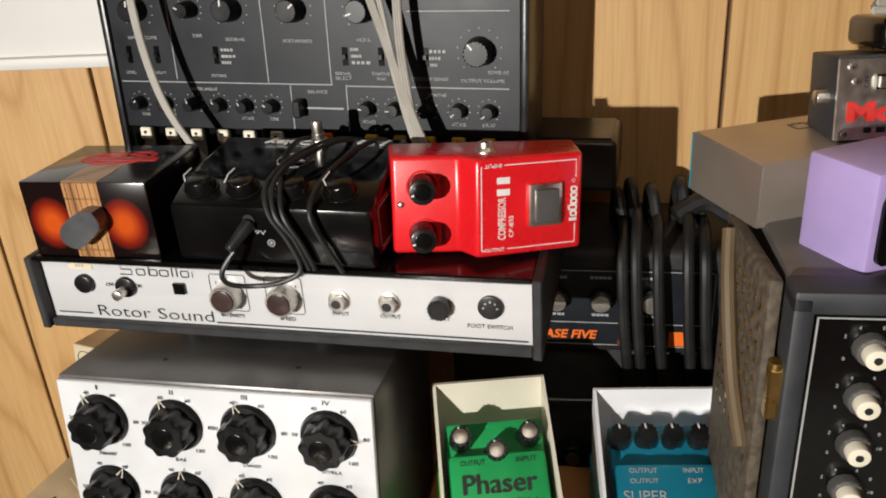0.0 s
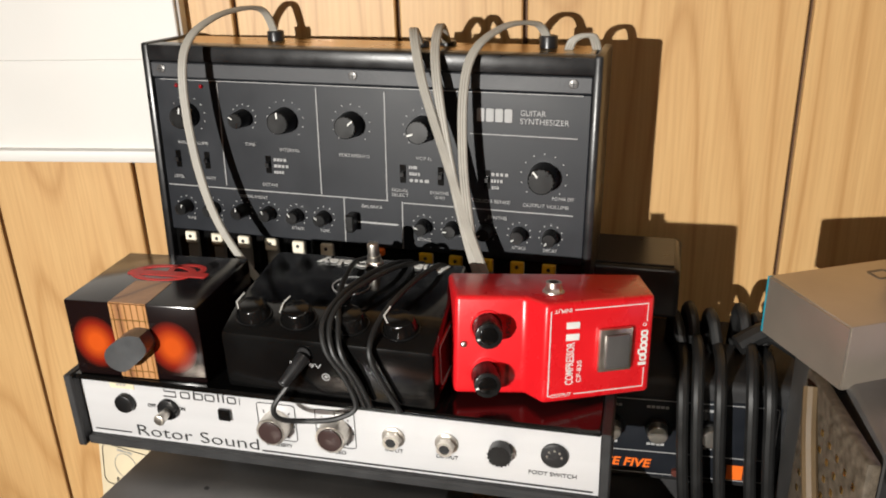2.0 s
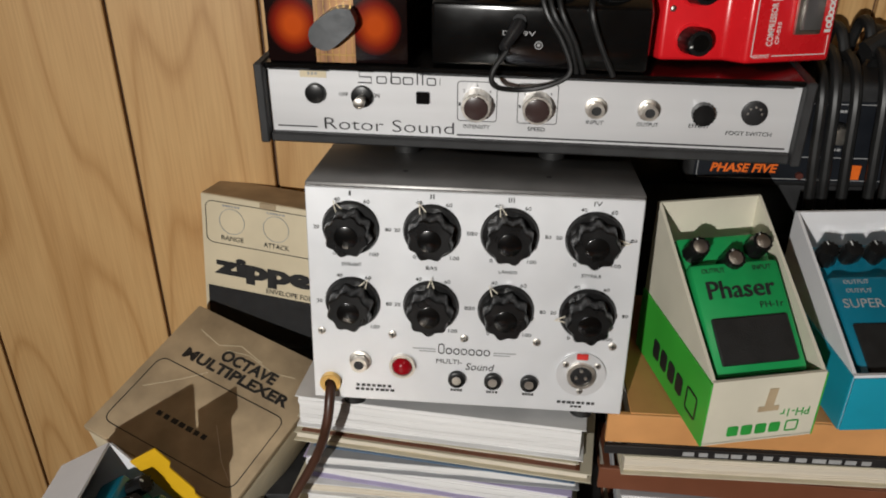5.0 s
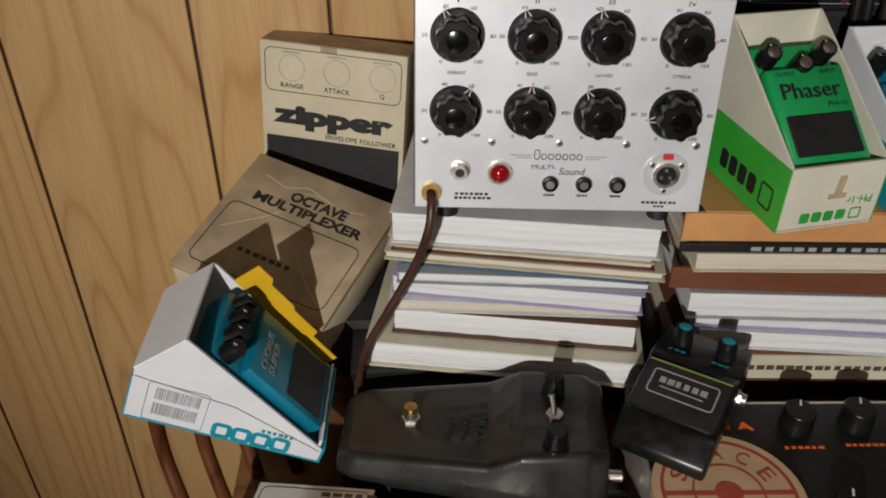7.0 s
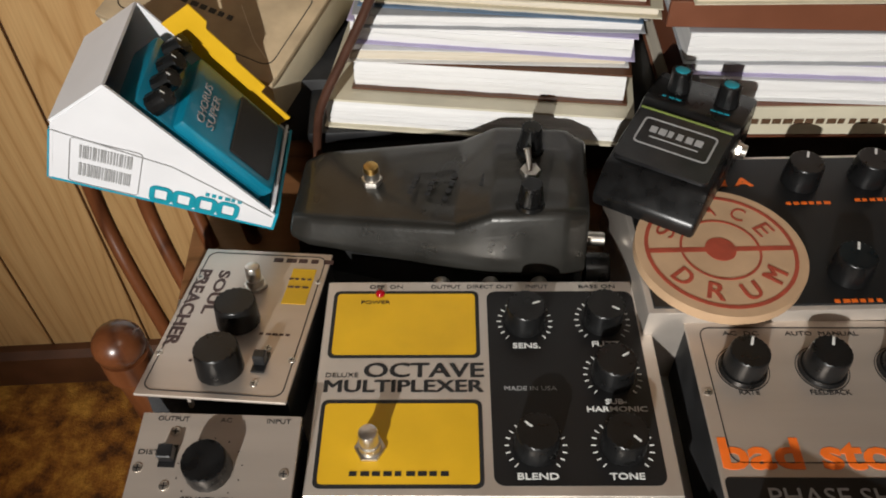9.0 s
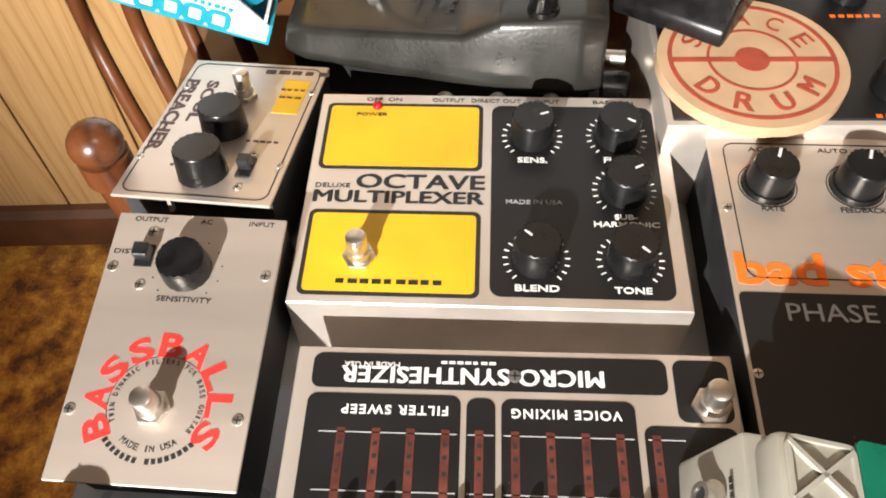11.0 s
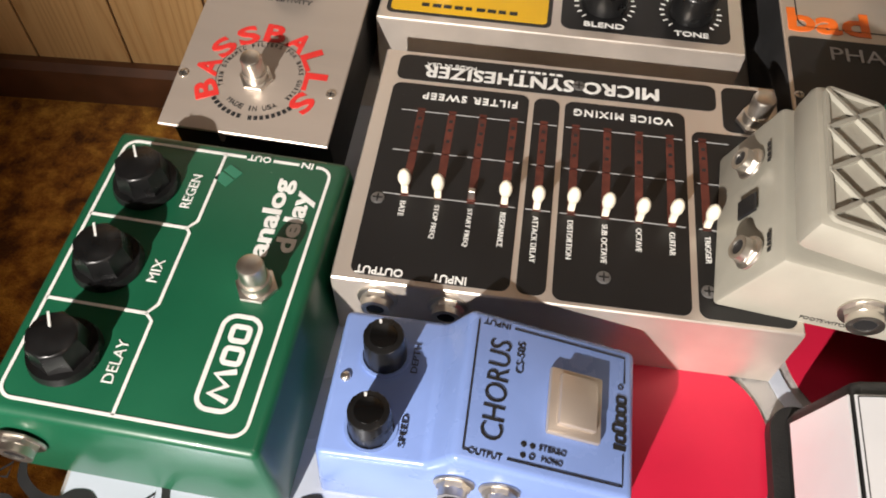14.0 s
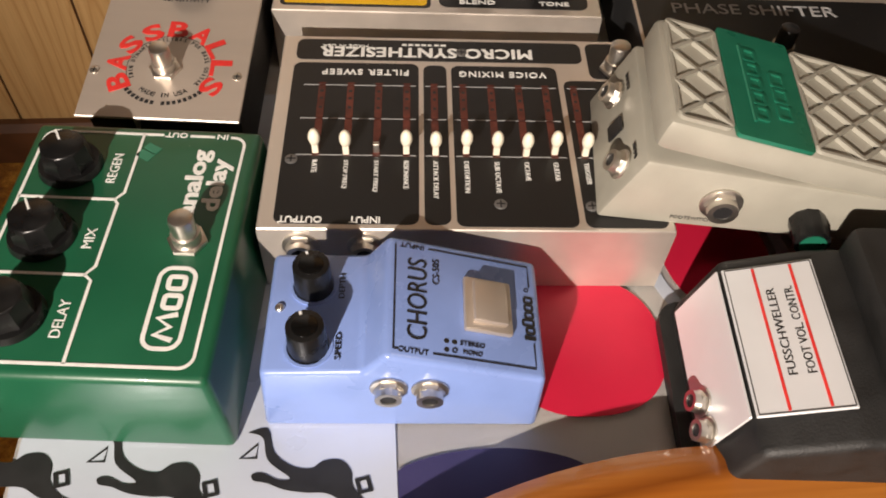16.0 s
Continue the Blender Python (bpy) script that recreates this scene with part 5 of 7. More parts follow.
# ---- knob-and-treadle pedals of one family (red and blue) ----
def stepped_pedal(name, m, paint, label, word, model, ink, logo_w, lab_a, lab_b, red):
    """A pedal with a low knob end and a raised sloping end that carries a square switch. Length along x, 124 mm."""
    ob = thing(name, m, label, "effects pedal")
    bm = bmesh.new()
    prof = [(-0.059, 0.0), (0.066, 0.0), (0.0650, 0.0440), (-0.003, 0.0632), (-0.013, 0.0492), (-0.0555, 0.0485)]
    lo = [bm.verts.new((x, -0.0315, z)) for x, z in prof]
    hi = [bm.verts.new((x, 0.0315, z)) for x, z in prof]
    bm.faces.new(lo), bm.faces.new(hi[::-1])
    for i in range(6):
        bm.faces.new((lo[i], hi[i], hi[(i + 1) % 6], lo[(i + 1) % 6]))
    bmesh.ops.recalc_face_normals(bm, faces=bm.faces)
    bmesh.ops.bevel(bm, geom=bm.edges[:], offset=0.0028, segments=3, affect="EDGES", profile=0.5)
    part("body", bm, paint, ob)
    P = pose(0.03035, 0, 0.0539, 0, 15.71, 0)
    for y, wd in ((0.0125, lab_a), (-0.0185, lab_b)):
        part("knob_well", ring(0.0098, 0.0012, 0, 0.0008, -0.036, y), paint, ob, "", Matrix.Translation((0, 0, 0.0488)))
        knob(ob, -0.036, y, 0.0490, 0.0088, 0.0165, 200 if red else 110, KNOBBLACK, None, WHITEINK, 0, 0.92, 30, 0.02, GLOSSBLACK)
        text(ob, wd, -0.0235, y, 0.0494, 0.013, 0.0026, ink if not red else BLACKINK, 90)
    part("indicator", ball(0.0022, -0.0500, 0.001, 0.0490, 0.6), CHROME, ob)
    u0, u1, v0, v1 = -0.0315, 0.0315, -0.0268, 0.0268
    bm = band([(u0, v1), (u0, v0)], 0.0006, 0, 0.0003, False)
    band([(u0, v0), (u0 + 0.002, v0)], 0.0006, 0, 0.0003, False, bm)
    band([(u0 + 0.017, v0), (u1, v0), (u1, -0.0145)], 0.0006, 0, 0.0003, False, bm)
    band([(u1, 0.0155), (u1, v1), (u0 + 0.015, v1)], 0.0006, 0, 0.0003, False, bm)
    part("printed_line", bm, ink, ob, "", P, None)
    text(ob, "INPUT", u0 + 0.0075, v1, 0, 0.011, 0.0024, ink, 180, P)
    text(ob, "OUTPUT", u0 + 0.0085, v0, 0, 0.013, 0.0024, ink, 0, P)
    if red:
        text(ob, word, -0.0182, -0.0070, 0, 0.0270, 0.0052, ink, 90, P, bold=0.012)
        text(ob, "II", -0.0172, 0.0135, 0, 0.0115, 0.0085, ink, 90, P, bold=0.02)
        text(ob, model, -0.0120, -0.0125, 0, 0.014, 0.003, ink, 90, P)
    else:
        text(ob, word, -0.0215, -0.0005, 0, 0.0413, 0.0088, ink, 90, P)
        text(ob, model, -0.0130, 0.0149, 0, 0.0135, 0.0032, ink, 90, P)
        for k in range(2):
            text(ob, ("STEREO", "MONO")[k], 0.0030, -0.0195 - 0.0042 * k, 0, (0.011, 0.0085)[k], 0.0022, ink, 0, P)
            bm = ball(0.0012, -0.0085, -0.0195 - 0.0042 * k, 0, 0.2)
            if k == 0:
                ball(0.0012, -0.005, -0.0195, 0, 0.2, bm)
            else:
                ring(0.001, 0.0004, 0, 0.0003, -0.005, -0.0237, 16, bm)
            part("printed_dot", bm, ink, ob, "", P)
    # maker's mark: a slanted bar with a dot
    bm = bx(-0.0118, -0.0098, -0.0026, 0.0026, 0, 0.0003)
    for k in range(5):
        outline(-0.0085 + 0.0040 * k, -0.0056 + 0.0040 * k, -0.0022, 0.0014 if k != 1 else 0.0028, 0, 0.0008, 0.0011, bm=bm)
    part("maker_mark", bm, ink, ob, "row of small heavy rounded strokes", P @ pose(0.0300, -0.0010, 0, 0, 0, 90), None)
    part("registered_mark", ring(0.001, 0.0003, 0, 0.0003, 0.0300, 0.0135, 16), ink, ob, "", P)
    s = part("switch_plate", bx(-0.0009, 0.0212, -0.0137, 0.0137, 0.0, 0.0032, 0.0012), CHROME if red else STEELFACE, ob, "square metal foot switch", P)
    part("switch_pad", bx(0.0025, 0.0180, -0.0105, 0.0105, 0.003, 0.0062, 0.0008), DARKMETAL if red else STEELFACE, s, "", P)
    return ob


red = stepped_pedal("compressor_pedal", pose(-0.0098, 0.5284, 1.2047, 82.97, 2.39, 8.08) @ Matrix.Scale(0.948, 4), REDPAINT, "bright red chipped compressor pedal propped on its side", "COMPRESSOR", "CP-835", WHITEINK, 0.02, "LEVEL", "SUSTAIN", True)
jack(red, 0.004, -0.040, 0, 0.005, pose(0, 0.0315, 0, -90, 0, 0))
blue = stepped_pedal("chorus_pedal", pose(-0.2516, -0.0959, TOP + 0.002, 0, 0, -3.21), BLUEPAINT, "cornflower-blue chorus pedal with two black knobs", "CHORUS", "CS-505", BLACKINK, 0.02, "DEPTH", "SPEED", False)
for jx, jz in ((-0.0019, 0.0381), (0.0157, 0.0370)):
    jack(blue, jx, jz, 0, 0.0060, front(-0.0317))

# ---- folded-steel pedals at the front ----
def folded_box(ob, w, d, h, face=STEEL):
    """Steel top and ends folded from one sheet over a black inner box."""
    part("inner_box", bx(-w / 2 + 0.002, w / 2 - 0.002, -d / 2 + 0.003, d / 2 - 0.003, 0.0, h - 0.002), MATBLACK, ob, "black inner box")
    bm = bx(-w / 2, w / 2, -d / 2, d / 2, h - 0.002, h, 0.0006, 1)
    bx(-w / 2, w / 2, -d / 2, -d / 2 + 0.002, 0.001, h - 0.0015, bm=bm)
    bx(-w / 2, w / 2, d / 2 - 0.002, d / 2, 0.001, h - 0.0015, bm=bm)
    part("cover", bm, face, ob, "bright folded steel cover")


def ticks(parent, x, y, z, r, n=16, mat=WHITEINK):
    bm = None
    for i in range(n):
        a = 225 - 270 * i / (n - 1)
        b = bx(r, r * 1.18, -0.0003, 0.0003, 0, 0.0003)
        b.transform(pose(x, y, z, 0, 0, a))
        bm = join(bm, b)
    part("dial_scale", bm, mat, parent, "", None, None)


OW, OD, OH = 0.2001, 0.1462, 0.0465
om = thing("octave_pedal", pose(-0.2137, 0.1909, TOP + 0.002, 0, 0, -3.27), "steel octave pedal with yellow and black printed panels", "effects pedal")
folded_box(om, OW, OD, OH)
ox = lambda f: -OW / 2 + OW * f
oy = lambda f: OD / 2 - OD * f
# black surrounds, then the colour fields
part("printed_field", rplate(ox(0.022), ox(0.478), oy(0.404), oy(0.055), OH, OH + 0.0003, 0.004), BLACKINK, om, "", None, None)
part("printed_field", rplate(ox(0.034), ox(0.466), oy(0.388), oy(0.071), OH + 0.0003, OH + 0.0005, 0.0025), YELLOW, om, "yellow field", None, None)
part("printed_field", rplate(ox(0.022), ox(0.478), oy(0.968), oy(0.600), OH, OH + 0.0003, 0.004), BLACKINK, om, "", None, None)
part("printed_field", rplate(ox(0.034), ox(0.466), oy(0.952), oy(0.617), OH + 0.0003, OH + 0.0005, 0.0025), YELLOW, om, "yellow field", None, None)
part("printed_field", rplate(ox(0.503), ox(0.962), oy(0.958), oy(0.058), OH, OH + 0.0003, 0.006), FIELDBLACK, om, "black field", None, None)
text(om, "OCTAVE", ox(0.311), oy(0.462), OH, 0.0696, 0.0098, BLACKINK, fat=0.0005)
text(om, "MULTIPLEXER", ox(0.254), oy(0.537), OH, 0.0915, 0.0080, BLACKINK, fat=0.0005)
text(om, "DELUXE", ox(0.072), oy(0.485), OH, 0.019, 0.0030, BLACKINK)
text(om, "OFF  ON", ox(0.185), oy(0.030), OH, 0.021, 0.0028, BLACKINK)
text(om, "OUTPUT", ox(0.375), oy(0.030), OH, 0.019, 0.0028, BLACKINK)
text(om, "DIRECT OUT", ox(0.515), oy(0.030), OH, 0.029, 0.0028, BLACKINK)
text(om, "INPUT", ox(0.665), oy(0.030), OH, 0.014, 0.0028, BLACKINK)
text(om, "BASS ON", ox(0.855), oy(0.030), OH, 0.023, 0.0028, BLACKINK)
text(om, "POWER", ox(0.155), oy(0.118), OH + 0.0005, 0.018, 0.0026, BLACKINK)
part("indicator_lamp", ball(0.0032, ox(0.168), oy(0.072), OH + 0.001, 0.9), REDGLASS, om, "red indicator lamp")
bars(om, ox(0.255), oy(0.912), OH + 0.0005, 0.055, 0.0026, 9, BLACKINK)
bm = None
for x, y, ang, nm, w in ((0.617, 0.225, 20, "SENS.", 0.0165), (0.855, 0.218, -30, "FUZZ", 0.0165), (0.860, 0.490, 30, "", 0.0), (0.621, 0.802, 140, "BLEND", 0.022), (0.857, 0.802, -45, "TONE", 0.0185)):
    k = knob(om, ox(x), oy(y), OH + 0.0003, 0.0125, 0.017, ang, KNOBBLACK, None, None, 0, 0.94, 40, 0.02)
    part("pointer", bx(0.004, 0.0088, -0.0006, 0.0006, 0.0168, 0.0174), WHITEINK, k, "", pose(ox(x), oy(y), OH, 0, 0, ang), None)
    ticks(om, ox(x), oy(y), OH + 0.0003, 0.0145, 18)
    if nm:
        text(om, nm, ox(x), oy(y) - 0.0175, OH + 0.0003, w, 0.0038, WHITEINK, bold=0.02)
text(om, "SUB-", ox(0.858), oy(0.610), OH + 0.0003, 0.012, 0.0034, WHITEINK, bold=0.02)
text(om, "HARMONIC", ox(0.858), oy(0.643), OH + 0.0003, 0.034, 0.0034, WHITEINK, bold=0.02)
text(om, "MADE IN USA", ox(0.619), oy(0.549), OH + 0.0003, 0.03, 0.0028, GREYINK)
footswitch(om, ox(0.170), oy(0.812), OH + 0.0005, None, 0.0062, 0.022)
for f in (0.36, 0.52, 0.68):
    bm = cyl(0.0055, 0, 0.009, ox(f), 0.034, seg=16, bev=0.0008)
    part("jack_socket", bm, CHROME, om, "", pose(0, OD / 2, 0, -90, 0, 0) @ pose(0, -0.07, 0))

MW, MD, MH = 0.2024, 0.1442, 0.0465
ms = thing("synthesizer_pedal", pose(-0.2109, 0.0217, TOP + 0.002, 0, 0, -2.91), "steel pedal with a black panel and ten cream sliders", "effects pedal")
folded_box(ms, MW, MD, MH)
mx_ = lambda f: -MW / 2 + MW * f
my_ = lambda f: MD / 2 - MD * f
for x0, x1, y0, y1 in ((0.040, 0.848, 0.022, 0.146), (0.862, 0.985, 0.022, 0.235), (0.038, 0.383, 0.165, 0.978), (0.396, 0.460, 0.172, 0.978), (0.473, 0.768, 0.172, 0.985), (0.783, 0.985, 0.250, 0.985)):
    part("printed_field", rplate(mx_(x0), mx_(x1), my_(y1), my_(y0), MH, MH + 0.0003, 0.0045), FIELDBLACK, ms, "black printed field", None, None)
Z3 = MH + 0.0003
text(ms, "MICRO SYNTHESIZER", mx_(0.406), my_(0.098), Z3, 0.1206, 0.0082, WHITEINK, 180, fat=0.0004, space=1.05)
text(ms, "MADE IN USA", mx_(0.176), my_(0.062), Z3, 0.026, 0.0024, WHITEINK, 180)
bars(ms, mx_(0.40), my_(0.05), Z3, 0.026, 0.0013, 7, WHITEINK)
text(ms, "FILTER SWEEP", mx_(0.236), my_(0.219), Z3, 0.0482, 0.0046, WHITEINK, 180, bold=0.02, space=1.2)
text(ms, "VOICE MIXING", mx_(0.617), my_(0.221), Z3, 0.0492, 0.0046, WHITEINK, 180, bold=0.02, space=1.2)
text(ms, "OUTPUT", mx_(0.101), my_(0.961), Z3, 0.021, 0.0040, WHITEINK, 180, bold=0.02)
text(ms, "INPUT", mx_(0.253), my_(0.961), Z3, 0.015, 0.0040, WHITEINK, 180, bold=0.02)
bm = None
for f0, f1 in ((0.072, 0.375), (0.40, 0.456), (0.478, 0.760), (0.790, 0.87)):
    for yy in (0.295, 0.478, 0.664):
        bm = bx(mx_(f0), mx_(f1), my_(yy) - 0.00025, my_(yy) + 0.00025, Z3, Z3 + 0.0002, bm=bm)
part("printed_line", bm, GREYINK, ms, "", None, None)
WORDS = ("RATE", "STOP FREQ", "START FREQ", "RESONANCE", "ATTACK DELAY", "DISTORTION", "SUB OCTAVE", "OCTAVE", "GUITAR", "TRIGGER")
SX = (0.122, 0.199, 0.275, 0.351, 0.425, 0.503, 0.580, 0.656, 0.730, 0.808)
for i in range(10):
    f = SX[i]
    s = part("slider", bx(mx_(f) - 0.0019, mx_(f) + 0.0019, my_(0.668), my_(0.280), Z3 - 0.0002, Z3 + 0.0002), REDSLOT, ms, "red-lined slider slot with a cream cap", None, None)
    for yy in (0.33, 0.37, 0.42):
        part("slot_hole", bx(mx_(f) - 0.0009, mx_(f) + 0.0009, my_(yy) - 0.0009, my_(yy) + 0.0009, Z3 + 0.0001, Z3 + 0.0003), BLACKINK, s, "", None, None)
    st = pose(mx_(f), my_(0.650 + 0.006 * math.sin(i * 2.1)), Z3)
    part("stem", bx(-0.0016, 0.0016, -0.0012, 0.0012, 0, 0.006, 0.0003, 1), CHROME if i == 2 else CREAMCAP, s, "", st)
    if i != 2:
        part("cap", ball(0.0031, 0, 0, 0.0105, 1.75, seg=14), CREAMCAP, s, "", st)
    text(ms, WORDS[i], mx_(f), my_(0.690) - len(WORDS[i]) * 0.00105, Z3, len(WORDS[i]) * 0.0021, 0.0026, WHITEINK, -90)
for x, y in ((0.063, 0.688), (0.581, 0.888), (0.804, 0.894), (0.504, 0.094)):
    screw(ms, mx_(x), my_(y), Z3, 0.0032, None, DARKMETAL)
footswitch(ms, mx_(0.937), my_(0.180), Z3, None, 0.0066, 0.021)
for f in (0.10, 0.255):
    jack(ms, mx_(f), 0.034, 0, 0.0068, front(-MD / 2))


def steel_pedal(name, m, w, d, h, label, foot=0.0):
    ob = thing(name, m, label, "effects pedal")
    part("inner_box", bx(-w / 2 + 0.004, w / 2 - 0.001, -d / 2 + 0.006, d / 2 - 0.002, foot, h - 0.002), MATBLACK, ob, "black inner box")
    part("face_plate", bx(-w / 2, w / 2, -d / 2, d / 2, h - 0.0018, h, 0.0004, 1), STEELFACE, ob, "satin steel face plate")
    part("front_lip", bx(-w / 2 + 0.03, -w / 2 + 0.032, -d / 2 + 0.001, -d / 2 + 0.004, h - 0.01, h - 0.0018), STEELFACE, ob)
    return ob


SW, SD, SH = 0.0862, 0.1308, 0.052
so = steel_pedal("preacher_pedal", pose(-0.3608, 0.2311, TOP + 0.0026, -9.75, -1.1, -8.13), SW, SD, SH, "small steel sustain pedal with brown lettering", 0.0095)
sx_ = lambda f: -SW / 2 + SW * f
sy_ = lambda f: SD / 2 - SD * f
part("printed_line", outline(sx_(0.04), sx_(0.96), sy_(0.97), sy_(0.03), SH, 0.006, 0.0006), BLACKINK, so, "", None, None)
BROWNINK = surf("brown_ink", (0.07, 0.035, 0.03), 0.5, 0, 0.2, 90, 900, 0)
text(so, "SOUL", sx_(0.228), sy_(0.330), SH, 0.0415, 0.0075, BROWNINK, -90, bold=0.03)
text(so, "PREACHER", sx_(0.077), sy_(0.440), SH, 0.0705, 0.0085, BROWNINK, -90, bold=0.03)
bars(so, sx_(0.803), sy_(0.067), SH, 0.042, 0.004, 5, BROWNINK)
footswitch(so, sx_(0.503), sy_(0.276), SH, None, 0.0055, 0.02)
knob(so, sx_(0.487), sy_(0.528), SH, 0.0132, 0.017, 60, KNOBBLACK, None, None, 0, 0.94, 36, 0.02)
knob(so, sx_(0.499), sy_(0.830), SH, 0.0135, 0.018, 60, KNOBBLACK, None, None, 0, 0.94, 36, 0.02)
part("sticker", bx(sx_(0.736), sx_(0.915), sy_(0.390), sy_(0.130), SH, SH + 0.0003), YELLOW, so, "yellow paper sticker", None, None)
bars(so, sx_(0.825), sy_(0.21), SH + 0.0003, 0.016, 0.0016, 4, BROWNINK)
bars(so, sx_(0.825), sy_(0.27), SH + 0.0003, 0.014, 0.0016, 3, BROWNINK)
s = part("slide_switch", bx(sx_(0.705), sx_(0.795), sy_(0.84), sy_(0.72), SH, SH + 0.0012), BLACK, so, "", None, None)
part("lever", bx(sx_(0.71), sx_(0.79), sy_(0.805), sy_(0.755), SH + 0.001, SH + 0.008, 0.0005, 1), BLACK, s)
for x, y in ((0.059, 0.235), (0.955, 0.223), (0.035, 0.754), (0.952, 0.754), (0.761, 0.690), (0.754, 0.904)):
    screw(so, sx_(x), sy_(y), SH, 0.0022)
bars(so, sx_(0.33), sy_(0.79), SH, 0.012, 0.0018, 4, BROWNINK)
bars(so, sx_(0.78), sy_(0.60), SH, 0.02, 0.0016, 5, BROWNINK)

BW, BD, BH = 0.0863, 0.1357, 0.0505
ba = steel_pedal("filter_pedal", pose(-0.3668, 0.1058, TOP + 0.0052, 7.0, 0.62, -4.79), BW, BD, BH, "narrow steel filter pedal with red curved lettering", 0.0035)
vx = lambda f: -BW / 2 + BW * f
vy = lambda f: BD / 2 - BD * f
knob(ba, vx(0.483), vy(0.227), BH, 0.0125, 0.0135, 60, KNOBBLACK, None, None, 0, 0.93, 36, 0.02)
bm = None
for i in range(11):
    a = radians(225 - 270 * i / 10)
    bm = cyl(0.0004, BH, BH + 0.0003, vx(0.483) + 0.017 * math.cos(a), vy(0.227) + 0.017 * math.sin(a), seg=8, bm=bm)
part("dial_scale", bm, BLACKINK, ba, "", None, None)
s = part("slide_switch", bx(vx(0.168), vx(0.268), vy(0.225), vy(0.135), BH, BH + 0.001), BLACK, ba, "", None, None)
part("lever", bx(vx(0.173), vx(0.263), vy(0.205), vy(0.15), BH + 0.001, BH + 0.008, 0.0005, 1), BLACK, s)
for x, y in ((0.231, 0.079), (0.047, 0.230), (0.232, 0.297), (0.937, 0.238), (0.041, 0.765), (0.937, 0.768)):
    screw(ba, vx(x), vy(y), BH, 0.0026)
text(ba, "OUTPUT", vx(0.20), vy(0.025), BH, 0.017, 0.0026, BLACKINK)
text(ba, "AC", vx(0.53), vy(0.025), BH, 0.006, 0.0026, BLACKINK)
text(ba, "INPUT", vx(0.86), vy(0.025), BH, 0.013, 0.0026, BLACKINK)
text(ba, "DIST.", vx(0.10), vy(0.165), BH, 0.012, 0.0026, BLACKINK)
text(ba, "SENSITIVITY", vx(0.503), vy(0.346), BH, 0.027, 0.0028, BLACKINK)
bcx, bcy = vx(0.497), vy(0.729)
arc_text(ba, "BASSBALLS", bcx, bcy, BH, 0.0282, 206, -28, 0.0118, REDINK, None, 0.95, 0.03)
arc_text(ba, "TWIN DYNAMIC FILTERS FOR BASS GUITAR", bcx, bcy, BH, 0.0205, 205, -35, 0.0024, BLACKINK, None, 0.62)
part("printed_line", ring(0.0228, 0.0003, BH, BH + 0.0002, bcx, bcy, a0=-35, a1=205), BLACKINK, ba, "", None, None)
for body, rad, hh, a0, a1 in (("MADE IN USA", 0.0205, 0.0029, 236, 304), ("ELECTRO HARMONIX", 0.0262, 0.0026, 222, 318)):
    for i, ch in enumerate(body):
        if ch == " ":
            continue
        a = a0 + (a1 - a0) * i / (len(body) - 1)
        w = 0.0007 if ch == "I" else 0.0021
        if rad < 0.025:
            text(ba, ch, bcx + rad * math.cos(radians(a)), bcy + rad * math.sin(radians(a)), BH, w, hh, BLACKINK, a + 90, None, "letter")
        else:
            part("maker_mark", bx(-0.0009, 0.0009, -0.0012, 0.0012, 0, 0.0003), BLACKINK, ba, "", pose(bcx + rad * math.cos(radians(a)), bcy + rad * math.sin(radians(a)), BH, 0, 0, a + 90), None)
footswitch(ba, bcx - 0.0015, bcy - 0.002, BH, None, 0.0062, 0.02)

# ---- green analog delay ----
GW, GD, GH = 0.1127, 0.1445, 0.052
mxr = thing("analog_delay_pedal", pose(-0.378, -0.0523, TOP + 0.002, 0, 0, -5.26), "dark green analog delay pedal with white lines and three black knobs", "effects pedal")
part("body", frustum(GW + 0.010, GD + 0.010, GW, GD, 0.0, GH, 0.0035), GREENPAINT, mxr)
gx = lambda f: -GW / 2 + GW * f
gy = lambda f: GD / 2 - GD * f
bm = outline(-0.0505, 0.0491, -0.0660, 0.0664, GH, 0.006, 0.0014)
part("printed_line", bm, WHITEINK, mxr, "", None, None)
bm = band([(-0.0020, 0.0664), (-0.0020, 0.0270), (-0.0055, 0.0225), (-0.0505, 0.0225)], 0.0014, GH, GH + 0.0003, False)
band([(-0.0055, 0.0225), (-0.0035, 0.0200), (-0.0035, -0.0165), (-0.0070, -0.0215), (-0.0505, -0.0215)], 0.0014, GH, GH + 0.0003, False, bm)
band([(-0.0070, -0.0215), (-0.0035, -0.0245), (-0.0030, -0.0660)], 0.0014, GH, GH + 0.0003, False, bm)
part("printed_line", bm, WHITEINK, mxr, "", None, None)
part("printed_gap", join(bx(0.0080, 0.0210, 0.0650, 0.0678, GH + 0.0003, GH + 0.0005), bx(0.0335, 0.0415, 0.0650, 0.0678, GH + 0.0003, GH + 0.0005)), GREENPAINT, mxr, "", None, None)
text(mxr, "OUT", 0.0144, 0.0662, GH + 0.0004, 0.011, 0.0034, WHITEINK, 180, bold=0.02)
text(mxr, "IN", 0.0375, 0.0662, GH + 0.0004, 0.0055, 0.0034, WHITEINK, 180, bold=0.02)
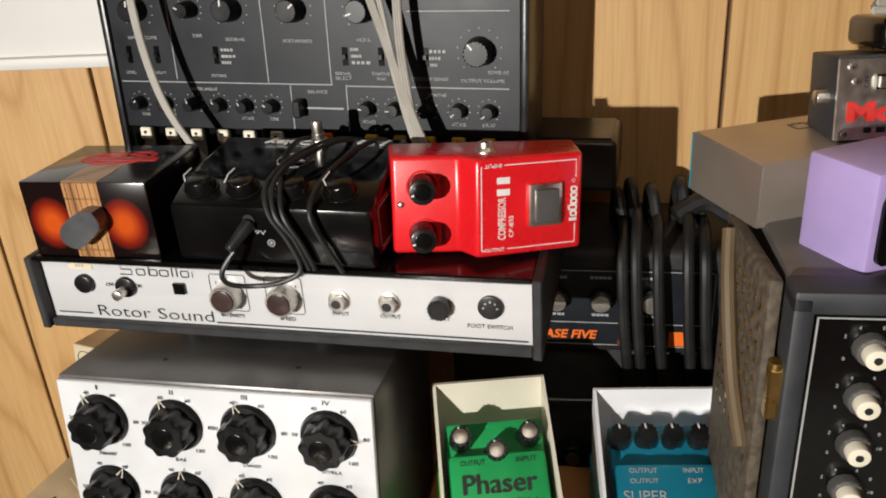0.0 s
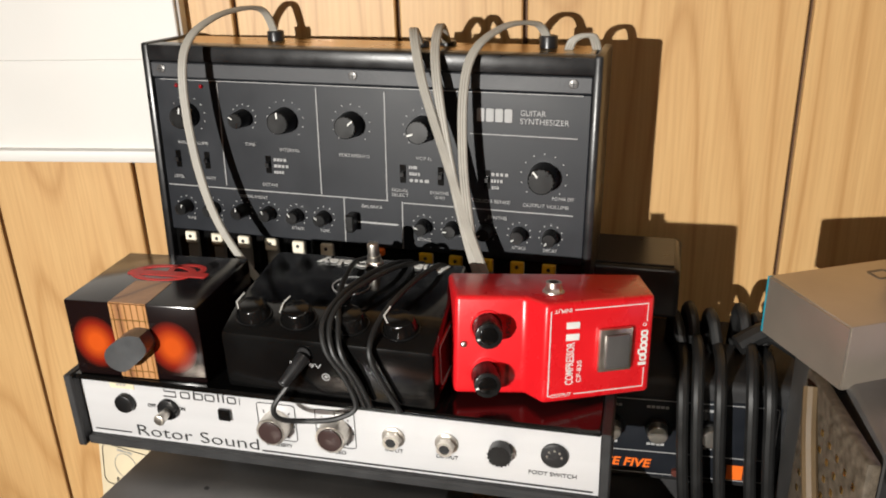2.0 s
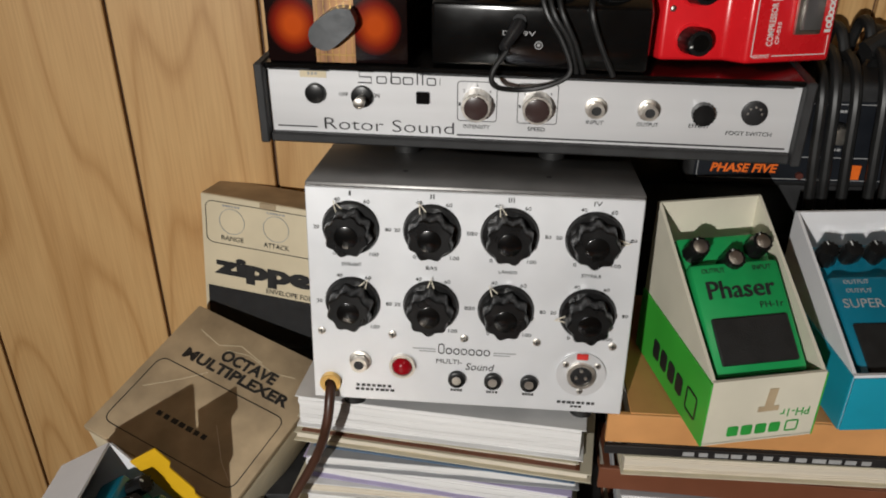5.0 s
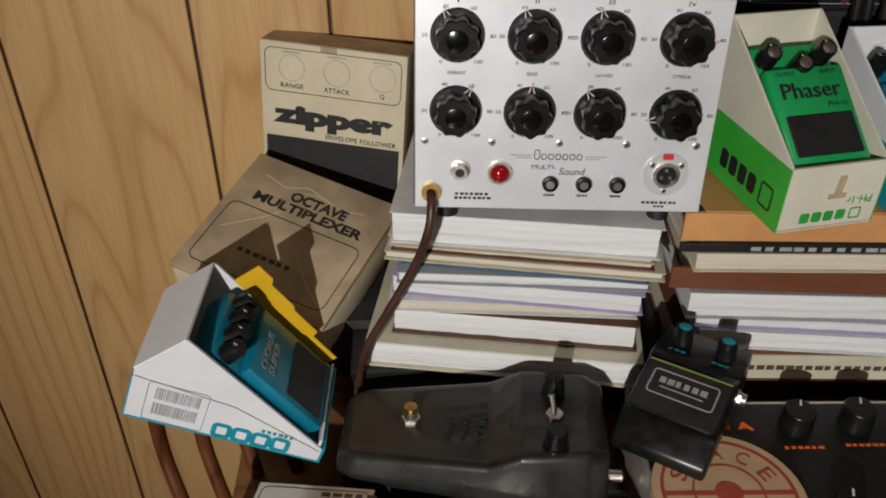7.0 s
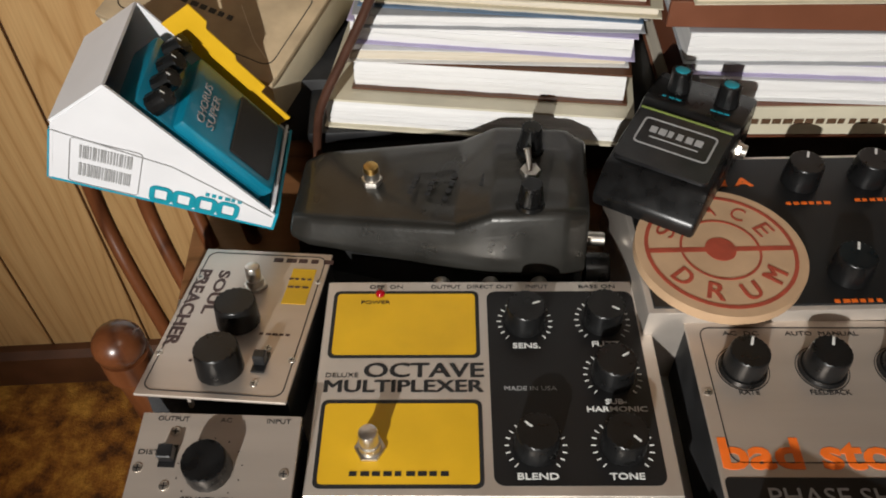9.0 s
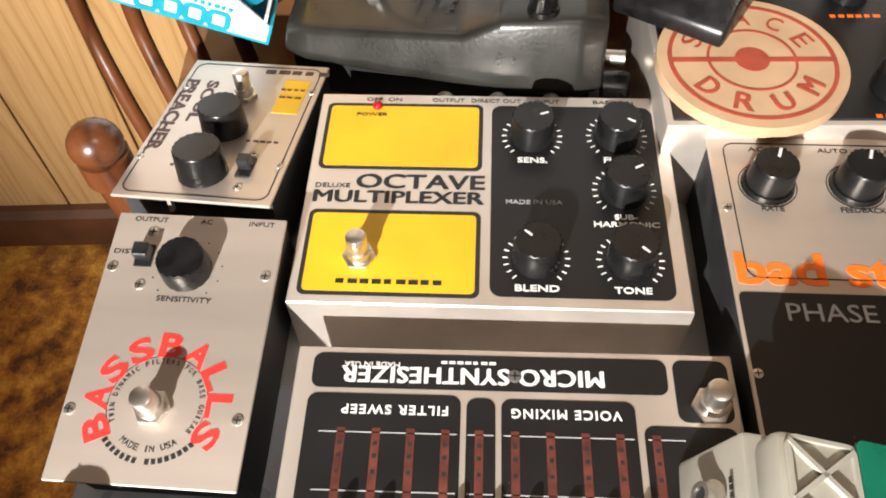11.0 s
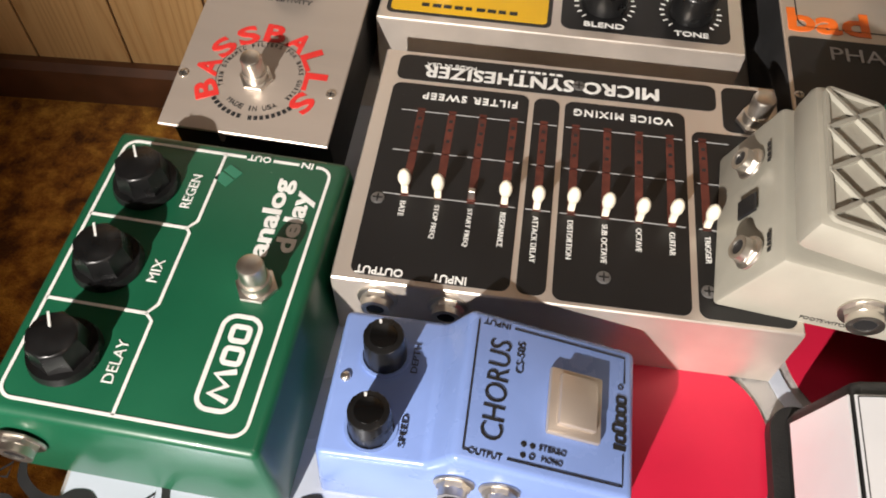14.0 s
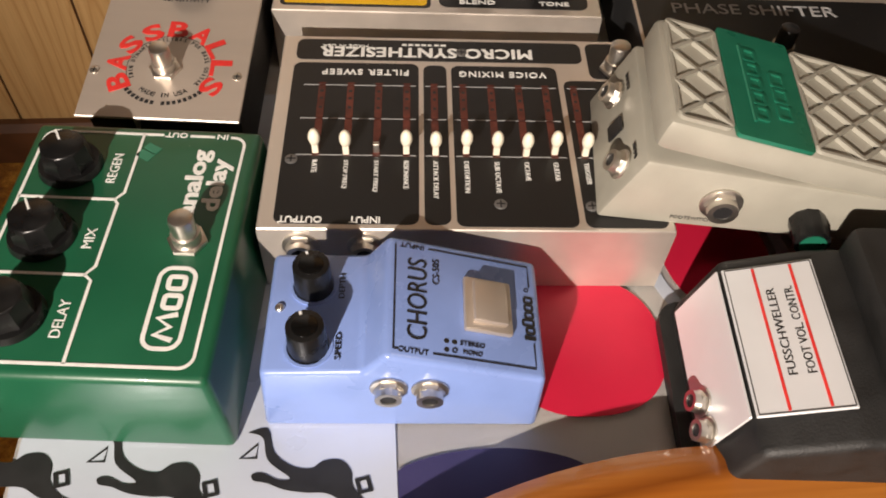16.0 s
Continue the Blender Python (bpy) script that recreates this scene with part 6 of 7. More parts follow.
for y, wd in ((0.0425, "REGEN"), (-0.0010, "MIX"), (-0.0442, "DELAY")):
    text(mxr, wd, -0.0107, y, GH, 0.0038 * len(wd), 0.0046, WHITEINK, 90)
    k = part("knob", cyl(0.0152, 0.0005, 0.004, r2=0.0142, seg=40, bev=0.0008), KNOBBLACK, mxr, "black fluted knob", pose(-0.0318, y, GH), 40)
    part("grip", cyl(0.0122, 0.004, 0.0155, r2=0.0108, seg=16, bev=0.0012, flute=0.1), KNOBBLACK, k, "", pose(-0.0318, y, GH), 40)
    part("pointer", bx(0.0035, 0.0105, -0.0005, 0.0005, 0.0153, 0.0159), WHITEINK, k, "", pose(-0.0318, y, GH, 0, 0, 120), None)
text(mxr, "analog", 0.0300, 0.0353, GH, 0.0433, 0.0115, WHITEINK, 90, bold=0.03)
text(mxr, "delay", 0.0408, 0.0347, GH, 0.034, 0.0115, WHITEINK, 90, bold=0.03)
footswitch(mxr, 0.0340, -0.0010, GH, None, 0.0066, 0.021)
part("maker_mark", outline(0.0258, 0.0415, -0.0572, -0.0158, GH, 0.0055, 0.0019), WHITEINK, mxr, "white rounded frame with zigzag strokes", None, None)
bm = band([(0.0380, -0.0530), (0.0300, -0.0505), (0.0360, -0.0465), (0.0300, -0.0425), (0.0380, -0.0400)], 0.0024, GH, GH + 0.0003, False)
for q in (-0.0370, -0.0270):
    outline(0.0305, 0.0375, q, q + 0.0065, GH, 0.0015, 0.0022, bm=bm)
part("maker_mark", bm, WHITEINK, mxr, "", None, None)
jack(mxr, -0.045, 0.03, 0, 0.0075, front(-GD / 2 - 0.003))
bars(mxr, gx(0.53), gy(0.12), GH, 0.012, 0.008, 2, surf("rub_mark", (0.03, 0.17, 0.10), 0.6), None, 60, "worn_mark")

# ---- phase shifter ----
PW, PD, PH = 0.158, 0.185, 0.058
ps = thing("phase_shifter", pose(-0.022, 0.120, TOP + 0.002, 0, 0, -3.5), "steel and black phase shifter pedal with orange lettering", "effects pedal")
part("inner_box", bx(-PW / 2 + 0.002, PW / 2 - 0.002, -PD / 2 + 0.002, PD / 2 - 0.002, 0, PH - 0.002), MATBLACK, ps)
part("face_plate", bx(-PW / 2, PW / 2, -PD / 2, PD / 2, PH - 0.002, PH, 0.0005, 1), STEELFACE, ps, "satin steel face plate")
px_ = lambda f: -PW / 2 + PW * f
py_ = lambda f: PD / 2 - PD * f
part("printed_field", rplate(px_(0.01), px_(0.99), py_(0.99), py_(0.545), PH, PH + 0.0003, 0.003), FIELDBLACK, ps, "black lower field", None, None)
part("printed_line", outline(px_(0.05), px_(0.95), py_(0.50), py_(0.03), PH, 0.006, 0.0006), BLACKINK, ps, "", None, None)
text(ps, "bad stone", px_(0.400), py_(0.472), PH, 0.121, 0.0185, ORANGEINK, bold=0.03)
text(ps, "PHASE SHIFTER", px_(0.455), py_(0.602), PH + 0.0003, 0.099, 0.0095, GREYINK)
for x, nm in ((0.172, "RATE"), (0.457, "FEEDBACK"), (0.742, "MANUAL")):
    part("printed_line", ring(0.0148, 0.0005, PH, PH + 0.0003, px_(x), py_(0.185)), BLACKINK, ps, "", None, None)
    knob(ps, px_(x), py_(0.185), PH, 0.0122, 0.0175, 70, KNOBBLACK, None, WHITEINK, 0.0138, 0.92, 40, 0.02)
    text(ps, nm, px_(x), py_(0.270), PH, 0.0028 * len(nm), 0.0032, BLACKINK)
text(ps, "AC  DC", px_(0.20), py_(0.052), PH, 0.021, 0.003, BLACKINK)
text(ps, "AUTO  MANUAL", px_(0.50), py_(0.052), PH, 0.043, 0.003, BLACKINK)
text(ps, "INPUT", px_(0.80), py_(0.052), PH, 0.014, 0.003, BLACKINK)
footswitch(ps, px_(0.481), py_(0.823), PH + 0.0003, None, 0.0062, 0.022, BLACK)
for x, y in ((0.027, 0.270), (0.022, 0.777), (0.978, 0.777), (0.973, 0.270)):
    screw(ps, px_(x), py_(y), PH, 0.0024)

# ---- electronic drum ----
sd = thing("electronic_drum", pose(0.060, 0.2775, TOP + 0.002, 0, 0, -2), "black electronic drum box with a round tan striking pad", "drum machine")
part("case", bx(-0.176, 0.176, -0.068, 0.068, 0, 0.068, 0.0015), STEEL, sd, "steel case")
part("face_plate", bx(-0.172, 0.172, -0.0645, 0.064, 0.0675, 0.0695, 0.0006, 1), FIELDBLACK, sd, "black face plate")
dx, dy, dz = -0.1255, -0.0265, 0.0695
pad = part("striking_pad", cyl(0.052, dz, dz + 0.0075, dx, dy, seg=64, bev=0.0015), DRUMSKIN, sd, "round tan pad with red print")
part("rim", ring(0.0512, 0.0012, dz, dz + 0.006, dx, dy, 64), CREAMCAP, pad)
zp = dz + 0.0076
RUST = surf("rust_ink", (0.36, 0.06, 0.03), 0.6, 0, 0.2, 90, 900, 0)
bm = ring(0.045, 0.0024, zp, zp + 0.0003, dx, dy)
ring(0.024, 0.0015, zp, zp + 0.0003, dx, dy, bm=bm)
cyl(0.0095, zp, zp + 0.0003, dx, dy, bm=bm)
bx(dx - 0.044, dx + 0.044, dy - 0.0018, dy + 0.0018, zp, zp + 0.0002, bm=bm)
part("print", bm, RUST, pad, "", None, None)
arc_text(pad, "SPACE", dx, dy, zp, 0.0345, 153, 27, 0.0115, RUST, None, 0.75)
for i, ch in enumerate("DRUM"):
    a = 218 + 104 * i / 3
    text(pad, ch, dx + 0.0345 * math.cos(radians(a)), dy + 0.0345 * math.sin(radians(a)), zp, 0.010, 0.0125, RUST, a + 90, None, "letter", fat=0.0004)
for x, y in ((-0.054, 0.040), (-0.008, 0.042), (0.038, 0.042), (-0.050, -0.042), (0.0, -0.038), (0.084, 0.030)):
    knob(sd, x, y, 0.0695, 0.0125, 0.018, 70, KNOBBLACK, None, WHITEINK, 0, 0.92, 36, 0.02)
    bars(sd, x, y - 0.0205, 0.0695, 0.03, 0.0024, 6, ORANGEINK)
text(sd, "A", -0.092, 0.0405, 0.0695, 0.013, 0.008, ORANGEINK, bold=0.03)
bars(sd, -0.112, 0.0405, 0.0695, 0.02, 0.008, 2, ORANGEINK)

# ---- wah pedal in dark hammered grey ----
wah = thing("wah_pedal", pose(-0.233, 0.330, TOP + 0.002, 0, 0, -7), "dark grey hammered-metal wah pedal lying across the table", "effects pedal")


def wah_body():
    b = bmesh.new()
    secs = [(-0.104, -0.024, -0.016, 0.044, 0.050, 0.036, 0.050), (-0.090, -0.030, -0.021, 0.050, 0.056, 0.034, 0.054), (0.010, -0.045, -0.036, 0.054, 0.060, 0.034, 0.066), (0.034, -0.049, -0.037, 0.054, 0.060, 0.034, 0.080), (0.082, -0.049, -0.034, 0.052, 0.058, 0.034, 0.082), (0.097, -0.044, -0.028, 0.046, 0.052, 0.036, 0.077)]
    rows = []
    for x, fl, ft, kt, kl, zl, h in secs:
        pts = [(fl + 0.002, zl), (kl - 0.002, zl), (kl, zl + 0.006), (kt, h - 0.002), (kt - 0.004, h), (ft + 0.004, h), (ft, h - 0.002), (fl, zl + 0.006)]
        rows.append([b.verts.new((x, y, z)) for y, z in pts])
    for p, q in zip(rows, rows[1:]):
        for k in range(8):
            b.faces.new((p[k], p[(k + 1) % 8], q[(k + 1) % 8], q[k]))
    b.faces.new(rows[0]), b.faces.new(rows[-1][::-1])
    bmesh.ops.recalc_face_normals(b, faces=b.faces)
    bmesh.ops.bevel(b, geom=[e for e in b.edges if e.calc_face_angle(0) > 0.25], offset=0.003, segments=3, affect="EDGES", profile=0.5)
    return b


part("body", wah_body(), WAHGREY, wah)
part("pedal_frame", slab([(-0.100, -0.020), (0.0, -0.040), (0.090, -0.044), (0.092, 0.050), (-0.100, 0.046)], 0.004, 0.037), RUBBER, wah, "black pedal frame")
part("base", rplate(-0.105, 0.100, -0.050, 0.060, 0, 0.006, 0.012), RUBBER, wah, "black base plate")
bm = cyl(0.0075, 0.0585, 0.0635, -0.050, 0.012, seg=6, bev=0.0005)
cyl(0.0055, 0.063, 0.070, -0.050, 0.012, seg=20, bm=bm)
f = part("footswitch", bm, CHROME, wah, "footswitch with a brass cap")
part("button", cyl(0.0052, 0.069, 0.0745, -0.050, 0.012, seg=20, bev=0.001), BRASS, f)
for y, h in ((0.026, 0.02), (-0.027, 0.018)):
    knob(wah, 0.058, y + 0.001, 0.0815, 0.0085, h, 90, KNOBBLACK, None, None, 0.0095, 0.8, 24, 0.08)
bm = cyl(0.0068, 0.081, 0.0855, 0.058, 0.003, seg=6, bev=0.0004)
t = part("toggle_switch", bm, CHROME, wah)
part("lever", tube([(0.058, 0.002, 0.084), (0.056, 0.007, 0.094), (0.055, 0.009, 0.098)], 0.0016, 10, r_end=0.0026), CHROME, t)
for q, w in ((-0.02, 0.02), (-0.008, 0.022), (0.005, 0.03), (0.028, 0.018)):
    bars(wah, q, 0.004, 0.0665 if q < 0.02 else 0.076, w, 0.0035, 4, BLACKINK, None, 78, "faint_print")
bm = cyl(0.005, 0, 0.012, 0, 0, seg=14)
part("jack_socket", bm, CHROME, wah, "", pose(0.100, -0.01, 0.035, 0, 90, 0))
part("side_knob", cyl(0.012, 0, 0.016, seg=24, bev=0.002, flute=0.04), KNOBBLACK, wah, "", pose(0.098, -0.034, 0.03, 0, 90, 0))

# ---- small black distortion pedal resting on wah and drum ----
wb = thing("distortion_pedal", pose(-0.0782, 0.3303, TOP + 0.0741, -3.0, -1.2, -34.2) @ Matrix.Diagonal((1, 0.9, 1, 1)), "compact black pedal with two teal-capped knobs", "effects pedal")
part("body", prism([(-0.063, 0), (0.062, 0), (0.062, 0.040), (0.020, 0.040), (0.014, 0.035), (-0.045, 0.026), (-0.063, 0.010)], -0.034, 0.034, 0.003), KNOBBLACK, wb, "scuffed black body")
WT = pose(0, -0.016, 0.0312, 8.7, 0, 0)
part("treadle", rplate(-0.031, 0.031, -0.026, 0.028, 0, 0.003, 0.004), BLACK, wb, "", WT)
part("edge_line", bx(-0.031, 0.031, 0.026, 0.0275, 0.003, 0.0034), surf("lime_strip", (0.25, 0.32, 0.08), 0.5), wb, "thin lime strip", WT, None)
part("badge", outline(-0.024, 0.024, -0.008, 0.018, 0.003, 0.003, 0.0012), GREYINK, wb, "", WT, None)
bars(wb, 0, 0.008, 0.003, 0.036, 0.006, 6, GREYINK, WT, 0, "maker_mark")
part("badge", bx(-0.016, 0.016, 0.0, 0.0008, 0.003, 0.0034), GREYINK, wb, "", WT, None)
for x in (-0.016, 0.017):
    knob(wb, x, 0.041, 0.040, 0.0078, 0.0155, 90, KNOBBLACK, None, None, 0, 0.9, 24, 0.06, TEALINK)
    bars(wb, x, 0.0285, 0.040, 0.014, 0.0016, 3, TEALINK)
jack(wb, 0.02, 0.022, 0, 0.005, side_right(0.034))

# ---- grey treadle fuzz-wah ----
uf = thing("fuzz_wah_pedal", pose(-0.1455, 0.002, TOP + 0.049, 0, 2, -8), "warm grey wah-fuzz pedal with a ribbed treadle and emerald badge", "effects pedal")
bm = bmesh.new()
UL = 0.245
prof = [(0.0, 0.0), (UL, 0.0), (UL, 0.024), (0.075, 0.036), (0.015, 0.041)]
lo = [bm.verts.new((x, -0.047, z)) for x, z in prof]
hi = [bm.verts.new((x, 0.036, z)) for x, z in prof]
bm.faces.new(lo), bm.faces.new(hi[::-1])
for i in range(5):
    bm.faces.new((lo[i], hi[i], hi[(i + 1) % 5], lo[(i + 1) % 5]))
bmesh.ops.recalc_face_normals(bm, faces=bm.faces)
bmesh.ops.bevel(bm, geom=bm.edges[:], offset=0.0022, segments=2, affect="EDGES", profile=0.5)
part("body", bm, PEDALGREY, uf)
TR = pose(0.018, -0.009, 0.0655, 0, 10.5, 0)
tre = part("treadle", bx(0.0, 0.215, -0.037, 0.037, -0.018, 0.0, 0.0045), PEDALGREY, uf, "ribbed grey treadle", TR)
bm = None
for x0, x1 in ((0.004, 0.029), (0.070, 0.210)):
    n = max(1, round((x1 - x0) / 0.0225))
    for i in range(n):
        xa = x0 + (x1 - x0) * i / n
        xb = x0 + (x1 - x0) * (i + 1) / n
        for j in range(3):
            ya, yb = -0.032 + 0.0213 * j, -0.032 + 0.0213 * (j + 1)
            for p, q in (((xa, ya), (xb, yb)), ((xa, yb), (xb, ya))):
                bm = band([p, q], 0.0018, -0.0002, 0.0022, False, bm)
    bm = outline(x0, x1, -0.0335, 0.0335, -0.0002, 0.003, 0.0016, 0.002, bm)
part("rib_pattern", bm, PEDALGREY, tre, "", TR, None)
part("badge", rplate(0.0305, 0.0680, -0.0368, 0.0368, 0.0, 0.0022, 0.002), EMERALD, tre, "emerald green badge with raised mark", TR, None)
bm = bx(0.0390, 0.0412, -0.027, 0.026, 0.0022, 0.0034, 0.0006, 1)
for q in (-0.024, -0.014, -0.004, 0.006, 0.016):
    outline(0.0412, 0.0475, q, q + 0.0075, 0.0022, 0.0015, 0.0016, 0.001, bm)
for q in (-0.020, -0.009, 0.002):
    outline(0.0535, 0.0600, q, q + 0.0085, 0.0022, 0.001, 0.0016, 0.0008, bm)
part("raised_mark", bm, EMERALD, tre, "", TR, None)
EF = pose(0.0075, -0.009, 0.023) @ pose(0, 0, 0, 67, 0, -90)
for u in (0.026, -0.022):
    jack(uf, u, 0.002, 0.0012, 0.0055, EF)
part("power_inlet", bx(-0.004, 0.006, -0.005, 0.006, 0.001, 0.0025, 0.0006, 1), BLACK, uf, "", EF)
bars(uf, 0.026, 0.0125, 0.0012, 0.01, 0.0018, 4, BLACKINK, EF)
bars(uf, -0.022, 0.0125, 0.0012, 0.012, 0.0018, 4, BLACKINK, EF)
jack(uf, 0.0555, 0.0185, 0, 0.0075, front(-0.047))
text(uf, "FOOTSWITCH", 0.045, 0.0060, 0, 0.02, 0.0022, BLACKINK, 0, front(-0.047))
k = part("knob", cyl(0.0085, 0, 0.015, 0.0985, 0.0130, seg=20, bev=0.0012, flute=0.05), KNOBBLACK, uf, "black knob with green end", front(-0.047))
part("cap", cyl(0.0062, 0.0148, 0.0156, 0.0985, 0.0130, seg=24), EMERALD, k, "", front(-0.047))
part("side_clamp", bx(0.15, 0.24, -0.052, -0.044, -0.002, 0.014, 0.003), RUBBER, uf, "black rubber edge")

# ---- foot volume pedal ----
fv = thing("volume_pedal", pose(-0.1259, -0.1190, TOP + 0.002, 0, 0, -4.7), "black rubber foot volume pedal with a silver lettered plate", "volume pedal")
bm = bmesh.new()
prof = [(0.011, 0.0), (0.25, 0.0), (0.25, 0.055), (0.105, 0.066), (0.066, 0.0635), (0.058, 0.0628), (0.021, 0.0516), (0.011, 0.016)]
lo = [bm.verts.new((x, -0.052, z)) for x, z in prof]
hi = [bm.verts.new((x, 0.045, z)) for x, z in prof]
bm.faces.new(lo), bm.faces.new(hi[::-1])
for i in range(8):
    bm.faces.new((lo[i], hi[i], hi[(i + 1) % 8], lo[(i + 1) % 8]))
bmesh.ops.recalc_face_normals(bm, faces=bm.faces)
bmesh.ops.bevel(bm, geom=bm.edges[:], offset=0.004, segments=3, affect="EDGES", profile=0.5)
part("body", bm, RUBBER, fv, "textured black body")
part("base_lip", rplate(0.004, 0.255, -0.055, 0.050, 0, 0.008, 0.012), RUBBER, fv)
FVP = pose(0.021, 0, 0.0524, 0, -16.9, 0)
plate = part("plate", bx(0.0, 0.0387, -0.0362, 0.037, 0, 0.0013, 0.0004, 1), PAINTALU, fv, "silver lettered plate", FVP)
SLP = pose(0.0155, 0.0003, 0.0345, 0, -74.3, 0)
part("plate", bx(-0.0180, 0.0182, -0.0362, 0.0368, 0.0008, 0.002, 0.0004, 1), PAINTALU, fv, "sloping silver end plate", SLP)
for x in (0.0131, 0.0290):
    part("red_line", bx(x - 0.0006, x + 0.0006, -0.0345, 0.035, 0.0013, 0.0018), REDINK, plate, "", FVP, None)
part("plate_border", outline(0.0012, 0.0377, -0.0352, 0.036, 0.0013, 0.0005, 0.0004), BLACKINK, plate, "", FVP, None)
text(fv, "FUSSCHWELLER", 0.0180, 0.0024, 0.0013, 0.043, 0.0036, BLACKINK, 90, FVP)
text(fv, "FOOT VOL. CONTR.", 0.0255, 0.0024, 0.0013, 0.043, 0.0036, BLACKINK, 90, FVP)
for y in (-0.016, -0.030):
    jack(fv, -0.010, y, 0.002, 0.0050, SLP)
part("treadle", bx(0.072, 0.25, -0.05, 0.045, 0.060, 0.080, 0.004), RUBBER, fv, "black treadle")
part("plate", bx(0.086, 0.14, -0.042, 0.036, 0.0802, 0.0815, 0.0004, 1), PAINTALU, fv, "silver treadle plate")
part("red_line", bx(0.093, 0.0938, -0.040, 0.034, 0.0815, 0.0818), REDINK, fv, "", None, None)

# ---- compact pedals in their opened boxes ----
def compact_pedal(ob, m, paint, w=0.07, d=0.122, words=(), knobs=3, pad=RUBBER):
    """A boxed compact pedal: knob deck at the back, hinged lid with a rubber pad."""
    part("pedal_body", bx(-w / 2, w / 2, -d / 2, d / 2, 0, 0.026, 0.003), paint, ob, "", m)
    part("pedal_lid", bx(-w / 2 + 0.001, w / 2 - 0.001, -d / 2 - 0.001, 0.026, 0.025, 0.036, 0.003), paint, ob, "", m)
    part("pedal_pad", bx(-w / 2 + 0.006, w / 2 - 0.006, -d / 2 + 0.006, -0.012, 0.036, 0.0375, 0.001, 1), pad, ob, "black rubber foot pad", m)
    for i in range(knobs):
        x = -0.022 + 0.022 * i if knobs == 3 else -0.026 + 0.0173 * i
        y = d / 2 - 0.012 if i != 1 or knobs != 3 else d / 2 - 0.022
        knob(ob, x, y, 0.026, 0.0078, 0.014, 100, KNOBBLACK, m, WHITEINK, 0, 0.85, 24, 0.06, CHROME if knobs == 3 else None)
    for s, x, y, tw, th, mt in words:
        text(ob, s, x, y, 0.0362, tw, th, mt, 0, m, fat=0.0004 if th > 0.009 else 0.0)


def tray(ob, w, d, h0, h1, t, base_mat, side_mat, rise_at=-0.5):
    """An open carton: low front, side walls sloping up to a high back."""
    part("carton_base", bx(-w / 2, w / 2, -d / 2, d / 2, 0, 0.002), side_mat, ob)
    part("carton_front", bx(-w / 2, w / 2, -d / 2, -d / 2 + t, 0.001, h0), side_mat, ob)
    part("carton_back", bx(-w / 2, w / 2, d / 2 - t, d / 2, 0.001, h1), side_mat, ob)
    for s in (-1, 1):
        x0, x1 = (-w / 2, -w / 2 + t) if s < 0 else (w / 2 - t, w / 2)
        part("carton_side", prism([(-d / 2 + t, 0.002), (d / 2 - t, 0.002), (d / 2 - t, h1), (-d / 2 + t, h0)], x0, x1), side_mat, ob)
        xs = (-w / 2 - 0.0012, -w / 2 - 0.0002) if s < 0 else (w / 2 + 0.0002, w / 2 + 0.0012)
        part("printed_sleeve", bx(xs[0], xs[1], -d / 2, d / 2, 0.0, h0 * 0.98), base_mat, ob)


pb = thing("boxed_phaser_pedal", pose(0.006, 0.4340, ZR + 0.001, 0, 0, 10), "green phaser pedal in its opened cream and green carton", "effects pedal")
tray(pb, 0.075, 0.113, 0.051, 0.1195, 0.0022, CARDGREEN, CARDCREAM)
PM = pose(0.0, 0.013, 0.0505, 39, 0, 0)
compact_pedal(pb, PM, PEDALGREEN, 0.064, 0.098, (("Phaser", 0.0, 0.007, 0.046, 0.012, BLACKINK), ("PH-1r", 0.018, -0.005, 0.016, 0.004, BLACKINK), ("OUTPUT", -0.016, 0.0205, 0.016, 0.0032, BLACKINK), ("INPUT", 0.018, 0.0205, 0.013, 0.0032, BLACKINK)), 3)
PF = front(-0.0567)
bm = None
for i in range(4):
    bm = rplate(-0.022 + 0.0095 * i, -0.0145 + 0.0095 * i, 0.006, 0.014, 0, 0.0003, 0.0015, bm)
part("maker_mark", bm, GREENINK, pb, "four green blocks", PF, None)
part("maker_mark", outline(0.018, 0.026, 0.006, 0.014, 0, 0.001, 0.001), GREENINK, pb, "", PF, None)
text(pb, "PH-1r", 0.022, 0.021, 0, 0.02, 0.006, GREENINK, 180, PF)
part("tape_mark", slab([(-0.004, 0.024), (0.010, 0.024), (0.010, 0.028), (0.006, 0.028), (0.007, 0.042), (0.001, 0.042), (0.0, 0.028), (-0.004, 0.028)], 0, 0.0003), CARDBROWN, pb, "old brown tape mark", PF, None)
PS = side_left(-0.0390)
bm = None
for i in range(4):
    bm = rplate(-0.026 + 0.013 * i, -0.016 + 0.013 * i, 0.012, 0.027, 0, 0.0003, 0.003, bm)
part("maker_mark", bm, BLACKINK, pb, "four dark blocks", PS, None)
part("maker_mark", outline(0.03, 0.044, 0.011, 0.028, 0, 0.002, 0.0015), BLACKINK, pb, "", PS, None)

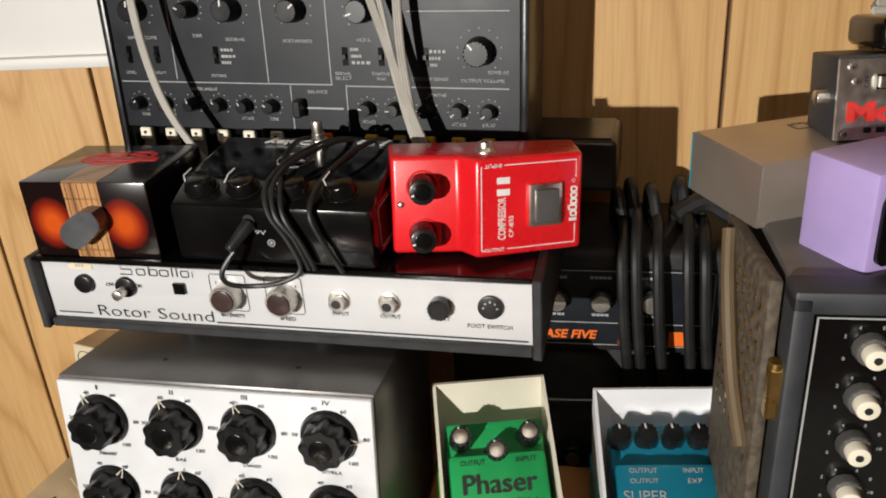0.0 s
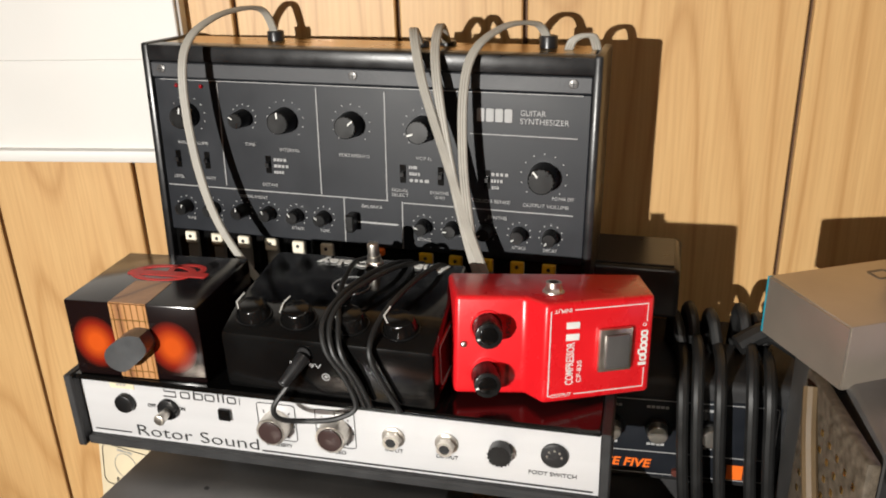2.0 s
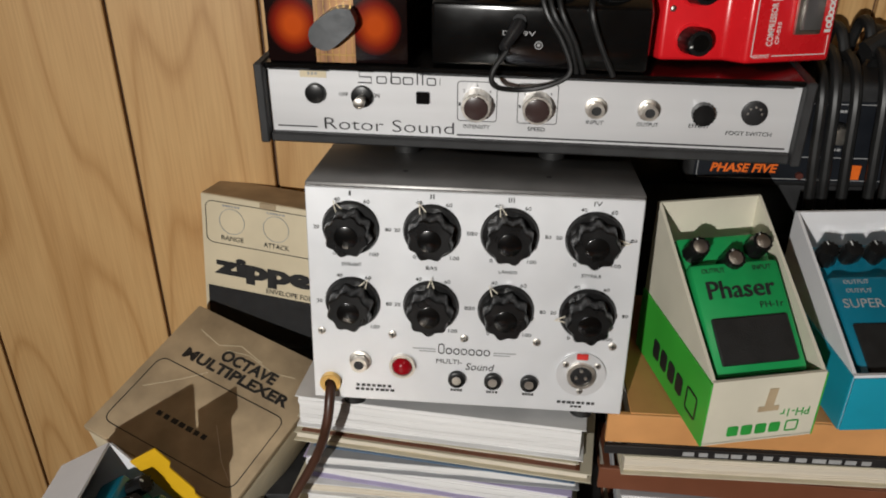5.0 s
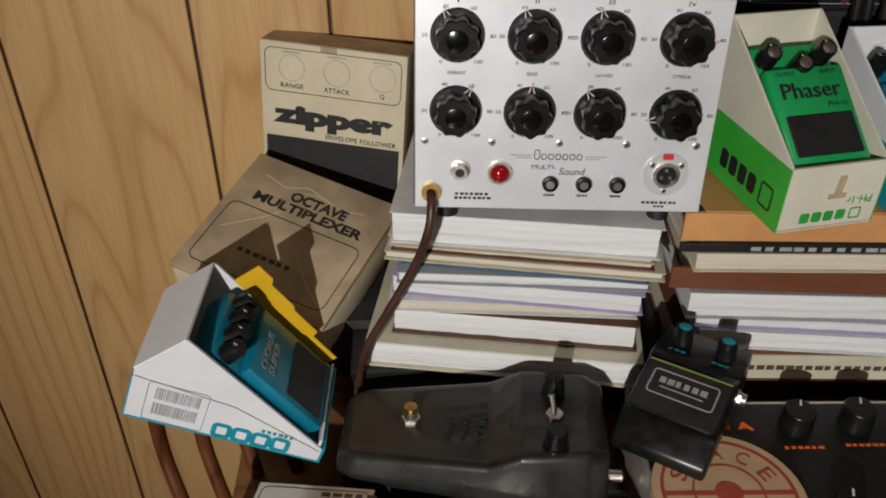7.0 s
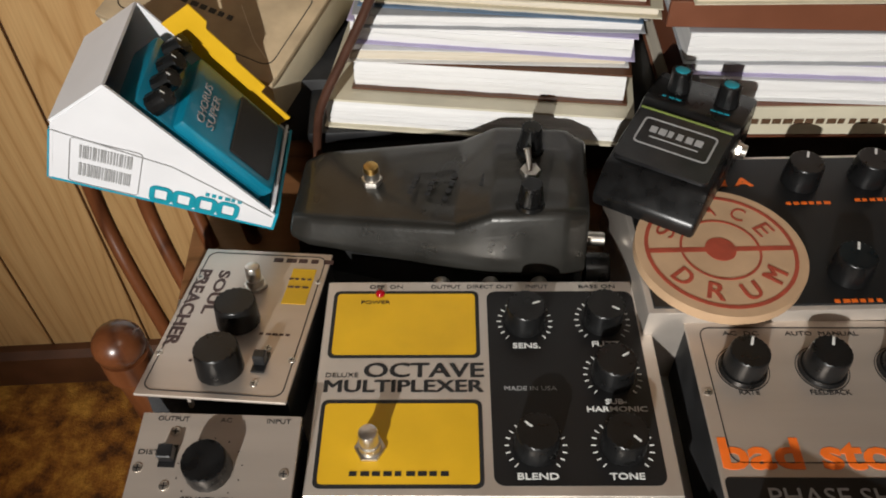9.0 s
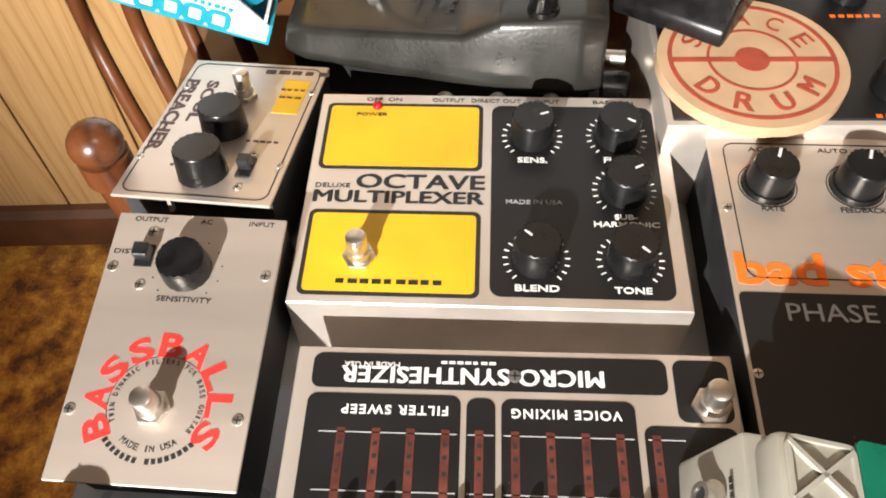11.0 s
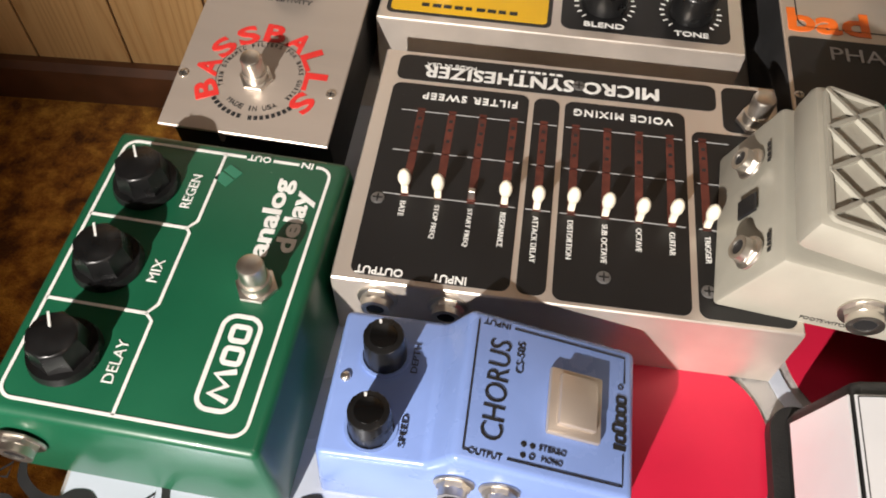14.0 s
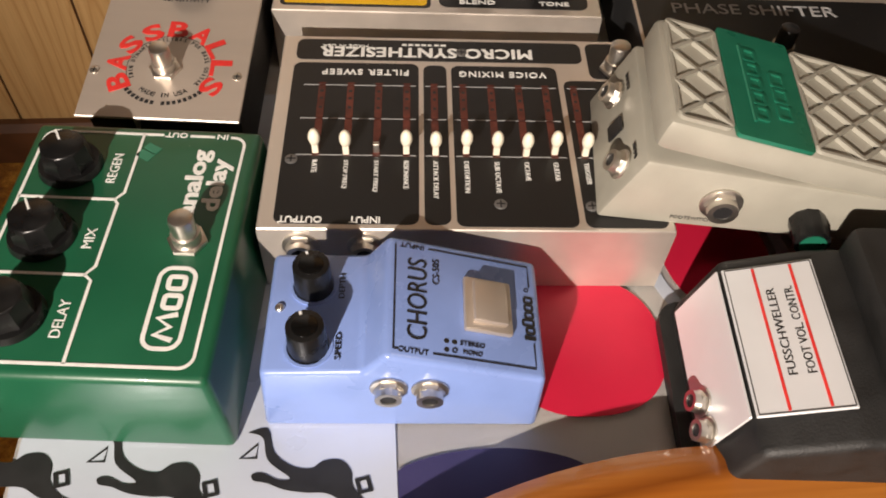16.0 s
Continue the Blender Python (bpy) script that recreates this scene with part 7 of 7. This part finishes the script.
cb = thing("boxed_octave_pedal", pose(0.112, 0.452, ZR + 0.001, 0, 0, 3), "teal pedal wrapped in plastic in its opened white carton", "effects pedal")
tray(cb, 0.084, 0.12, 0.044, 0.100, 0.0022, CARDTEAL, CARDWHITE)
part("printed_front", bx(-0.042, 0.042, -0.0612, -0.0602, 0, 0.042), CARDTEAL, cb, "teal printed front")
compact_pedal(cb, pose(0.0, 0.008, 0.028, 27, 0, 0), PEDALTEAL, 0.066, 0.116, (("SUPER", -0.014, 0.004, 0.028, 0.007, GREYINK), ("OUTPUT", -0.014, 0.021, 0.018, 0.0032, GREYINK), ("OUTPUT", -0.014, 0.014, 0.018, 0.0032, GREYINK), ("INPUT", 0.018, 0.021, 0.013, 0.0032, GREYINK), ("EXP", 0.018, 0.014, 0.009, 0.0032, GREYINK)), 4)
plastic, tt, pbsdf = node_mat("crinkled_clear_plastic")
pbsdf.inputs["Transmission Weight"].default_value = 1.0
pbsdf.inputs["Roughness"].default_value = 0.08
pbsdf.inputs["IOR"].default_value = 1.08
pbsdf.inputs["Specular IOR Level"].default_value = 1.0
bm = bmesh.new()
g = [[bm.verts.new((-0.032 + 0.064 * i / 16, 0.022 + 0.036 * j / 10, 0.044 + 0.006 * noise.noise(Vector((i * 0.45, j * 0.45, 2.2))))) for i in range(17)] for j in range(11)]
for j in range(10):
    for i in range(16):
        bm.faces.new((g[j][i], g[j][i + 1], g[j + 1][i + 1], g[j + 1][i]))
w = part("plastic_bag", bm, plastic, cb, "crumpled clear plastic bag", pose(0.0, 0.008, 0.028, 27, 0, 0), 60)
w.visible_shadow = False

# teal chorus-type pedal in its white carton, tipped on the chair and table
A, B_, C_, D_, E_ = Vector((-0.493, 0.340, 0.835)), Vector((-0.474, 0.347, 0.884)), Vector((-0.414, 0.424, 0.913)), Vector((-0.331, 0.407, 0.807)), Vector((-0.354, 0.336, 0.780))
ux = (E_ - A).normalized()
uz = ux.cross(Vector((0.2, 0.98, 0.0))).normalized()
uy = uz.cross(ux).normalized()
L5 = (E_ - A).length
BM = Matrix(((ux.x, uy.x, uz.x, A.x), (ux.y, uy.y, uz.y, A.y), (ux.z, uy.z, uz.z, A.z), (0, 0, 0, 1)))
bb = thing("boxed_chorus_pedal", BM, "teal pedal and yellow insert in a tipped white carton", "effects pedal")
BD5 = 0.085
part("carton_base", bx(0, L5, 0, BD5, 0, 0.002), CARDTEAL, bb)
for y0 in (0.0002, BD5 - 0.002):
    bm = slab([(0.0, 0.001), (L5 - 0.002, 0.001), (L5 - 0.002, 0.016), (0.030, 0.094), (0.0, 0.052)], 0, 0.0018)
    part("carton_flap", bm, CARDWHITE, bb, "white triangular side wall", pose(0, y0 + 0.0018, 0, 90, 0, 0), None)
part("carton_end", bx(0.0, 0.002, 0.0, BD5, 0.001, 0.052), CARDWHITE, bb)
part("carton_flap", bx(0, 0.0505, 0.001, BD5 - 0.001, 0, 0.0018), CARDWHITE, bb, "raised white flap", pose(0.0, 0, 0.052, 0, -54.5, 0), None)
part("carton_end", bx(L5 - 0.002, L5, 0.0, BD5, 0.001, 0.018), CARDTEAL, bb, "teal carton end")
part("carton_end", bx(L5 - 0.006, L5 - 0.004, 0.002, BD5 - 0.002, 0.003, 0.024), CARDWHITE, bb)
S5 = front(-0.0004)
bm = None
rb = random.Random(5)
for row in (0.003, 0.020):
    x = 0.018
    while x < 0.050:
        q = rb.choice((0.0006, 0.0010, 0.0016))
        bm = bx(x, x + q, row + 0.006, row + 0.018, 0, 0.0003, bm=bm)
        x += q + rb.choice((0.0006, 0.001))
tagged(part("barcode", bm, GREYINK, bb, "", S5 @ pose(0, 0.002, 0), None), kind="stuff")
part("sticker_outline", outline(0.012, 0.056, 0.003, 0.045, 0, 0.003, 0.0004), GREYINK, bb, "", S5, None)
bm = None
for i in range(4):
    bm = outline(0.0650 + 0.0150 * i, 0.0765 + 0.0150 * i, 0.0035, 0.0165, 0, 0.003, 0.0036, 0.0003, bm)
part("maker_mark", bm, TEALINK, bb, "four teal blocks", S5, None)
part("crease", band([(0.0, 0.047), (0.075, 0.040), (L5 - 0.004, 0.014)], 0.0005, 0, 0.0003, False), GREYINK, bb, "", S5, None)
part("tray_edge", bx(-0.0012, -0.0002, 0.0, BD5, 0.001, 0.046), CARDTEAL, bb, "teal outer end of the tray")
bars(bb, 0.112, 0.0215, 0, 0.026, 0.003, 6, TEALINK, S5)
SL5 = math.degrees(math.atan2(0.078, L5 - 0.032))
T5 = pose(0.088, BD5 / 2 - 0.004, 0.056, 0, SL5, 0) @ pose(0, 0, 0, 0, 0, 90) @ pose(0, -0.004, -0.026)
compact_pedal(bb, T5, PEDALTEAL, 0.066, 0.108, (("SUPER", -0.006, 0.006, 0.032, 0.006, GREYINK), ("CHORUS", -0.004, 0.014, 0.036, 0.006, GREYINK)), 4)
part("insert_sheet", slab([(-0.05, 0.0), (0.06, 0.0), (0.06, 0.012), (0.03, 0.012), (0.028, 0.018), (0.0, 0.018), (-0.004, 0.021), (-0.03, 0.021), (-0.034, 0.026), (-0.05, 0.026)], 0, 0.0012), YELLOW, bb, "yellow folded insert", pose(0.088, BD5 - 0.004, 0.058, 0, SL5, 0) @ pose(0, 0, 0, 90, 0, 0), None)

# ---- two old cartons at the wall ----
zp_ = thing("envelope_filter_carton", pose(-0.3545, 0.617, TOP + 0.1155, -6, 2.5, -14), "yellowed upright carton of an envelope filter with black print", "carton")
ZW, ZH = 0.142, 0.1390
part("carton", bx(-ZW / 2, ZW / 2, 0, 0.042, 0, ZH, 0.0012), CARD, zp_)
part("carton_top", bx(-ZW / 2 + 0.001, ZW / 2 - 0.001, 0.001, 0.041, ZH, ZH + 0.0006), CARDBROWN, zp_, "browner carton top")
FZ = front(-0.0004)
zx = lambda f: -ZW / 2 + ZW * f
part("printed_frame", outline(zx(0.035), zx(0.965), 0.092, 0.1335, 0, 0.007, 0.0006), BLACKINK, zp_, "", FZ, None)
for f, nm, w in ((0.22, "RANGE", 0.025), (0.53, "ATTACK", 0.028), (0.84, "Q", 0.005)):
    part("printed_circle", ring(0.0125, 0.0005, 0, 0.0003, zx(f), 0.1155), GREYINK, zp_, "", FZ, None)
    text(zp_, nm, zx(f), 0.0985, 0, w * 0.9, 0.0047, BLACKINK, 0, FZ)
    bars(zp_, zx(f), 0.1305, 0, 0.018, 0.0018, 6, GREYINK, FZ)
text(zp_, "zipper", zx(0.5), 0.0668, 0, 0.120, 0.0245, BLACKINK, 0, FZ, bold=0.06)
text(zp_, "ENVELOPE FOLLOWER", zx(0.70), 0.0512, 0, 0.07, 0.0048, BLACKINK, 0, FZ)
part("printed_field", bx(zx(0.03), zx(0.97), 0.0, 0.0464, 0, 0.0004), BLACKINK, zp_, "black lower field", FZ, None)
part("tape", bx(zx(0.42), zx(0.53), 0.134, ZH, 0.0001, 0.0005), CARDBROWN, zp_, "brown tape", FZ, None)

oc = thing("octave_carton", pose(0, 0, 0), "worn tan carton of an octave multiplexer leaning against boxes", "carton")
cBL, cBR, cFR, cFL = Vector((-0.414, 0.612, 0.908)), Vector((-0.2952, 0.552, 0.876)), Vector((-0.345, 0.424, 0.845)), Vector((-0.492, 0.490, 0.864))
cc = (cBL + cBR + cFR + cFL) / 4
cx_ = ((cBR - cBL) + (cFR - cFL)).normalized()
cz_ = cx_.cross(((cBL - cFL) + (cBR - cFR))).normalized()
cy_ = cz_.cross(cx_)
OM2 = Matrix(((cx_.x, cy_.x, cz_.x, cc.x), (cx_.y, cy_.y, cz_.y, cc.y), (cx_.z, cy_.z, cz_.z, cc.z), (0, 0, 0, 1)))
oc.matrix_world = OM2
CW = ((cBR - cBL).length + (cFR - cFL).length) / 2
CD = ((cBL - cFL).length + (cBR - cFR).length) / 2
part("carton", bx(-CW / 2, CW / 2, -CD / 2, CD / 2, -0.052, -0.0005, 0.0015), CARD, oc, "yellowed carton sides")
part("carton_lid", bx(-CW / 2 - 0.001, CW / 2 + 0.001, -CD / 2 - 0.001, CD / 2 + 0.001, -0.006, 0.0, 0.0012), CARDBROWN, oc, "tan lid with black print")
text(oc, "OCTAVE", 0.008, 0.040, 0, 0.058, 0.012, BLACKINK, 0, None, bold=0.04)
text(oc, "MULTIPLEXER", 0.004, 0.026, 0, 0.112, 0.011, BLACKINK, 0, None, bold=0.04)
part("printed_frame", outline(-CW / 2 + 0.008, CW / 2 - 0.008, -CD / 2 + 0.012, 0.012, 0, 0.008, 0.0008), BLACKINK, oc, "", None, None)
bars(oc, -0.004, -0.034, 0, 0.055, 0.0045, 7, BLACKINK)
part("crease", band([(-0.02, 0.045), (0.0, 0.05), (0.03, 0.045), (0.05, 0.05)], 0.0006, 0, 0.0002, False), CARD, oc, "", None, None)
part("crease", band([(-0.055, 0.052), (-0.03, 0.046), (-0.012, 0.055), (0.015, 0.049)], 0.0008, 0, 0.0002, False), CARD, oc, "", None, None)
part("crease", band([(-0.06, -0.02), (-0.035, 0.002), (-0.02, 0.018)], 0.0006, 0, 0.0002, False), CARD, oc, "", None, None)
part("crease", band([(0.02, -0.02), (0.045, -0.045), (0.06, -0.055)], 0.0006, 0, 0.0002, False), CARD, oc, "", None, None)
stand = thing("dark_carton", pose(-0.352, 0.56, TOP - 0.001), "dark carton under the old cartons", "carton")
part("body", bx(-0.07, 0.06, -0.09, 0.09, 0, 0.062, 0.002), MATBLACK, stand)
part("body", bx(-0.06, 0.075, 0.045, 0.105, 0.062, 0.115, 0.002), MATBLACK, stand)

# ---- black gear on the wall side, right ----
back = thing("amplifier_cabinet", pose(0.06, 0.60, TOP - 0.001), "black amplifier cabinet standing behind the books", "amplifier")
part("cabinet", bx(-0.10, 0.125, -0.020, 0.065, 0, 0.302, 0.004), MATBLACK, back)
part("front_trim", bx(-0.095, 0.118, -0.024, -0.019, 0.250, 0.256, 0.001, 1), BLACK, back)
kb = part("knob", cyl(0.011, 0, 0.014, -0.005, 0.205, seg=28, bev=0.0015, flute=0.04), KNOBBLACK, back, "", front(-0.020))
part("cap", cyl(0.006, 0.0138, 0.0148, -0.005, 0.205, seg=20), CHROME, kb, "", front(-0.020))
p5 = thing("phase_pedal_unit", pose(0.0889, 0.5691, 1.0525, 0, 0, -3), "flat black phase unit with chrome knobs and orange lettering", "effects unit")
part("case", bx(-0.085, 0.087, 0.001, 0.100, 0.0, 0.086, 0.006, 3), MATBLACK, p5)
part("front_panel", rplate(-0.08, 0.068, 0.006, 0.072, -0.001, 0.0005, 0.003), PANELGREY, p5, "dark front panel", front(0.0005))
F5 = front(0.0)
part("printed_line", outline(-0.078, 0.066, 0.008, 0.070, 0, 0.003, 0.0006), GREYINK, p5, "", F5, None)
part("printed_line", bx(-0.078, 0.060, 0.0265, 0.0272, 0, 0.0003), GREYINK, p5, "", F5, None)
for x in (-0.046, -0.014, 0.022):
    k = part("knob", cyl(0.0085, 0.0003, 0.004, x, 0.048, seg=32, bev=0.0006), KNOBBLACK, p5, "black and chrome knob", F5)
    part("cap", cyl(0.0070, 0.004, 0.011, x, 0.048, seg=28, bev=0.0008, flute=0.03), CHROME, k, "", F5)
    bars(p5, x, 0.0335, 0, 0.013, 0.002, 4, GREYINK, F5)
    bars(p5, x, 0.0645, 0, 0.016, 0.002, 5, GREYINK, F5)
text(p5, "PHASE FIVE", -0.042, 0.0165, 0, 0.052, 0.0075, ORANGEINK, 0, F5, shear=0.2, bold=0.03)
part("orange_block", bx(0.036, 0.047, 0.009, 0.021, 0, 0.0004), ORANGEINK, p5, "orange printed block", F5, None)
part("button", cyl(0.0028, 0, 0.003, 0.001, 0.0115, seg=16), REDSLOT, p5, "", F5)
loop = thing("coiled_cable", pose(0, 0, 0), "thick black cable looped over the phase unit", "cable")
over = lambda pts: [(0.04 + (x - 0.04) * 1.075, y + 0.036, 1.39 - (1.39 - z) * 1.07) for x, y, z in pts]
for i, (x, dz_) in enumerate(((0.088, 0.0), (0.097, 0.006), (0.111, 0.002), (0.130, 0.006), (0.141, 0.0))):
    part("loop", tube(over([(x, 0.595, 1.120), (x, 0.575, 1.160 + dz_), (x - 0.001, 0.545, 1.166 + dz_), (x - 0.003, 0.522, 1.152), (x - 0.001, 0.516, 1.11), (x + 0.003, 0.516, 1.07), (x + 0.008, 0.520, 1.035), (x + 0.01, 0.53, 1.02)]), 0.0042, 10), CABLEBLACK, loop)
    part("loop", tube(over([(x - 0.003, 0.600, 1.13), (x - 0.004, 0.585, 1.176 + dz_), (x - 0.003, 0.570, 1.181 + dz_), (x - 0.001, 0.560, 1.170)]), 0.0042, 10), CABLEBLACK, loop)
part("tie", tube(over([(0.122, 0.555, 1.172), (0.14, 0.560, 1.180), (0.155, 0.557, 1.174), (0.17, 0.55, 1.165)]), 0.0075, 10), CABLEBLACK, loop)
part("strap", tube(over([(0.155, 0.565, 1.165), (0.165, 0.56, 1.180), (0.180, 0.552, 1.205)]), 0.0032, 8), MATBLACK, loop)
adp = thing("power_adapter", pose(0.050, 0.592, 1.1768, 0, 0, -8), "black rectangular power adapter beside the synthesizer", "power adapter")
part("body", bx(-0.05, 0.035, 0.0, 0.060, 0, 0.0375, 0.004, 3), BLACK, adp)
part("ridge", bx(-0.046, 0.031, 0.004, 0.056, 0.0375, 0.0388, 0.0006, 1), BLACK, adp)

amp = thing("valve_amplifier", pose(0.1525, 0.3785, 0.9367, 0, 0, -2), "grey-cased valve amplifier with a black panel of cream knobs", "amplifier")
part("case", bx(0.0, 0.26, 0.012, 0.19, TOP - 0.9365, 0.268, 0.004), DARKMETAL, amp)
bm = bx(-0.002, 0.008, 0, 0.02, TOP - 0.9365, 0.268, 0.002)
bx(-0.002, 0.262, 0, 0.02, 0.258, 0.270, 0.002, bm=bm)
part("front_frame", bm, CASEGREY, amp, "dark grey frame")
part("front_panel", bx(0.008, 0.26, 0.006, 0.012, TOP - 0.9365, 0.258), GLOSSBLACK, amp, "glossy black control panel")
FP = front(0.0058)
part("printed_line", band([(0.011, 0.0), (0.011, 0.254), (0.26, 0.254)], 0.0012, 0, 0.0005, False), GREYINK, amp, "", FP, None)
for i in range(6):
    z = 0.2385 - 0.0280 * i
    k = part("knob", cyl(0.0085, 0.0003, 0.006, 0.036, z, seg=28, bev=0.001, r2=0.0078, flute=0.03), DARKMETAL, amp, "metal knob with cream end", FP)
    part("cap", cyl(0.0056, 0.006, 0.0125, 0.036, z, seg=24, bev=0.001), CREAMCAP, k, "", FP)
    part("hole", cyl(0.002, 0.0123, 0.0128, 0.036, z, seg=14), BLACKINK, k, "", FP)
    for n, a in (("0", 215), ("2", 150), ("4", 115), ("6", 70), ("8", 30), ("10", -15)):
        text(amp, n, 0.036 + 0.0135 * math.cos(radians(a)), z + 0.0115 * math.sin(radians(a)), 0, 0.0012 * len(n), 0.002, GREYINK, 0, FP, "numeral")
part("brass_latch", join(bx(-0.008, -0.001, 0.004, 0.012, 0.195, 0.225, 0.001, 1), cyl(0.004, 0.222, 0.228, -0.0045, 0.008, seg=14)), BRASS, amp, "brass latch")
gr = thing("loudspeaker_grille", pose(0.1505, 0.3865, 0.9367, 0, 0, 2), "brown woven side panel with punched holes beside the amplifier", "grille")
part("panel", bx(-0.006, 0.001, 0.012, 0.10, 0, 0.266, 0.002), WEAVE, gr)
bm = None
for i in range(7):
    for j in range(10):
        bm = bx(-0.0066, -0.0058, 0.020 + 0.011 * i, 0.0225 + 0.011 * i, 0.15 + 0.0105 * j, 0.153 + 0.0105 * j, bm=bm)
part("eyelet_pattern", bm, BRASS, gr, "rows of punched eyelets", None, None)
strap = part("strap", tube([(-0.008, 0.085, 0.262), (-0.010, 0.07, 0.235), (-0.010, 0.045, 0.19), (-0.008, 0.02, 0.16)], 0.0042, 10), surf("tan_leather", (0.12, 0.08, 0.04), 0.6), gr, "leather strap")

ddir = Vector((0.151 - 0.125, 0.459 - 0.524, 0)).normalized()
drm = thing("drum_machine_carton", pose(0.125, 0.527, 1.2015, 0, 0, math.degrees(math.atan2(ddir.y, ddir.x)) + 90), "silver printed carton of a drum machine lying on the amplifier", "carton")
part("carton", bx(0.001, 0.21, -0.0695, -0.0005, 0, 0.038, 0.0012), CARDSILVER, drm)
part("carton_lining", bx(0.0, 0.001, -0.069, -0.001, 0.001, 0.037), CARDSILVER, drm)
part("blue_edge", bx(0.0, 0.004, -0.0006, 0.0004, 0.001, 0.037), CARDTEAL, drm, "blue carton edge", None, None)
bm = None
for i in range(4):
    bm = outline(0.056 + 0.014 * i, 0.067 + 0.014 * i, -0.024, -0.014, 0.038, 0.001, 0.0018, bm=bm)
SILVERINK = surf("dark_silver_ink", (0.13, 0.11, 0.09), 0.4, 0.3, 0.15, 60, 600, 0)
part("maker_mark", bm, SILVERINK, drm, "row of four outlined blocks", None, None)
text(drm, "DR-220", 0.088, -0.036, 0.038, 0.05, 0.007, SILVERINK, 0)

mo = thing("booster_pedal", pose(0.1965, 0.497, 1.241, -8, 0, 4) @ Matrix.Diagonal((1, 1, 0.9, 1)), "small chrome-fronted booster box with red lettering standing on a carton", "effects pedal")
part("body", bx(0, 0.1, 0.001, 0.04, 0, 0.052, 0.0015), CASEGREY, mo)
part("face_plate", bx(0.0, 0.1, -0.001, 0.001, 0.0, 0.050, 0.0004, 1), CHROME, mo, "scratched chrome face")
FM = front(-0.0012)
text(mo, "Mole", 0.027, 0.0175, 0, 0.042, 0.0125, REDINK, 0, FM, bold=0.06)
bars(mo, 0.033, 0.006, 0, 0.034, 0.0035, 5, BLACKINK, FM)
s = part("slide_switch", bx(0.020, 0.034, 0.031, 0.040, 0, 0.001), GLOSSBLACK, mo, "", FM, None)
part("lever", bx(0.021, 0.027, 0.032, 0.039, 0.001, 0.004, 0.0004, 1), CHROME, s, "", FM, None)
for x, z in ((0.007, 0.045), (0.010, 0.036), (0.006, 0.004)):
    screw(mo, x, z, 0, 0.0024, FM)
text(mo, "OFF", 0.0155, 0.036, 0, 0.007, 0.0026, BLACKINK, 90, FM)
part("jack_socket", cyl(0.0045, 0, 0.007, seg=18, bev=0.0006), CHROME, mo, "", pose(0.0, 0.012, 0.026, 0, -90, 0))
blk = thing("black_box", pose(0.216, 0.512, 1.2885, -6, 0, 6), "small black box under a coiled grey cable", "box")
part("body", bx(0, 0.09, -0.01, 0.035, 0, 0.017, 0.004, 3), GLOSSBLACK, blk)
gc = thing("coiled_grey_cable", pose(0.012, 0, -0.005), "grey cable coiled on the small black box", "cable")
for k in range(3):
    part("coil", tube([(0.198 + 0.002 * k, 0.50, 1.3165 + 0.004 * k), (0.215, 0.488 - 0.002 * k, 1.319 + 0.004 * k), (0.26, 0.49, 1.326 + 0.004 * k), (0.31, 0.51, 1.325 + 0.004 * k), (0.26, 0.535, 1.322 + 0.004 * k), (0.21, 0.52, 1.3185 + 0.004 * k), (0.198 + 0.002 * k, 0.50, 1.3165 + 0.004 * k)], 0.0024, 8), CABLEGREY, gc)

pu = thing("lilac_pedal", pose(0.1665, 0.439, 1.2005, 0, 0, -62), "lilac enamelled compact pedal with a black pad on the amplifier", "effects pedal")
part("body", bx(0, 0.044, 0.0, 0.11, 0, 0.055, 0.003), LILAC, pu)
part("pedal_pad", rplate(0.004, 0.085, 0.008, 0.044, 0, 0.003, 0.005), GLOSSBLACK, pu, "black inset pad", side_right(0.0435), None)
